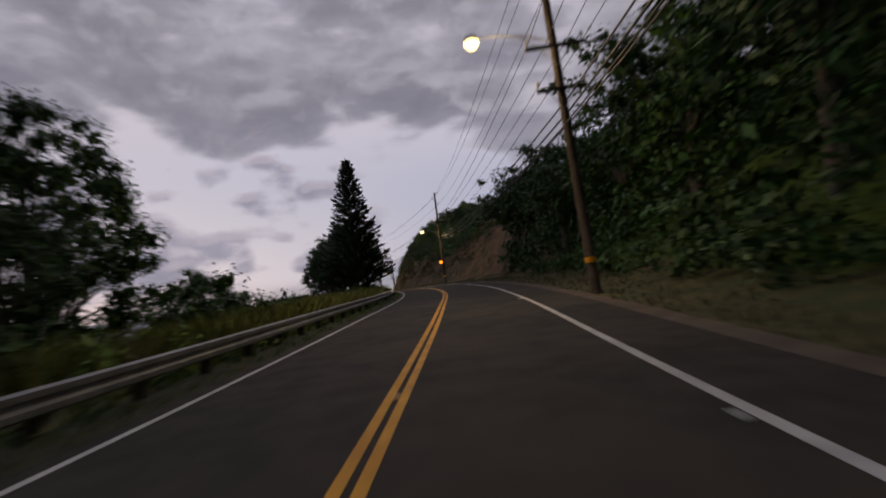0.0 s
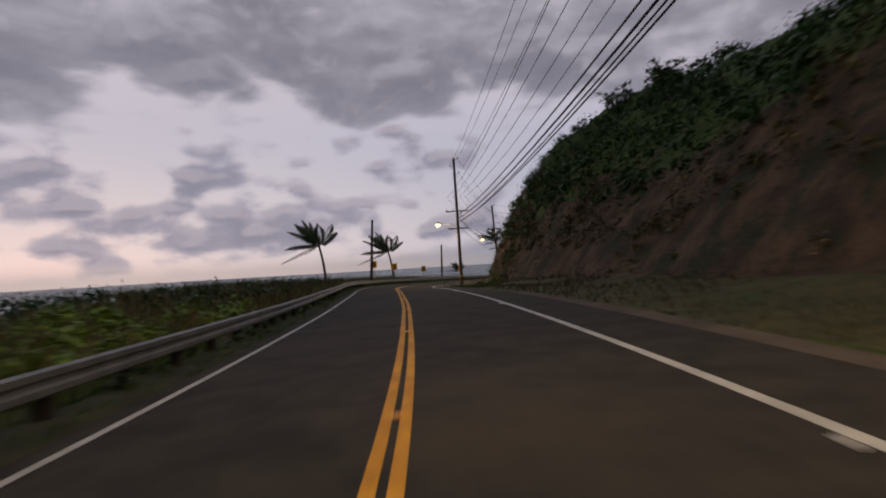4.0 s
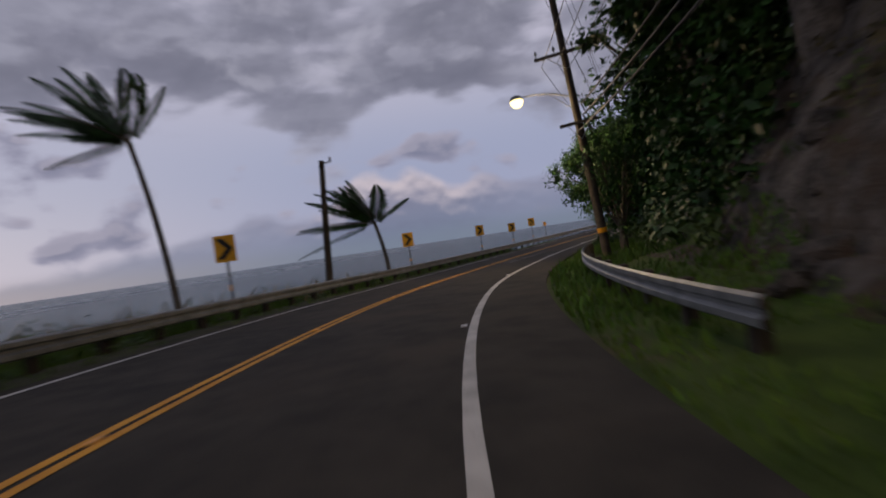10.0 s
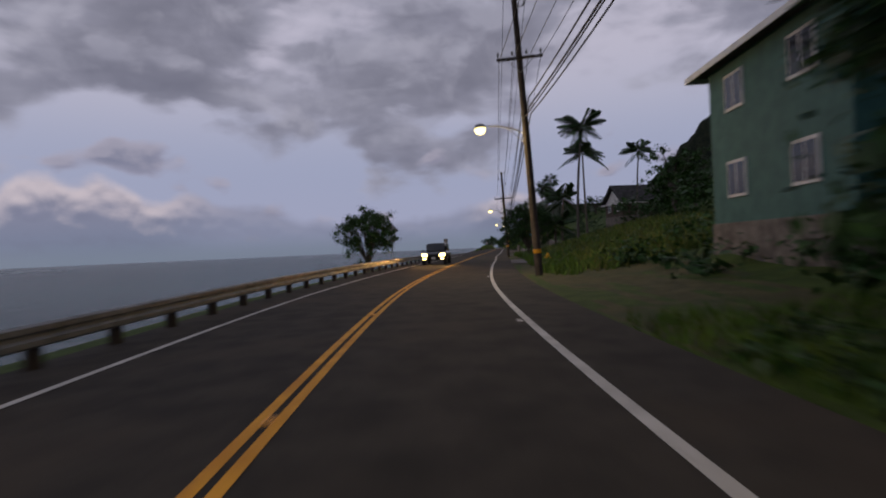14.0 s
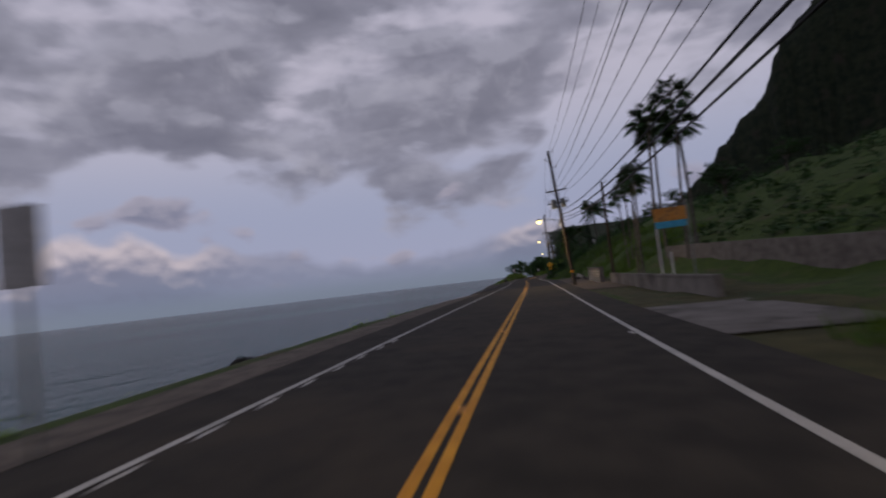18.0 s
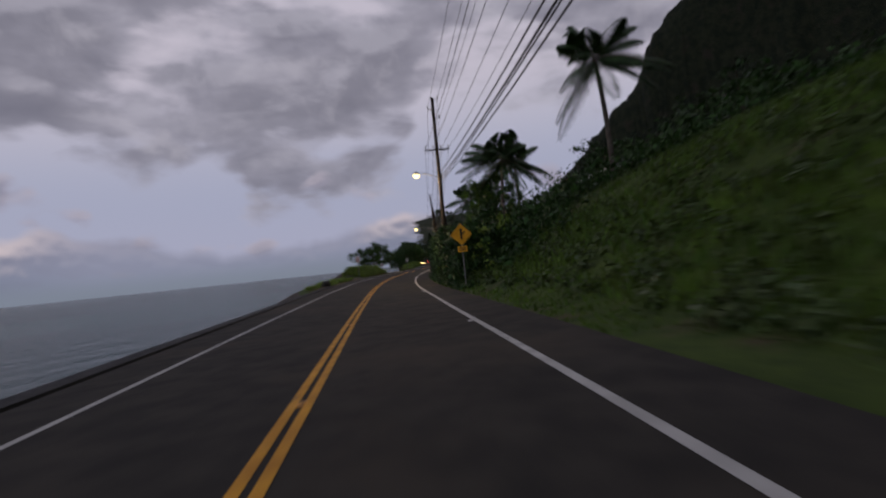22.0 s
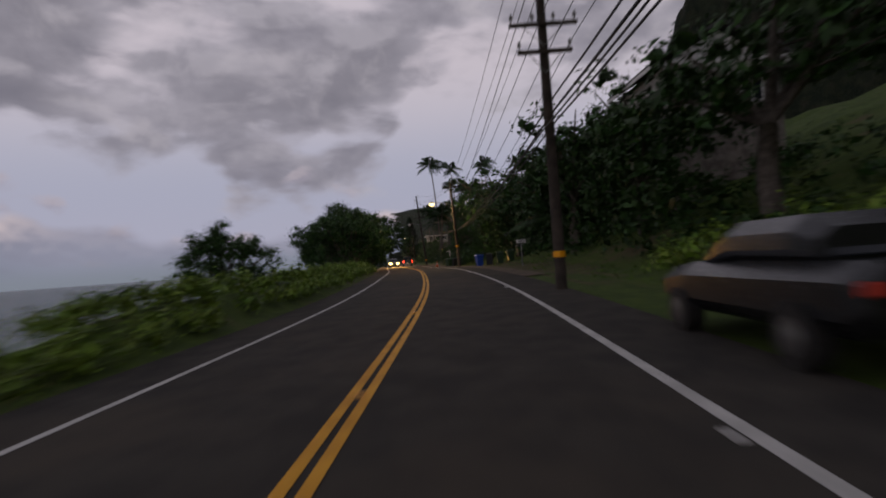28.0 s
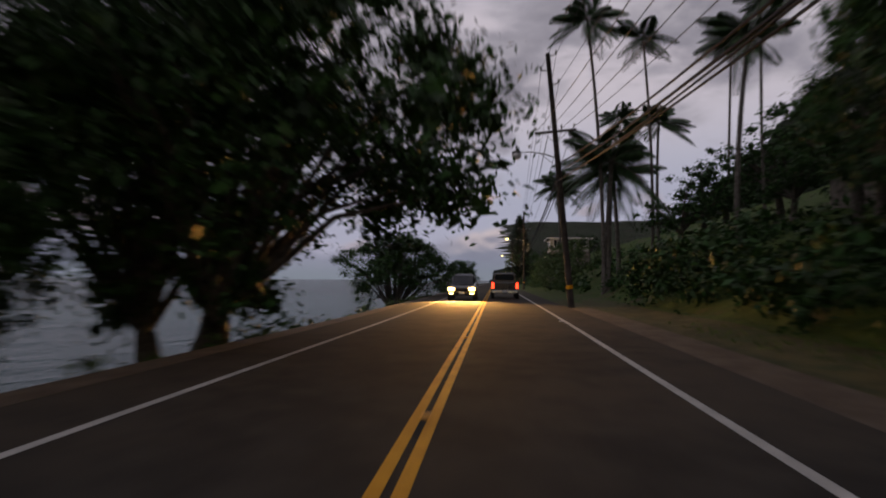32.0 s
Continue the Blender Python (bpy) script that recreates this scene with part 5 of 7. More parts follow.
def make_palm(name, seed, height, label, frond=3.0, count=17, wind=0.0, bend=0.5, fan=False, turn=0.0):
    """A palm: curved ringed trunk and arching fronds of single leaflets; wind combs the fronds seaward."""
    rng = np.random.default_rng(seed)
    t = thing(name, pose(0, 0, 0), label, "palm tree")
    s = np.linspace(0, 1, 9)
    trunk = np.stack((bend * s ** 2, 0.15 * bend * np.sin(s * 3), height * s - 0.3 * (1 - s)), -1)
    part("trunk", Geo().tube(trunk, np.interp(s, (0, 0.08, 1), (0.22, 0.15, 0.10)), 9), PALM_BARK, t, "grey ringed palm trunk", True)
    top = trunk[-1]
    w = Matrix.Rotation(-turn, 3, "Z") @ Vector(WIND)
    w = np.array(w)
    for i in range(count):
        ang = i * 2.39996 + rng.uniform(-0.2, 0.2)
        tilt = rng.uniform(-0.55, 1.25)
        d = np.array((math.cos(ang) * math.cos(tilt), math.sin(ang) * math.cos(tilt), math.sin(tilt)))
        if wind:
            if wind > 0.3:
                back = i % 9 == 4
                d = d * 0.30 + (-w * 0.55 if back else w * rng.uniform(0.0, 1.0)) + np.array((0, 0, rng.uniform(0.5, 0.8) if back else rng.uniform(0.0, 1.3)))
            else:
                d = d * (1 - 0.35 * wind) + w * wind * rng.uniform(0.2, 1.15) + np.array((0, 0, 0.7 * wind))
            d /= np.linalg.norm(d)
        ln = frond * rng.uniform(0.8, 1.1)
        if fan:
            ln *= 0.5
        q = np.linspace(0, 1, 9)[:, None]
        drop = (0.42 - 0.22 * (wind > 0.3) if not fan else 0.2) * ln
        rach = top + d * ln * q + np.array((0, 0, -1.0)) * drop * q ** 2.2 + w * wind * 0.5 * ln * q ** 2
        fr = part("frond", Geo().tube(rach, np.linspace(0.030, 0.008, 9), 4), PALM_BARK, t)
        tang = np.gradient(rach, axis=0)
        tang /= np.linalg.norm(tang, axis=1)[:, None]
        side = np.cross(tang, (0, 0, 1.0))
        side /= np.linalg.norm(side, axis=1)[:, None] + 1e-6
        lf = []
        if fan:
            c, tg, sd = rach[-1], tang[-1], side[-1]
            for a in np.linspace(-2.2, 2.2, 26):
                o = tg * math.cos(a) + sd * math.sin(a) + np.array((0, 0, -0.25))
                L = 1.15 * rng.uniform(0.85, 1.1)
                wd = np.cross(o, (0.2, 0.1, 1.0)) * 0.06
                lf.append((c - wd * 0.4, c + o * L * 0.5 - wd, c + o * L - np.array((0, 0, 0.18)), c + o * L * 0.5 + wd))
        else:
            k = 40
            for f in np.linspace(0.10, 0.99, k):
                c = np.array([np.interp(f, q[:, 0], rach[:, j]) for j in range(3)])
                tg = np.array([np.interp(f, q[:, 0], tang[:, j]) for j in range(3)])
                sd = np.array([np.interp(f, q[:, 0], side[:, j]) for j in range(3)])
                L = frond * (0.20 if wind > 0.3 else 0.30) * math.sin(math.pi * (0.18 + 0.75 * f)) * rng.uniform(0.85, 1.1)
                for sgn in (-1, 1):
                    o = sd * sgn * 0.8 + tg * 0.5 + np.array((0, 0, -0.55)) + w * wind * 0.8
                    o /= np.linalg.norm(o)
                    wd = tg * 0.034
                    lf.append((c - wd * 0.6, c + o * L * 0.5 - wd, c + o * L - np.array((0, 0, 0.10 * L)), c + o * L * 0.5 + wd))
        part("blade", quads_mesh("blade", np.array(lf), PALM_LEAF), PALM_LEAF, fr)
    return t


def place(ob, u, lat, turn=0.0, scale=1.0, dz=0.0):
    ob.matrix_basis = spot(u, lat, dz, turn)
    ob.scale = (scale,) * 3
    return ob


def again(ob, u, lat, turn=0.0, scale=1.0, dz=0.0, label=""):
    c = copy_thing(ob, spot(u, lat, dz, turn))
    c.scale = (scale,) * 3
    if label:
        c["label"] = label
    return c


PINE = place(make_pine("norfolk_pine", 3, 12.5, 3.4, "tall narrow dark araucaria pine above the guard rail"), 2.63, 6.7)
again(PINE, 27.95, -14.5, 40, 1.12, label="slim araucaria pine behind the lawn").scale = (0.72, 0.72, 1.15)
again(PINE, 40.0, -7.0, 90, 1.5, label="tall dark araucaria pine far down the road")

BROAD = place(make_dome("broadleaf_tree", 11, 9.9, 4.2, 0.26, 0.22, "round-crowned dark broadleaf tree by the shore", 260, 92, 0.02), 3.55, 7.5)
ALMOND = place(make_dome("sea_almond_tree", 21, 9.4, 6.6, 0.36, 0.25, "spreading sea almond tree leaning over the shore road", 330, 96, 0.06, (0.9, -0.3)), 32.65, 5.9)
HAU = place(make_dome("hau_tree", 31, 6.0, 4.5, 0.26, 0.20, "low spreading shore tree with dense crown", 210, 92, 0.10), 27.0, 7.6)
GREEN = place(make_tree("hillside_tree", 41, 8.0, 3.6, 0.26, LEAF, 0.34, "dense dark hillside tree", 72, 40, 0.35), 0.4, -13.0)


def grown(ob, u, lat, turn, wide, high, label, dz=0.0):
    """A copy of a tree at its own width and height."""
    c = again(ob, u, lat, turn, 1.0, dz, label)
    c.scale = (wide, wide, high)


grown(BROAD, 0.90, 13.2, 70, 1.05, 1.22, "tall leafy tree below the guard rail", -0.5)
grown(HAU, 0.60, 10.5, 160, 0.75, 0.95, "dense leafy tree behind the guard rail")
grown(HAU, 1.20, 10.6, 20, 0.6, 0.62, "low dense tree behind the guard rail")
grown(BROAD, 4.02, 8.9, 100, 0.95, 0.95, "big leafy tree below the guard rail")
grown(BROAD, 3.20, 9.4, 190, 0.7, 0.75, "leafy tree between the pine and the big crown")
grown(BROAD, 2.70, 9.3, 250, 0.56, 0.58, "broadleaf tree beside the tall pine")
grown(HAU, 2.74, 6.1, 120, 0.55, 0.85, "broadleaf tree crowding the tall pine")
grown(HAU, 16.25, 6.0, 30, 0.6, 0.80, "overhanging tree behind the guard rail")
grown(HAU, 29.15, 7.6, 200, 0.5, 0.6, "thin small tree at the shore")
grown(ALMOND, 31.20, 7.0, 150, 0.98, 0.84, "wide dense shore tree over the shoulder", -0.3)
grown(ALMOND, 31.55, 8.3, 20, 0.75, 1.12, "dense sea almond tree on the bank below the lane")
grown(ALMOND, 32.35, 10.2, 130, 0.85, 0.95, "wide sea almond tree behind the leaning one")
grown(ALMOND, 32.62, 6.5, 190, 0.72, 0.98, "dense sea almond tree crowding the leaning one")
grown(ALMOND, 34.6, 8.6, 45, 0.92, 0.84, "leafy tree by the seaward lane, lit by headlights")
grown(ALMOND, 38.5, 7.5, 80, 0.8, 0.8, "spreading shore tree far along the lane")
grown(BROAD, 32.72, -10.2, 60, 0.66, 1.1, "tall dark tree above the garden hedge")
grown(HAU, 17.32, -6.4, 200, 0.8, 1.0, "small leafy roadside tree by the driveway")
grown(HAU, 11.72, -6.9, 40, 0.62, 0.92, "leafy tree reaching over the guard rail")
grown(BROAD, 12.45, -6.9, 10, 0.70, 0.74, "dark tree crowding the bend")
grown(BROAD, 13.0, -6.0, 140, 0.74, 0.88, "dark tree crowding the bend")
grown(BROAD, 13.6, -6.5, 220, 0.74, 0.80, "dark tree crowding the bend")
grown(BROAD, 14.25, -6.9, 280, 0.66, 0.76, "dark tree crowding the road edge")
rs = random.Random(4)
for u0, u1, n, r0, r1, s0, s1 in ((-2.5, 2.5, 16, 9.6, 12.0, 0.95, 1.3), (2.5, 3.35, 5, 10.0, 12.5, 0.95, 1.2), (-2.5, 2.7, 7, 13.0, 20.0, 1.0, 1.3), (2.6, 7.5, 6, 20.0, 26.0, 0.4, 0.6), (11.0, 12.1, 4, 9.3, 10.2, 0.85, 1.1), (12.25, 14.5, 9, 7.2, 8.2, 0.85, 1.1), (10.7, 13.6, 6, 9.5, 13.0, 0.9, 1.2), (13.6, 14.5, 5, 9.5, 16.0, 0.9, 1.2), (14.8, 17.9, 9, 20.0, 36.0, 0.7, 1.0), (21.5, 25.0, 6, 24.0, 40.0, 0.6, 0.9), (26.9, 28.8, 8, 13.0, 20.0, 0.75, 1.0), (25.0, 28.4, 5, 22.0, 36.0, 0.8, 1.1), (32.7, 34.6, 7, 12.0, 19.0, 0.6, 0.9), (29.2, 30.3, 4, 8.6, 10.5, 0.8, 1.1), (30.75, 31.5, 6, 9.6, 11.0, 1.0, 1.3), (31.6, 32.6, 4, 9.0, 11.0, 0.6, 0.8), (28.9, 31.6, 6, 11.0, 19.0, 0.9, 1.2), (33.0, 44.0, 8, 8.0, 20.0, 0.7, 1.0), (32.25, 33.3, 5, 12.5, 16.0, 0.65, 0.85)):
    for k in range(n):
        u = u0 + (u1 - u0) * (k + rs.random()) / n
        c = again(GREEN, u, -rs.uniform(r0, r1), rs.uniform(0, 360), 1.0, -0.3, "dense dark tree on the wooded slope")
        f = rs.uniform(s0, s1)
        c.scale = (f * rs.uniform(0.95, 1.25), f * rs.uniform(0.95, 1.25), f * rs.uniform(0.85, 1.1))

PALM = place(make_palm("coconut_palm", 5, 4.0, "coconut palm with fronds combed seaward by the wind", 3.6, 22, 0.42, -0.55, turn=radians(heading(7.5))), 7.62, 7.6)
PALM_W = place(make_palm("coconut_palm", 6, 8.1, "tall wind-bent coconut palm at the shore", 3.6, 21, 0.42, -0.9, turn=radians(heading(8.8))), 11.4, 10.6)
PALM_W.matrix_basis = pose(*spot(11.4, 10.6).translation, 0, 0, heading(8.8))


def wind_palm(u, lat, scale, dz=0.0, label="coconut palm with fronds combed seaward by the wind"):
    c = copy_thing(PALM, pose(*spot(u, lat, dz).translation, 0, 0, heading(7.5)))
    c.scale = (scale,) * 3
    c["label"] = label


wind_palm(8.95, 6.7, 1.03)
wind_palm(10.3, 6.6, 0.55, -0.5, "small ragged wind-blown coconut palm")
wind_palm(12.4, 8.4, 1.10)
TALL = place(make_palm("coconut_palm", 8, 11.5, "tall slender coconut palm on the slope", 3.3, 24, 0.12, 0.8), 17.15, -11.2)
again(TALL, 18.05, -15.0, 100, 1.0)
again(TALL, 18.6, -24.0, 40, 0.95)
MIDP = place(make_palm("coconut_palm", 15, 6.4, "full-crowned coconut palm behind the hedge", 3.5, 24, 0.1, 0.4), 23.98, -9.6)
again(MIDP, 18.3, -12.2, 30, 1.15, label="full-crowned coconut palm on the grassy slope")
again(MIDP, 23.6, -15.1, 200, 1.2, label="coconut palm above the grassy slope")
again(MIDP, 25.6, -10.7, 150, 1.25)
again(MIDP, 24.5, -13.0, 250, 1.0)
again(BROAD, 24.3, -10.0, 90, 0.7, label="leafy tree behind the hedge")
GIANT = place(make_palm("coconut_palm", 18, 20.5, "very tall slender coconut palm among the houses", 3.5, 22, 0.12, -1.1), 34.25, -8.6)
for k, (u, lat, s) in enumerate(((34.35, -12.6, 0.86), (34.6, -20.0, 0.80), (35.3, -13.0, 0.8), (33.9, -17.0, 0.72))):
    again(GIANT, u, lat, 67 * k + 40, s, label="tall slender coconut palm among the houses")
for k, (u, lat, s) in enumerate(((33.6, -13.0, 1.0), (34.9, -16.0, 1.1), (35.8, -9.0, 1.1), (36.5, -11.0, 1.1))):
    again(TALL, u, lat, 67 * k, s, label="slender coconut palm among the houses")
again(MIDP, 34.25, -8.9, 40, 1.5, label="full-crowned coconut palm above the hedge")
again(MIDP, 34.7, -11.5, 140, 1.4, label="full-crowned coconut palm above the hedge")
BIGF = place(make_palm("palm_clump", 9, 2.6, "low palm with long drooping fronds under the trees", 3.6, 15, 0.0, 0.2), 29.85, -8.6)
again(BIGF, 17.45, -9.6, 60, 1.0)
again(BIGF, 32.3, -8.0, 120, 0.8)
FANP = place(make_palm("fan_palm", 12, 13.0, "tall fan palm with a bare trunk above the terrace", 3.0, 28, 0.0, 0.6, True), 20.5, -12.0)
for k, (u, lat, s) in enumerate(((20.25, -13.0, 0.84), (20.65, -13.4, 0.92), (20.9, -12.0, 0.72), (21.1, -11.4, 0.62), (20.4, -14.6, 1.0), (21.3, -12.6, 0.66), (20.45, -10.2, 0.70), (20.72, -10.9, 0.66))):
    again(FANP, u, lat, 51 * k, s)


# ---- undergrowth and grass, too many to count
def cover(name, label, category, u0, u1, r0, r1, side, count, per, size, material, clump=(0.5, 1.1), lift=0.25, seed=1, squash=0.75, tall=0.0):
    """Leafy undergrowth spread over a stretch of land."""
    rng = np.random.default_rng(seed)
    us, rr = rng.uniform(u0, u1, count), r0 + (r1 - r0) * rng.uniform(0, 1, count) ** 1.2
    c = on_road(us, side * rr)
    for i in range(count):
        c[i, 2] = ground_z(us[i], side * rr[i])
    rad = rng.uniform(clump[0], clump[1], count)
    c[:, 2] += rad * lift + tall * rng.uniform(0, 1, count) ** 0.8 * np.array([0.8 + 0.4 * noise.noise(Vector((u * 2.0, r * 0.3, seed))) for u, r in zip(us, rr)])
    setting(name, quads_mesh(name, leaves(rng, c, rad, per, size, squash), material), material, label, category, kind="stuff")


def blades(name, label, u0, u1, r0, r1, side, count, height, material, seed=1, lean=0.35, width=0.02):
    """Grass blades on the verge."""
    rng = np.random.default_rng(seed)
    us, rr = rng.uniform(u0, u1, count), rng.uniform(r0, r1, count)
    keep = np.array([noise.noise(Vector((u * 3.1, r * 0.6, seed))) > -0.28 for u, r in zip(us, rr)])
    us, rr = us[keep], rr[keep]
    c = on_road(us, side * rr)
    tab_u = np.linspace(u0, u1, 40)
    tab_r = np.linspace(r0, r1, 16)
    table = np.array([[ground_z(u, side * r) for r in tab_r] for u in tab_u])
    fu, fr = (us - u0) / (u1 - u0) * 39, (rr - r0) / (r1 - r0) * 15
    i, j = np.minimum(fu.astype(int), 38), np.minimum(fr.astype(int), 14)
    a, b = fu - i, fr - j
    c[:, 2] = table[i, j] * (1 - a) * (1 - b) + table[i + 1, j] * a * (1 - b) + table[i, j + 1] * (1 - a) * b + table[i + 1, j + 1] * a * b - 0.03
    n = len(us)
    h = height * rng.uniform(0.4, 1.25, n)
    d = rng.normal(size=(n, 3)) * lean
    d[:, 2] = 1
    a = rng.uniform(0, 2 * math.pi, n)
    w = np.stack((np.cos(a), np.sin(a), np.zeros(n)), -1) * width * rng.uniform(0.6, 1.6, n)[:, None]
    tip = c + d * h[:, None]
    bend = c + d * h[:, None] * 0.55 + np.array((0, 0, 0.06)) * h[:, None]
    setting(name, quads_mesh(name, np.stack((c - w, c + w, bend + w * 0.6, tip), 1), material), material, label, "grass", kind="stuff")


# land side
cover("hillside_thicket", "dark tangled trees and shrubs on the steep slope", "undergrowth", -3.5, 3.0, 11, 30, -1, 420, 42, 0.40, LEAF, (0.7, 1.6), 0.3, 2)
cover("bank_shrubs", "dry shrubs and vines along the brow of the bank", "undergrowth", 2.6, 7.6, 12.5, 26, -1, 700, 42, 0.34, LEAF, (0.6, 1.3), 0.3, 3, tall=1.6)
cover("bank_scrub", "sparse brown scrub on the bare earth bank", "undergrowth", 2.4, 10.4, 9.2, 15, -1, 240, 24, 0.22, DRY, (0.3, 0.7), 0.2, 4)
cover("cliff_shrubs", "shrubs and vines hanging over the cliff", "undergrowth", 7.2, 10.9, 9.9, 19, -1, 760, 46, 0.20, LEAF, (0.35, 0.9), 0.25, 5, tall=1.2)
cover("cliff_vines", "thin brown vines and tufts on the cliff face", "undergrowth", 7.0, 10.8, 8.4, 11.5, -1, 460, 26, 0.15, BRUSH, (0.25, 0.6), 0.15, 68)
cover("roadside_thicket", "dense broad-leaved thicket beside the road", "undergrowth", 10.8, 13.6, 8.0, 13, -1, 300, 46, 0.36, LEAF, (0.6, 1.3), 0.5, 6)
cover("thicket_sprigs", "lighter green sprigs in the roadside thicket", "undergrowth", 10.8, 13.2, 7.4, 10, -1, 150, 30, 0.26, LEAF_MID, (0.4, 0.8), 0.9, 7)
cover("house_shrubs", "garden shrubs round the teal house", "undergrowth", 13.4, 16.0, 8.5, 26, -1, 330, 40, 0.30, LEAF, (0.5, 1.2), 0.4, 8)
cover("slope_shrubs", "green shrubs on the grassy slope", "undergrowth", 15.6, 18.5, 5.9, 22, -1, 620, 38, 0.22, LEAF_MID, (0.35, 0.9), 0.3, 9)
cover("terrace_shrubs", "low shrubs above the terrace wall", "undergrowth", 18.4, 21.2, 14.5, 45, -1, 520, 36, 0.26, LEAF, (0.4, 1.1), 0.3, 10)
cover("slope_vines", "bright green vines on the grassy slope", "undergrowth", 22.1, 23.8, 5.6, 18, -1, 760, 44, 0.18, LEAF_MID, (0.3, 0.75), 0.25, 11)
cover("hill_garden", "dark trees and shrubs on the upper slope", "undergrowth", 21.0, 28.5, 22, 46, -1, 420, 40, 0.40, LEAF, (0.8, 1.8), 0.4, 12)
cover("hedge", "tall dense hedge of large-leaved shrubs close to the road", "hedge", 23.2, 25.9, 6.5, 10.5, -1, 330, 46, 0.26, LEAF, (0.5, 1.0), 0.9, 13)
cover("hedge_top", "upper growth of the dense hedge", "hedge", 23.4, 25.7, 6.9, 13, -1, 300, 44, 0.28, LEAF, (0.7, 1.3), 1.6, 14)
cover("hedge_sprigs", "yellow-green sprigs in the hedge", "hedge", 23.3, 25.8, 5.0, 7.5, -1, 120, 26, 0.24, LEAF_YOUNG, (0.3, 0.6), 0.6, 15, tall=3.5)
cover("lawn_shrubs", "clipped shrubs at the foot of the lawn", "undergrowth", 27.7, 29.0, 7.6, 12, -1, 170, 44, 0.20, LEAF_YOUNG, (0.5, 1.0), 0.5, 16)
cover("garden_thicket", "dark garden thicket along the road", "undergrowth", 28.8, 34.5, 8.6, 18, -1, 460, 44, 0.32, LEAF, (0.6, 1.4), 0.5, 17)
cover("far_bank", "olive shrubs on the high bank below the far house", "undergrowth", 34.9, 37.3, 6.6, 11, -1, 300, 40, 0.30, LEAF_MID, (0.6, 1.2), 0.4, 71, tall=5.0)
cover("far_thicket", "dark growth along the far road", "undergrowth", 34.5, 46.0, 7.5, 20, -1, 320, 36, 0.45, LEAF, (0.8, 1.6), 0.4, 18)
cover("slope_foot", "dark shrubs along the foot of the wooded slope", "undergrowth", -3.0, 2.6, 6.9, 9.6, -1, 380, 44, 0.24, LEAF, (0.4, 0.9), 0.4, 64, tall=0.9)
cover("hillside_canopy", "dark canopy of trees crowding the steep slope", "undergrowth", -3.5, 3.35, 8.6, 13, -1, 860, 46, 0.38, LEAF, (0.7, 1.4), 0.3, 51, tall=8.0)
cover("thicket_canopy", "dark trees and creepers rising behind the guard rail", "undergrowth", 12.2, 14.4, 6.0, 9.5, -1, 620, 46, 0.34, LEAF, (0.6, 1.1), 0.3, 52, tall=7.5)
cover("creeper_canopy", "leafy creepers and small trees on the bank", "undergrowth", 10.8, 12.3, 8.0, 12.0, -1, 380, 46, 0.28, LEAF, (0.5, 1.1), 0.3, 58, tall=5.0)
cover("brow_shrubs", "dark shrubs before the low house on the brow", "undergrowth", 23.0, 25.0, 14, 21, -1, 240, 42, 0.32, LEAF, (0.6, 1.2), 0.5, 56, tall=1.2)
cover("hedge_face", "tall dense hedge face of large-leaved shrubs", "hedge", 23.45, 25.95, 4.9, 7.6, -1, 800, 46, 0.26, LEAF, (0.4, 0.8), 0.4, 53, tall=4.2)
cover("garden_canopy", "dark trees crowding the garden fronts", "undergrowth", 29.0, 31.5, 8.4, 12.5, -1, 520, 46, 0.36, LEAF, (0.7, 1.3), 0.3, 54, tall=7.0)
cover("garden_hedge", "dark hedge along the gardens", "hedge", 31.6, 33.6, 7.2, 11.0, -1, 300, 46, 0.30, LEAF, (0.6, 1.1), 0.3, 60, tall=2.2)
cover("drive_shrubs", "dark shrubs between the drive and the side road", "undergrowth", 26.62, 26.92, 9.0, 20.0, -1, 170, 46, 0.28, LEAF, (0.5, 1.1), 0.4, 61, tall=2.2)
cover("verge_weeds", "dark weeds on the verge under the trees", "undergrowth", 12.3, 14.5, 4.7, 6.6, -1, 200, 40, 0.18, LEAF, (0.25, 0.5), 0.3, 62)
cover("hedge_foot", "dark weeds at the foot of the hedge", "undergrowth", 23.3, 25.95, 4.5, 5.6, -1, 200, 40, 0.18, LEAF, (0.25, 0.5), 0.3, 63)
cover("upper_slope", "dark trees on the slope above the houses", "undergrowth", 14.8, 17.7, 17, 40, -1, 420, 40, 0.42, LEAF, (0.9, 1.8), 0.4, 59, tall=3.0)
cover("garden_slope", "dark trees behind the gabled house", "undergrowth", 17.7, 19.8, 30, 44, -1, 220, 40, 0.42, LEAF, (0.9, 1.8), 0.4, 72, tall=4.0)
cover("hillside_fill", "dark undergrowth between the trees of the steep slope", "undergrowth", -3.2, 3.1, 8.6, 17, -1, 620, 40, 0.42, LEAF, (0.8, 1.6), 0.4, 70, tall=2.5)
# sea side
cover("shore_thicket", "dark shrubs below the guard rail", "undergrowth", -3.0, 1.4, 6.2, 13, 1, 400, 42, 0.24, LEAF, (0.5, 1.2), 0.4, 21, tall=1.0)
cover("shore_shrubs", "green shrubs along the guard rail", "undergrowth", 2.2, 5.5, 6.0, 16, 1, 260, 40, 0.22, LEAF_YOUNG, (0.4, 0.8), 0.2, 22)
cover("rail_shrubs", "yellow-green shrubs and grass behind the guard rail", "undergrowth", -0.5, 5.2, 5.0, 10, 1, 330, 46, 0.20, LEAF_YOUNG, (0.35, 0.7), 0.5, 55, tall=0.5)
cover("dune_scrub", "low dark naupaka scrub on the dune", "undergrowth", 5.2, 12.6, 6.4, 20, 1, 760, 40, 0.22, LEAF, (0.45, 0.95), 0.45, 23, tall=0.35)
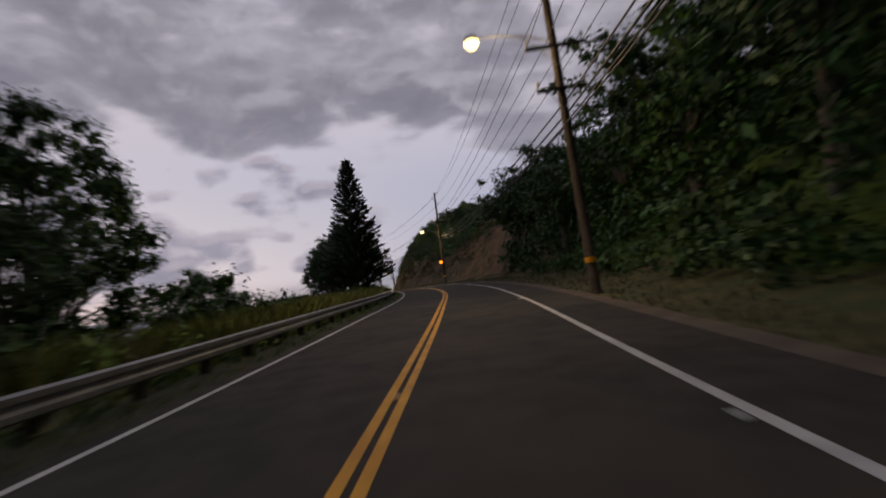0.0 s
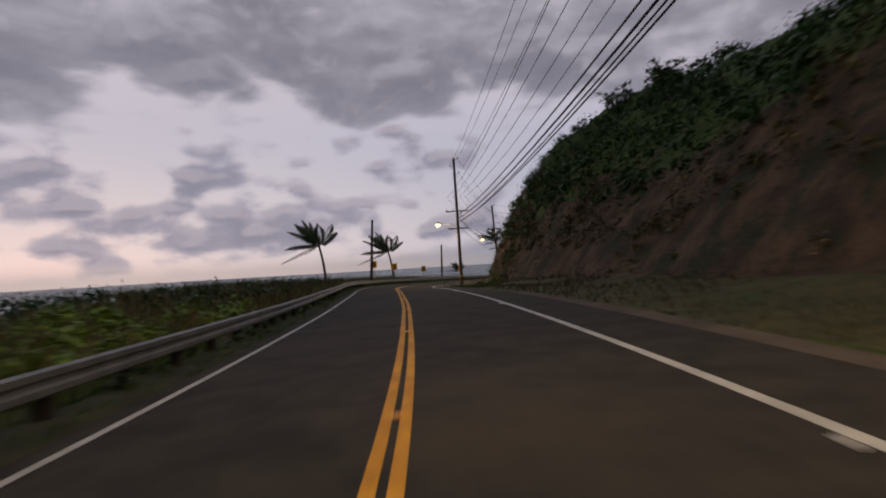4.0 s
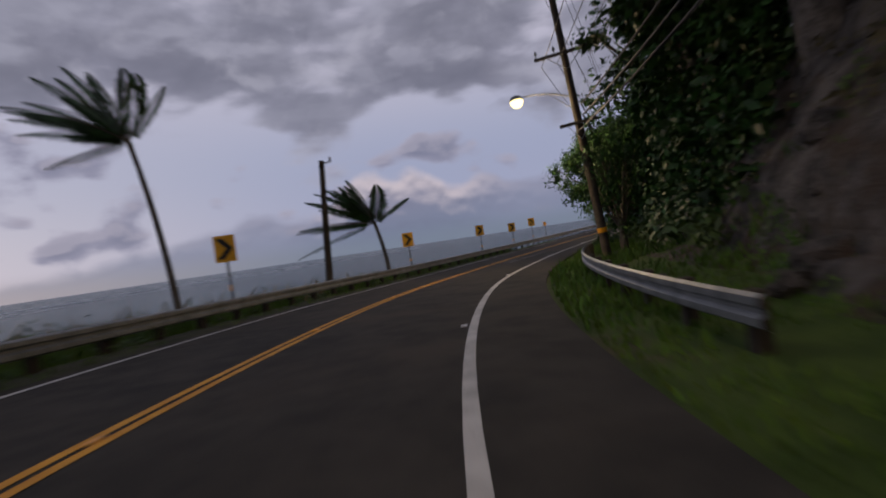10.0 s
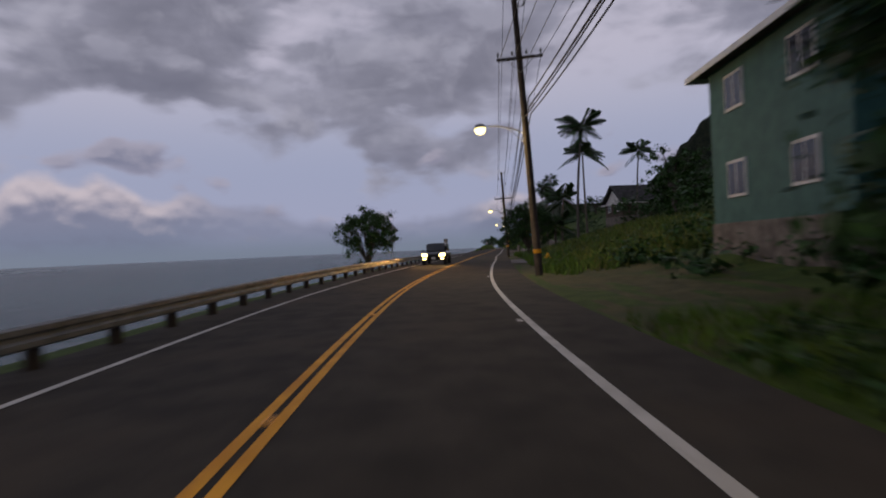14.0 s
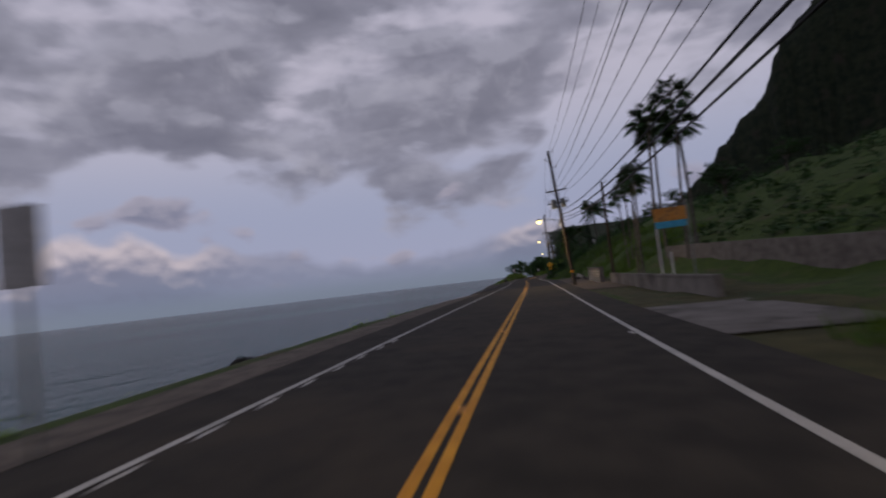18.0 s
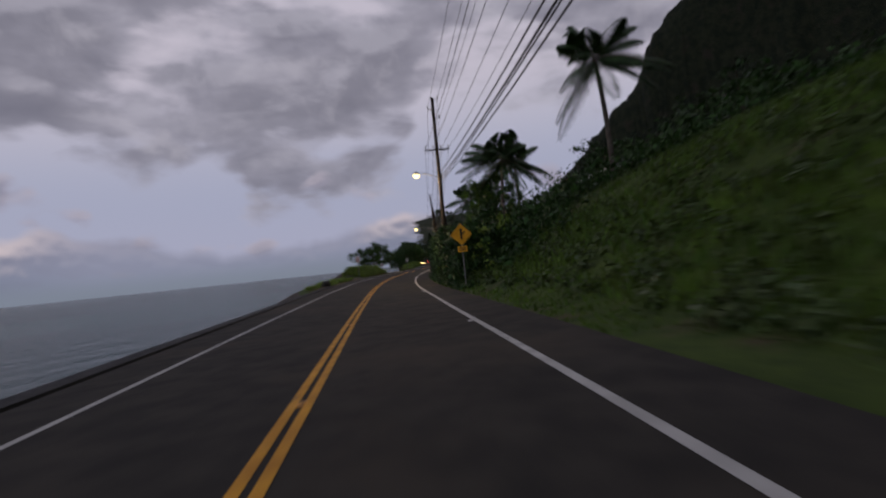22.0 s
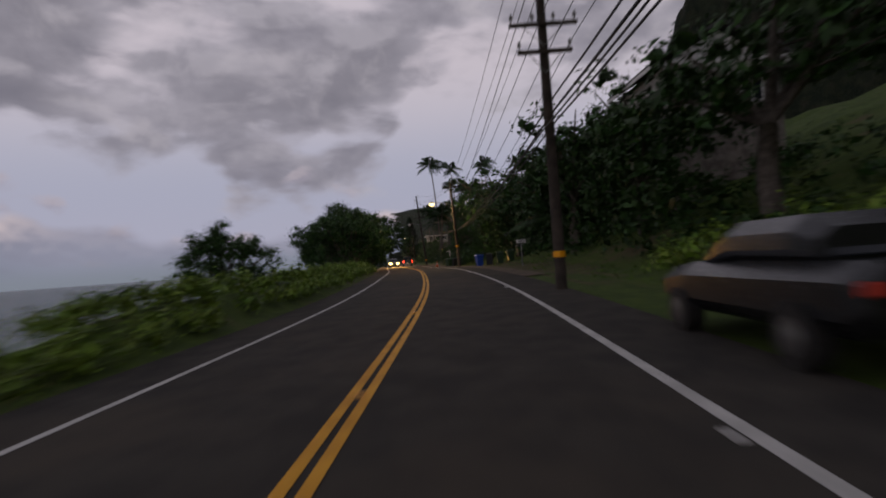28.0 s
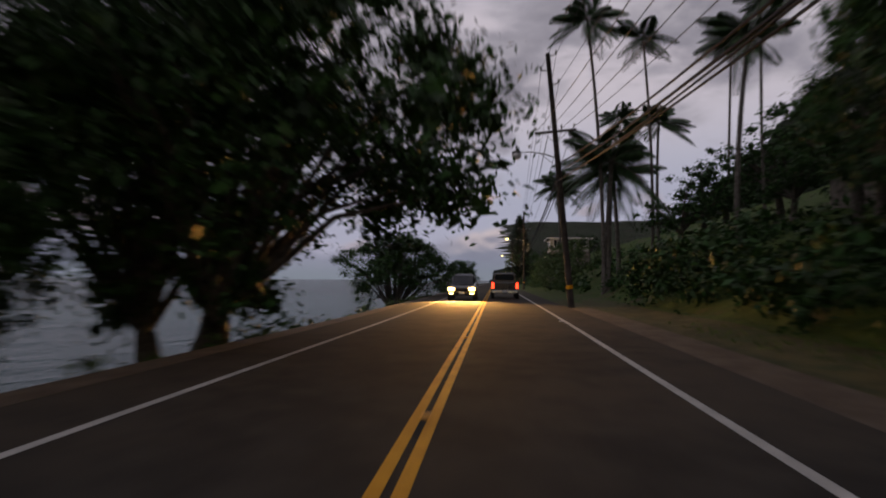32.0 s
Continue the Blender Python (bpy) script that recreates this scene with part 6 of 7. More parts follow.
cover("dune_scrub_light", "lighter scrub on the dune", "undergrowth", 5.0, 12.9, 5.4, 14, 1, 200, 34, 0.20, LEAF_YOUNG, (0.3, 0.6), 0.2, 24)
cover("shore_tufts", "scattered green plants along the shore edge", "undergrowth", 16.4, 21.5, 5.6, 7.6, 1, 26, 40, 0.12, LEAF_YOUNG, (0.2, 0.42), 0.2, 25)
cover("shore_hedge", "bright green naupaka mound beside the lane", "undergrowth", 25.66, 26.75, 4.7, 7.4, 1, 560, 64, 0.14, LEAF_YOUNG, (0.3, 0.55), 0.5, 26, tall=0.2)
cover("shore_bushes", "bright green shore bushes", "undergrowth", 24.55, 25.35, 4.9, 7.0, 1, 120, 60, 0.14, LEAF_YOUNG, (0.3, 0.55), 0.5, 27)
cover("lane_bushes", "green bushes spilling to the seaward lane", "undergrowth", 28.3, 31.25, 4.4, 6.8, 1, 560, 60, 0.15, LEAF_YOUNG, (0.3, 0.6), 0.5, 28, tall=0.2)
cover("bank_bushes", "scattered bushes at the water's edge", "undergrowth", 31.3, 40.0, 4.9, 7.0, 1, 150, 46, 0.17, LEAF_MID, (0.3, 0.65), 0.4, 29)
cover("rail_weeds", "low green weeds round the guard rail posts", "undergrowth", -3.0, 13.0, 3.72, 4.9, 1, 620, 26, 0.14, LEAF_MID, (0.16, 0.36), 0.35, 65, tall=0.12)
cover("shore_mass", "tall dark shrubs filling the slope below the guard rail", "undergrowth", -3.0, 1.05, 6.6, 11, 1, 360, 44, 0.26, LEAF, (0.5, 1.1), 0.4, 66, tall=2.6)
cover("rail_bushes", "bushy shrubs rising behind the guard rail", "undergrowth", 1.75, 2.45, 6.0, 9.5, 1, 90, 46, 0.16, LEAF_MID, (0.4, 0.8), 0.5, 73, tall=0.8)
cover("pine_foot", "dark shrubs under the pine and the shore trees", "undergrowth", 2.6, 4.4, 5.2, 10, 1, 260, 44, 0.24, LEAF, (0.5, 1.0), 0.4, 67, tall=1.0)
cover("bank_brush", "dry olive brush on the earth bank", "undergrowth", 4.2, 8.4, 10.6, 14.8, -1, 520, 34, 0.20, BRUSH, (0.35, 0.8), 0.25, 69)
# grass
blades("verge_grass", "short green grass on the land-side verge", 6.7, 10.8, 4.4, 9.2, -1, 26000, 0.15, BLADE, 31)
blades("dry_verge_grass", "dry tan grass on the land-side verge", -2.0, 7.2, 4.7, 9.4, -1, 18000, 0.16, BRUSH, 32)
blades("bank_grass", "tall grass on the land-side bank", 10.5, 14.6, 4.4, 8.5, -1, 15000, 0.28, BLADE, 33)
blades("slope_grass", "tall green grass on the slope", 15.4, 18.5, 5.4, 17.0, -1, 17000, 0.60, BLADE, 34, width=0.03)
blades("slope_dry_grass", "tall dry grass on the slope", 15.4, 18.4, 7.4, 18.0, -1, 9000, 0.65, YELLOW_BLADE, 35, width=0.03)
blades("hill_grass", "green grass on the slope above the boulders", 22.05, 23.6, 5.8, 18.0, -1, 14000, 0.50, BLADE, 36, width=0.03)
blades("boulder_grass", "green grass on the slope behind the boulders", 20.9, 22.1, 8.6, 20.0, -1, 9000, 0.45, BLADE, 42, width=0.03)
blades("lawn_grass", "lawn grass", 26.9, 33.0, 6.0, 13.0, -1, 14000, 0.14, BLADE, 37)
blades("verge_tufts", "short tufts on the verge before the guard rail", -2.0, 14.0, 3.2, 4.1, 1, 17000, 0.13, BLADE, 43)
blades("rail_grass", "grass under the guard rail", -2.0, 8.0, 3.95, 7.2, 1, 22000, 0.34, BLADE, 38)
blades("rail_grass_bend", "grass growing up behind the guard rail in the bend", 8.0, 13.3, 3.95, 5.6, 1, 15000, 0.42, BLADE, 44)
blades("rail_dry_grass", "dry seed grass behind the guard rail", -1.0, 12.0, 4.6, 13.0, 1, 22000, 0.85, DRY, 39, width=0.026)
blades("rail_tall_grass", "tall yellow-green grass behind the guard rail", 0.4, 3.4, 4.5, 7.6, 1, 16000, 0.95, YELLOW_BLADE, 45, width=0.024)
blades("shore_grass", "thin dry grass at the shore", 24.4, 28.4, 4.1, 6.5, 1, 7000, 0.16, DRY, 40)
blades("hedge_grass", "grass at the foot of the hedge", 22.4, 26.0, 4.4, 6.6, -1, 9000, 0.16, BLADE, 41)


# ---- rocks
def rock_mesh(name, seed, material, sub=2):
    bm = bmesh.new()
    bmesh.ops.create_icosphere(bm, subdivisions=sub, radius=0.5)
    off = Vector((seed * 3.7, seed * 1.9, seed * 0.7))
    for v in bm.verts:
        k = 1 + 0.55 * noise.fractal(v.co * 1.7 + off, 1.0, 2.0, 4) + 0.15 * noise.noise(v.co * 5 + off)
        v.co *= k
        v.co.z *= 0.75
    me = bpy.data.meshes.new(name)
    bm.to_mesh(me)
    bm.free()
    me.materials.append(material)
    return me


ROCKS = {m: [rock_mesh("rock", s, mat) for s in range(4)] for m, mat in (("grey", ROCKY), ("pale", PALE_ROCK), ("black", BLACK_ROCK))}


def rock(kind, k, u, lat, size, label, group="", sink=0.12, name="boulder"):
    ob = new(name, ROCKS[kind][k % 4])
    ob.matrix_basis = spot(u, lat, size * (0.36 - sink), k * 77)
    ob.scale = (size, size * (0.8 + 0.1 * (k % 4)), size * 0.9)
    tagged(ob, label, "rock", group)


rs = random.Random(9)
for k in range(46):
    u = 7.9 + 2.7 * rs.random()
    rock("grey", k, u, -rs.uniform(6.7, 8.0), rs.uniform(0.25, 0.7), "jagged grey-brown rock at the foot of the cliff", "rocks of the cliff")
for k in range(40):
    u = 7.8 + 2.9 * rs.random()
    rock("grey", k, u, -rs.uniform(7.6, 10.0), rs.uniform(0.4, 1.1), "rough rock breaking out of the earth cliff", "rocks of the cliff", 0.45)
for k in range(11):
    rock("pale", k, 21.64 + 0.05 * k + rs.uniform(-0.01, 0.01), -rs.uniform(7.0, 7.7), rs.uniform(0.42, 0.66), "pale rounded boulder edging the dirt shoulder", "boulders in a row")
for k in range(90):
    u = rs.choice((rs.uniform(16.6, 24.4), rs.uniform(27.0, 36.0)))
    edge = float(np.interp(u, (16, 19, 20.5, 21, 24, 25, 27.6, 36), (6.6, 7.4, 6.6, 5.3, 5.3, 9.5, 6.4, 6.2)))
    rock("black", k, u, edge + rs.uniform(-0.2, 1.2), rs.uniform(0.3, 0.9), "dark wet boulder along the sea wall", "shore boulders")
rock("black", 1, 24.55, 5.2, 1.0, "large black boulder on the edge of the road")
rock("black", 2, 23.9, 5.3, 0.8, "black boulder on the edge of the road")
rock("black", 3, 23.3, 5.3, 0.7, "black boulder on the edge of the road")


def driftwood(u, lat, turn, length, r):
    d = thing("driftwood_log", spot(u, lat, r * 0.7, turn), "black weathered driftwood log on the dirt shoulder", "log")
    part("stem", Geo().tube([(-length / 2, 0, 0.05), (-length / 4, 0.12, 0), (0, 0, 0.02), (length / 4, -0.1, 0.06), (length / 2, 0.05, 0.22)], (r * 0.7, r, r * 0.9, r * 0.7, r * 0.3), 9), DRIFT, d, "", True)
    part("branch_stub", Geo().tube([(0.1, 0, 0.05), (0.3, 0.2, 0.35), (0.36, 0.3, 0.6)], (r * 0.4, r * 0.3, r * 0.1), 6), DRIFT, d, "", True)


driftwood(21.55, -6.3, 70, 3.0, 0.17)
driftwood(21.25, -6.9, 95, 3.4, 0.20)


# ---- shoulders, driveways, walls
def patch(name, u0, u1, lats, material, label, category, dz=0.012):
    """A thin surface laid over the land between two stations."""
    us = np.arange(u0, u1 + 1e-6, 0.05)
    lats = np.asarray(lats, float)
    v = on_road(us[:, None], lats[None, :])
    for i, u in enumerate(us):
        for j, l in enumerate(lats):
            v[i, j, 2] = (v[i, j, 2] if abs(l) < 4.2 else ground_z(u, l)) + (0.004 if j == 0 and abs(l) < 4.2 else dz)
    k = len(lats)
    f = [(i * k + j, (i + 1) * k + j, (i + 1) * k + j + 1, i * k + j + 1) for i in range(len(us) - 1) for j in range(k - 1)]
    setting(name, Geo().add(v.reshape(-1, 3), f), material, label, category, True)


def span(a, b, n):
    return np.linspace(a, b, n)


patch("ground_rail_verge", -3.5, 14.3, span(3.16, 4.25, 6), VERGE, "narrow weedy verge under the guard rail", "verge", 0.03)
patch("pavement_dirt_1", 19.9, 22.05, span(-4.25, -7.6, 8), SHOULDER, "packed brown dirt shoulder", "shoulder", 0.05)
patch("pavement_dirt_2", -3.0, 5.4, span(-4.25, -4.75, 4), SHOULDER, "packed dirt shoulder below the bank", "shoulder", 0.045)
patch("pavement_dirt_3", 29.3, 33.5, span(-4.25, -5.3, 5), SHOULDER, "dirt shoulder before the gardens", "shoulder", 0.045)
patch("pavement_sand_1", 16.6, 20.6, span(4.2, 5.5, 5), SAND, "sandy coral shoulder at the shore", "shoulder", 0.045)
patch("pavement_sand_2", 24.5, 25.65, span(4.1, 5.6, 5), SAND, "sandy path at the shore", "shoulder", 0.04)
patch("pavement_sand_4", 26.95, 28.15, span(4.1, 5.3, 5), SAND, "sandy path at the shore", "shoulder", 0.04)
patch("pavement_sand_3", 30.8, 36.0, span(4.1, 5.4, 5), SHOULDER, "dirt edge at the shore", "shoulder", 0.04)
patch("pavement_drive_1", 16.35, 16.85, span(-4.25, -16, 14), DRIVE, "pale concrete driveway", "driveway", 0.06)
patch("pavement_drive_2", 18.55, 18.95, span(-4.25, -7.6, 5), DRIVE, "pale concrete driveway apron", "driveway", 0.05)
patch("pavement_drive_3", 26.3, 26.55, span(-4.25, -13, 10), SHOULDER, "brown dirt driveway", "driveway", 0.06)
patch("pavement_dirt_4", 25.95, 26.55, span(-3.1, -5.4, 6), SHOULDER, "worn dirt apron before the garden drive", "shoulder", 0.05)
patch("pavement_side_road", 26.98, 27.5, span(-4.25, -12, 12), ASPHALT, "dark asphalt side road climbing inland", "road", 0.055)


def ribbon_wall(name, u0, u1, lat, h, thick, material, label, cap=None, pieces=None):
    w = thing(name, pose(0, 0, 0), label, "wall")
    us = np.linspace(u0, u1, max(3, int((u1 - u0) * 20)))
    rows = [(thick / 2, -0.4), (thick / 2, h), (-thick / 2, h), (-thick / 2, -0.4)]
    v = np.stack([on_road(us, lat + d) for d, _ in rows], 1)
    for i, u in enumerate(us):
        g = ground_z(u, lat)
        for j, (_, z) in enumerate(rows):
            v[i, j, 2] = g + z
    n = len(us)
    f = [(i * 4 + j, (i + 1) * 4 + j, (i + 1) * 4 + j + 1, i * 4 + j + 1) for i in range(n - 1) for j in range(3)] + [(0, 1, 2, 3), tuple((n - 1) * 4 + j for j in (3, 2, 1, 0))]
    part("body", Geo().add(v.reshape(-1, 3), f), material, w)
    if cap:
        rows = [(thick / 2 + 0.05, h), (thick / 2 + 0.05, h + 0.08), (-thick / 2 - 0.05, h + 0.08), (-thick / 2 - 0.05, h)]
        v = np.stack([on_road(us, lat + d) for d, _ in rows], 1)
        for i, u in enumerate(us):
            g = ground_z(u, lat)
            for j, (_, z) in enumerate(rows):
                v[i, j, 2] = g + z
        f = [(i * 4 + j, (i + 1) * 4 + j, (i + 1) * 4 + (j + 1) % 4, i * 4 + (j + 1) % 4) for i in range(n - 1) for j in range(4)] + [(0, 1, 2, 3), tuple((n - 1) * 4 + j for j in (3, 2, 1, 0))]
        part("coping", Geo().add(v.reshape(-1, 3), f), cap, w, "smooth coping")
    if pieces:
        # field stones proud of the face
        rng = random.Random(int(u0 * 10))
        stones = [Geo().box((0, 0, 0), (0.34, 0.07, 0.22), 0.05), Geo().box((0, 0, 0), (0.26, 0.07, 0.25), 0.05), Geo().box((0, 0, 0), (0.42, 0.07, 0.18), 0.05)]
        meshes = [s.mesh("stone", PALE_ROCK) for s in stones]
        length = float(np.linalg.norm(on_road(u1, lat)[:2] - on_road(u0, lat)[:2]))
        for r in range(int(h / 0.24)):
            x = 0.0
            while x < length:
                u = u0 + (u1 - u0) * x / length
                p = on_road(u, lat + thick / 2 + 0.01)
                ob = new("stone", meshes[rng.randrange(3)])
                ob.matrix_basis = pose(p[0], p[1], ground_z(u, lat) + 0.14 + r * 0.24 + rng.uniform(-0.02, 0.02), 0, rng.uniform(-6, 6), heading(u) + 90)
                ob.parent = w
                x += rng.uniform(0.36, 0.46)


ribbon_wall("terrace_wall", 19.05, 20.4, -7.4, 0.75, 0.25, DRIVE, "long low grey concrete wall along the verge", DRIVE)
ribbon_wall("upper_wall", 18.9, 20.6, -13.2, 1.0, 0.3, BLOCK, "grey retaining wall of the upper terrace", None)
ribbon_wall("stone_wall", 20.52, 20.98, -6.9, 1.35, 0.4, BLOCK, "lava rock garden wall by the pole", DRIVE, True)
ribbon_wall("garden_wall", 25.95, 26.22, -6.4, 1.0, 0.25, PLASTER, "short pale garden wall beside the drive", DRIVE)
ribbon_wall("lawn_kerb", 27.75, 28.6, -8.0, 0.14, 0.15, KERB_RED, "red painted kerb at the foot of the lawn")
ribbon_wall("sea_wall", 20.6, 24.5, 4.55, 0.10, 0.5, BLACK_ROCK, "low dark stone kerb on top of the sea wall")


# ---- street furniture
def hydrant(u, lat):
    h = thing("fire_hydrant", spot(u, lat), "yellow fire hydrant on the grass verge", "hydrant")
    part("barrel", Geo().lathe([(0.17, 0), (0.17, 0.05), (0.11, 0.07), (0.11, 0.5), (0.14, 0.52), (0.14, 0.56), (0.12, 0.6), (0.07, 0.68), (0.03, 0.74)], 14), HYDRANT, h, "", True)
    for a, b in (((-0.22, 0, 0.42), (0.22, 0, 0.42)), ((0, -0.2, 0.36), (0, 0, 0.36))):
        part("outlet", Geo().cyl(a, b, 0.06, 10), HYDRANT, h)


hydrant(16.15, -6.6)


def wheelie_bin(u, lat, turn, body, label, s=1.0):
    b = thing("wheelie_bin", spot(u, lat, 0, turn), label, "bin", "bins by the road")
    lo, hi = (0.24, 0.26), (0.30, 0.36)
    v = [(x * lo[0], y * lo[1], 0.06) for x, y in ((-1, -1), (1, -1), (1, 1), (-1, 1))] + [(x * hi[0], y * hi[1], 0.98) for x, y in ((-1, -1), (1, -1), (1, 1), (-1, 1))]
    part("body", Geo().add(np.array(v) * s, [(3, 2, 1, 0), (4, 5, 6, 7), (0, 1, 5, 4), (1, 2, 6, 5), (2, 3, 7, 6), (3, 0, 4, 7)]).box((0, 0, 0.96 * s), (0.66 * s, 0.78 * s, 0.06 * s), 0.02), body, b)
    part("lid", Geo().add(np.array([(-0.34, -0.42, 0.99), (0.34, -0.42, 0.99), (0.34, 0.38, 1.0), (-0.34, 0.38, 1.0), (-0.26, -0.30, 1.07), (0.26, -0.30, 1.07), (0.26, 0.30, 1.08), (-0.26, 0.30, 1.08)]) * s, [(3, 2, 1, 0), (4, 5, 6, 7), (0, 1, 5, 4), (1, 2, 6, 5), (2, 3, 7, 6), (3, 0, 4, 7)]), body, b)
    part("handle", Geo().cyl((-0.26 * s, 0.42 * s, 0.98 * s), (0.26 * s, 0.42 * s, 0.98 * s), 0.018, 6), body, b)
    for x in (-0.26, 0.26):
        part("wheel", Geo().cyl(((x - 0.03) * s, 0.26 * s, 0.12 * s), ((x + 0.03) * s, 0.26 * s, 0.12 * s), 0.12 * s, 12), RUBBER, b)


wheelie_bin(26.13, -4.0, 5, GREY_PLASTIC, "dark grey wheeled bin at the road edge")
wheelie_bin(26.05, -5.3, -10, GREEN_PLASTIC, "green wheeled bin by the garden wall")
wheelie_bin(30.64, -5.4, 8, BLUE_PLASTIC, "blue recycling bin by the road")
for k, (u, lat) in enumerate(((30.60, -6.2), (30.56, -7.0), (30.52, -7.8), (30.5, -8.6), (30.46, -9.4), (31.78, -5.0), (31.82, -5.7), (31.86, -6.4), (31.9, -7.1))):
    wheelie_bin(u, lat, 7 * k - 12, GREEN_PLASTIC if k % 3 else GREY_PLASTIC, "dark green wheeled bin in a row by the road")


def traffic_cone(u, lat):
    c = thing("traffic_cone", spot(u, lat), "orange traffic cone with white collar at the road edge", "cone")
    part("base", Geo().box((0, 0, 0.02), (0.36, 0.36, 0.04), 0.012), RUBBER, c)
    part("body", Geo().lathe([(0.13, 0.03), (0.10, 0.22), (0.035, 0.70), (0.02, 0.71)], 16), CONE_ORANGE, c, "", True)
    part("collar", Geo().lathe([(0.086, 0.36), (0.062, 0.52)], 16), SIGN_WHITE, c, "white reflective collar", True)


traffic_cone(31.92, -3.7)


# ---- houses on the slope
def house(name, u, lat, w, d, h, roof_h, wall, label, turn=0.0, windows=2, lit=0, dz=0.0, hip=False, storeys=1):
    m = spot(u, lat, dz, turn)
    o = thing(name, m, label, "house")
    part("foundation", Geo().box((0, 0, -2.4), (w + 0.1, d + 0.1, 5.0), 0.02), BLOCK, o)
    part("wall", Geo().box((0, 0, h / 2), (w, d, h), 0.02), wall, o)
    ov = 0.55
    x, y = w / 2 + ov, d / 2 + ov
    z0, z1 = h - 0.05, h + roof_h
    if hip:
        v = [(-x, -y, z0), (x, -y, z0), (x, y, z0), (-x, y, z0), (-x * 0.35, 0, z1), (x * 0.35, 0, z1)]
        f = [(0, 1, 5, 4), (1, 2, 5), (2, 3, 4, 5), (3, 0, 4), (3, 2, 1, 0)]
    else:
        # two sloping slabs that meet at the ridge, with open gable ends
        t = 0.16
        v = [(a, b, c + e) for b in (-y, y) for e in (0.0, t) for a, c in ((-x, z0), (0, z1), (x, z0))]
        f = [(3, 4, 10, 9), (4, 5, 11, 10), (1, 0, 6, 7), (2, 1, 7, 8), (0, 1, 4, 3), (1, 2, 5, 4), (7, 6, 9, 10), (8, 7, 10, 11), (0, 3, 9, 6), (5, 2, 8, 11)]
        gable = [(-w / 2, h - 0.02), (w / 2, h - 0.02), (0, h + roof_h * 0.86)]
        part("gable", Geo().plate(gable, d - 0.1), TRIM, o, "white gable end")
    part("roof", Geo().add(v, f), SHINGLE, o, "grey shingled roof")
    part("fascia", Geo().box((0, -y, z0 - 0.06), (2 * x, 0.05, 0.2), 0.01).box((0, y, z0 - 0.06), (2 * x, 0.05, 0.2), 0.01).box((-x, 0, z0 - 0.06), (0.05, 2 * y, 0.2), 0.01).box((x, 0, z0 - 0.06), (0.05, 2 * y, 0.2), 0.01), TRIM, o)
    k = 0
    for s in range(storeys):
        zc = 1.45 + s * 2.7
        for face in ("front", "side"):
            span_w = w if face == "front" else d
            for i in range(windows):
                p = -span_w / 2 + span_w * (i + 0.5) / windows
                c = (p, -d / 2 - 0.02, zc) if face == "front" else (-w / 2 - 0.02, p, zc)
                turn_w = Matrix.Rotation(0 if face == "front" else math.pi / 2, 4, "Z")
                win = part("window", Geo().box(c, (1.15, 0.06, 1.15), 0.01, turn_w), TRIM, o, "white window frame")
                off = Vector((0, -0.035, 0)) if face == "front" else Vector((-0.035, 0, 0))
                for q in (-0.27, 0.27):
                    sh = Vector((q, 0, 0)) if face == "front" else Vector((0, q, 0))
                    part("pane", Geo().box(tuple(Vector(c) + off + sh), (0.46, 0.012, 0.96), 0.0, turn_w), WINDOW_GLOW if k < lit else GLASS, win, "lit window pane" if k < lit else "")
                k += 1
    return o


house("teal_house", 14.95, -14.0, 7.0, 7.0, 5.2, 1.8, TEAL_BOARD, "teal boarded two-storey house with white window frames", 0, 2, 0, 0.3, True, 2)
house("gabled_house", 18.95, -25.0, 6.0, 7.0, 2.2, 2.8, BROWN_BOARD, "dark house with a steep roof and white gable", -75, 2, 0, 0.9)
house("slope_house", 24.5, -25.0, 9.0, 8.0, 2.3, 1.1, BROWN_BOARD, "dark low house on the slope with a warm lit window", 0, 3, 1, -1.3, True)
house("white_house", 30.3, -19.0, 8.0, 7.0, 4.6, 1.3, PLASTER, "white two-storey house above the trees", 0, 3, 0, 0.6, True, 2)
house("hill_house", 29.6, -15.5, 6.0, 6.0, 3.0, 1.8, PLASTER, "pale house on the hill behind the trees", 0, 2, 0, 3.0)
house("brown_house", 33.5, -22.0, 7.0, 7.0, 3.0, 1.8, BROWN_BOARD, "brown gabled house among palms", 0, 2, 0, 0.6)
house("far_house", 37.0, -12.5, 6.0, 6.0, 2.3, 0.4, PLASTER, "pale flat-roofed house far along the road", 0, 3, 0, 3.4, True)
house("dark_house", 28.6, -46.0, 9.0, 8.0, 4.8, 1.8, BROWN_BOARD, "dark two-storey house in the trees", 0, 3, 0, 0.4, True, 2)


# ---- vehicles
def wheel(parent, x, y, r):
    w = part("wheel", Geo().cyl((x - 0.12, y, r), (x + 0.12, y, r), r, 18), RUBBER, parent)
    part("rim", Geo().cyl((x - 0.13, y, r), (x + 0.13, y, r), r * 0.6, 12), CHROME, w)


def hull(sections):
    """A body skinned through cross sections (y, half width, bottom, top)."""
    g, v = Geo(), []
    for y, w, b, t in sections:
        c = min(0.17, (t - b) * 0.33)
        v += [(-w, y, b + c), (-w, y, t - c), (-w + c * 1.3, y, t), (w - c * 1.3, y, t), (w, y, t - c), (w, y, b + c), (w - c, y, b), (-w + c, y, b)]
    n = len(sections)
    f = [(i * 8 + j, (i + 1) * 8 + j, (i + 1) * 8 + (j + 1) % 8, i * 8 + (j + 1) % 8) for i in range(n - 1) for j in range(8)]
    f += [tuple(range(8)), tuple((n - 1) * 8 + j for j in range(7, -1, -1))]
    return g.add(v, [q[::-1] for q in f])


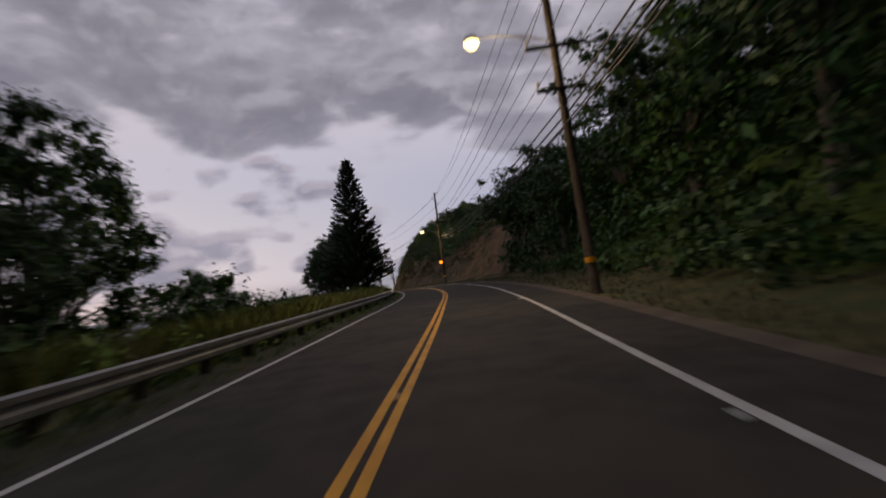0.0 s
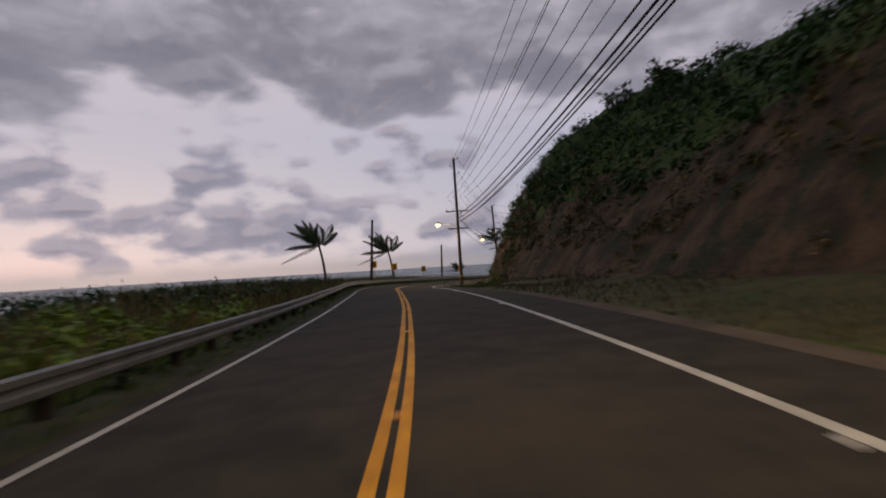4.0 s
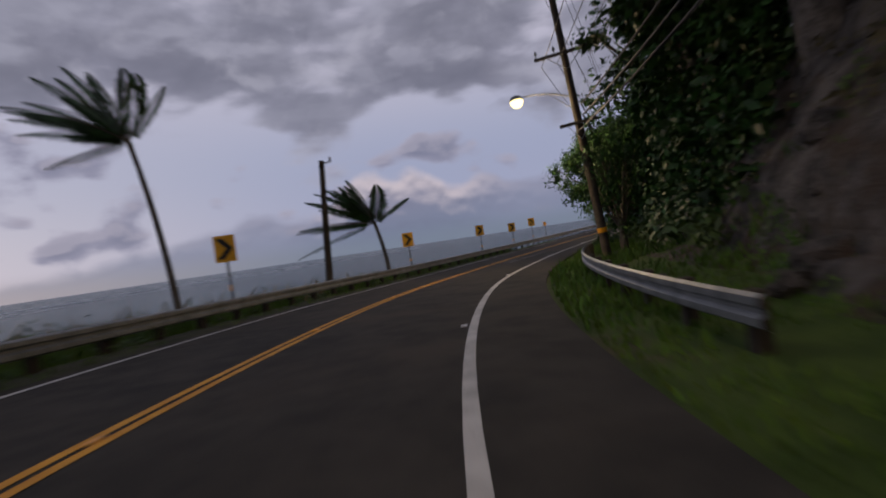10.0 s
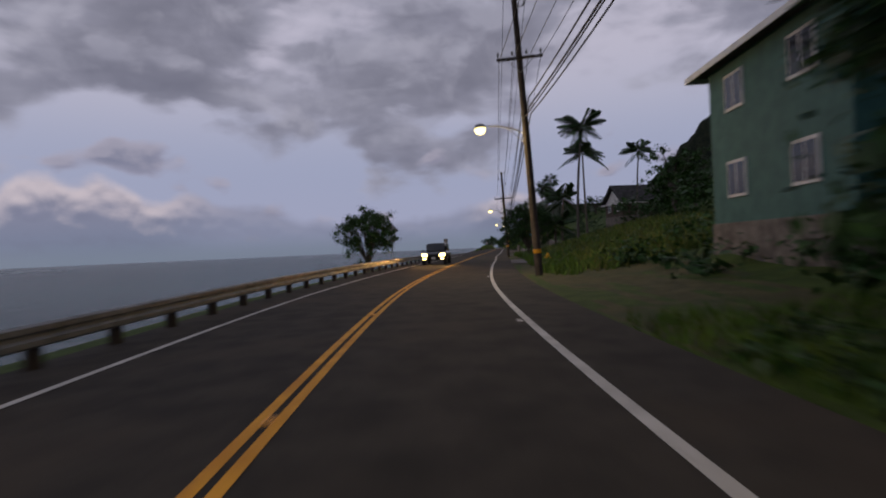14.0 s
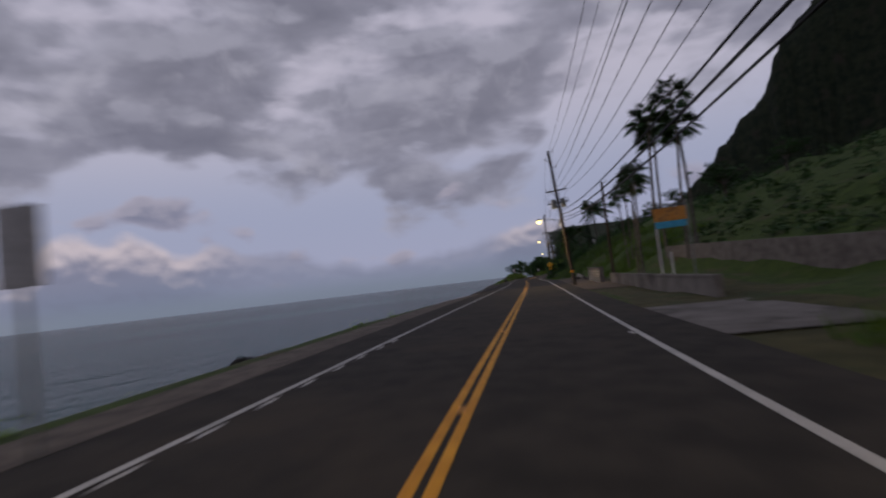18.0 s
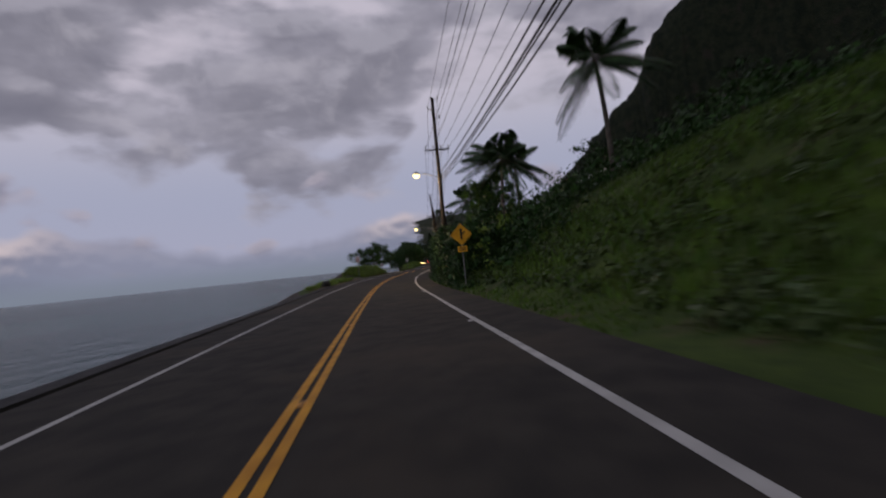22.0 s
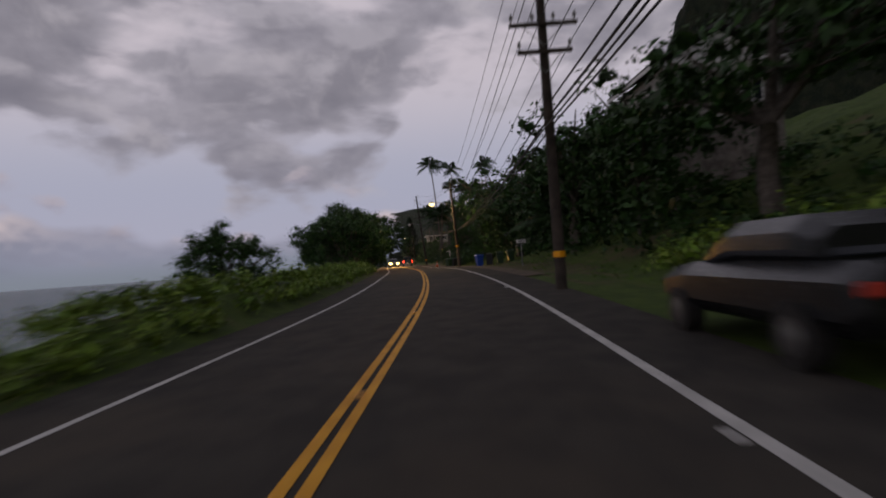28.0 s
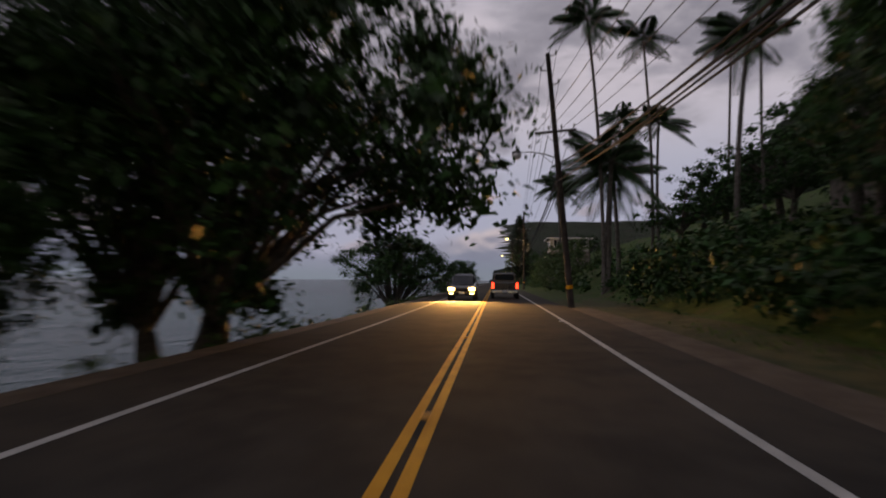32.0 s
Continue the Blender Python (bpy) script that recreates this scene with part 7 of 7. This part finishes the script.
def pickup(u, lat, label):
    c = thing("pickup_truck", spot(u, lat), label, "truck")
    part("body", hull([(-2.7, 0.92, 0.55, 1.15), (-2.6, 0.98, 0.45, 1.2), (1.2, 1.0, 0.42, 1.2), (2.4, 0.97, 0.45, 1.15), (2.75, 0.88, 0.5, 0.98)]), CAR_BLACK, c)
    part("cab", hull([(-0.75, 0.82, 1.15, 1.82), (-0.55, 0.86, 1.15, 1.9), (0.6, 0.84, 1.15, 1.9), (1.25, 0.80, 1.15, 1.3)]), CAR_BLACK, c)
    part("rear_window", Geo().box((0, -0.76, 1.56), (1.36, 0.03, 0.42), 0.01), GLASS, c)
    part("windscreen", Geo().box((0, 0.95, 1.58), (1.45, 0.03, 0.55), 0.01, Matrix.Rotation(radians(48), 4, "X")), GLASS, c)
    part("tailgate", Geo().box((0, -2.71, 0.90), (1.50, 0.04, 0.46), 0.015), CAR_BLACK, c)
    part("bumper", Geo().box((0, -2.78, 0.52), (1.9, 0.16, 0.20), 0.03), CHROME, c, "chrome step bumper")
    part("number_plate", Geo().box((0, -2.87, 0.56), (0.31, 0.012, 0.16), 0.004), SIGN_WHITE, c, "blank white number plate")
    for x in (-0.86, 0.86):
        part("tail_light", Geo().box((x, -2.70, 0.95), (0.16, 0.06, 0.42), 0.02), TAIL_GLOW, c, "glowing red tail light")
        part("headlight", Geo().box((x * 0.85, 2.74, 0.86), (0.36, 0.06, 0.18), 0.02), SIGN_WHITE, c)
        part("mirror", Geo().box((x * 1.22, 0.75, 1.28), (0.18, 0.10, 0.20), 0.03), CAR_BLACK, c)
    for x in (-0.88, 0.88):
        for y in (-1.75, 1.75):
            wheel(c, x, y, 0.38)


def oncoming(u, lat, label, paint, tall=1.75, power=4500.0):
    """A car seen from the front: it faces against the drive."""
    c = thing("car", spot(u, lat, 0, 180), label, "car")
    part("body", hull([(-2.3, 0.78, 0.5, 0.95), (-2.1, 0.90, 0.36, 1.02), (-0.2, 0.93, 0.32, 1.04), (0.9, 0.93, 0.32, 1.02), (1.6, 0.90, 0.34, 0.95), (2.05, 0.85, 0.36, 0.86), (2.26, 0.76, 0.40, 0.77)]), paint, c, "", True)
    part("cabin", hull([(-1.9, 0.74, 1.0, tall - 0.15), (-1.5, 0.76, 0.98, tall - 0.03), (-0.8, 0.76, 0.98, tall), (0.0, 0.75, 0.98, tall - 0.04), (0.95, 0.72, 0.96, 1.08)]), paint, c, "", True)
    part("windscreen", Geo().box((0, 0.57, 1.36), (1.36, 0.03, 0.80), 0.01, Matrix.Rotation(radians(52), 4, "X")), GLASS, c)
    for x in (-0.80, 0.80):
        part("side_window", Geo().box((x, -0.65, 1.36), (0.03, 1.5, 0.36), 0.01), GLASS, c)
    part("grille", Geo().box((0, 2.27, 0.68), (0.9, 0.06, 0.20), 0.02), RUBBER, c)
    part("number_plate", Geo().box((0, 2.31, 0.50), (0.31, 0.012, 0.16), 0.004), SIGN_WHITE, c, "blank white number plate")
    for x in (-0.66, 0.66):
        data = bpy.data.lights.new("headlight_beam", "SPOT")
        data.energy, data.color, data.shadow_soft_size = power, (1.0, 0.50, 0.14), 0.08
        data.spot_size, data.spot_blend = radians(110), 1.0
        beam = new("headlight_beam", data)
        beam.matrix_basis = spot(u, lat, 0, 180) @ pose(x, 2.36, 0.74, 84)
        part("headlight", Geo().box((x, 2.22, 0.74), (0.40, 0.14, 0.21), 0.03), HEAD_GLOW, c, "glowing headlight")
        part("fog_light", Geo().box((x, 2.24, 0.46), (0.24, 0.10, 0.09), 0.02), HEAD_GLOW, c, "glowing fog light")
        part("mirror", Geo().box((x * 1.5, 0.75, 1.08), (0.18, 0.10, 0.14), 0.03), paint, c)
        for y in (-1.45, 1.4):
            wheel(c, x * 1.24, y, 0.33)


pickup(34.3, -1.35, "black pickup truck with glowing tail lights in the lane ahead")
oncoming(34.05, 1.5, "oncoming car with dazzling headlights", CAR_GREY)
oncoming(16.48, 1.55, "oncoming dark car with four headlights on", CAR_BLACK, 1.66, 300.0)


def parked(u, lat):
    c = thing("parked_car", spot(u, lat, 0, 0), "black parked car on the shoulder", "car")
    part("body", hull([(-2.2, 0.80, 0.45, 0.95), (-2.0, 0.88, 0.34, 1.0), (1.2, 0.9, 0.34, 0.98), (2.0, 0.86, 0.36, 0.9), (2.2, 0.78, 0.42, 0.78)]), CAR_BLACK, c)
    part("cabin", hull([(-1.5, 0.70, 0.95, 1.30), (-1.1, 0.74, 0.95, 1.44), (0.2, 0.73, 0.95, 1.44), (0.95, 0.70, 0.95, 1.05)]), CAR_BLACK, c)
    part("rear_window", Geo().box((0, -1.42, 1.18), (1.2, 0.03, 0.40), 0.01, Matrix.Rotation(radians(-40), 4, "X")), GLASS, c)
    for x in (-0.7, 0.7):
        part("tail_light", Geo().box((x, -2.18, 0.78), (0.28, 0.05, 0.14), 0.02), SIGN_RED, c)
        for y in (-1.35, 1.35):
            wheel(c, x * 1.15, y, 0.32)


parked(28.35, -5.0)
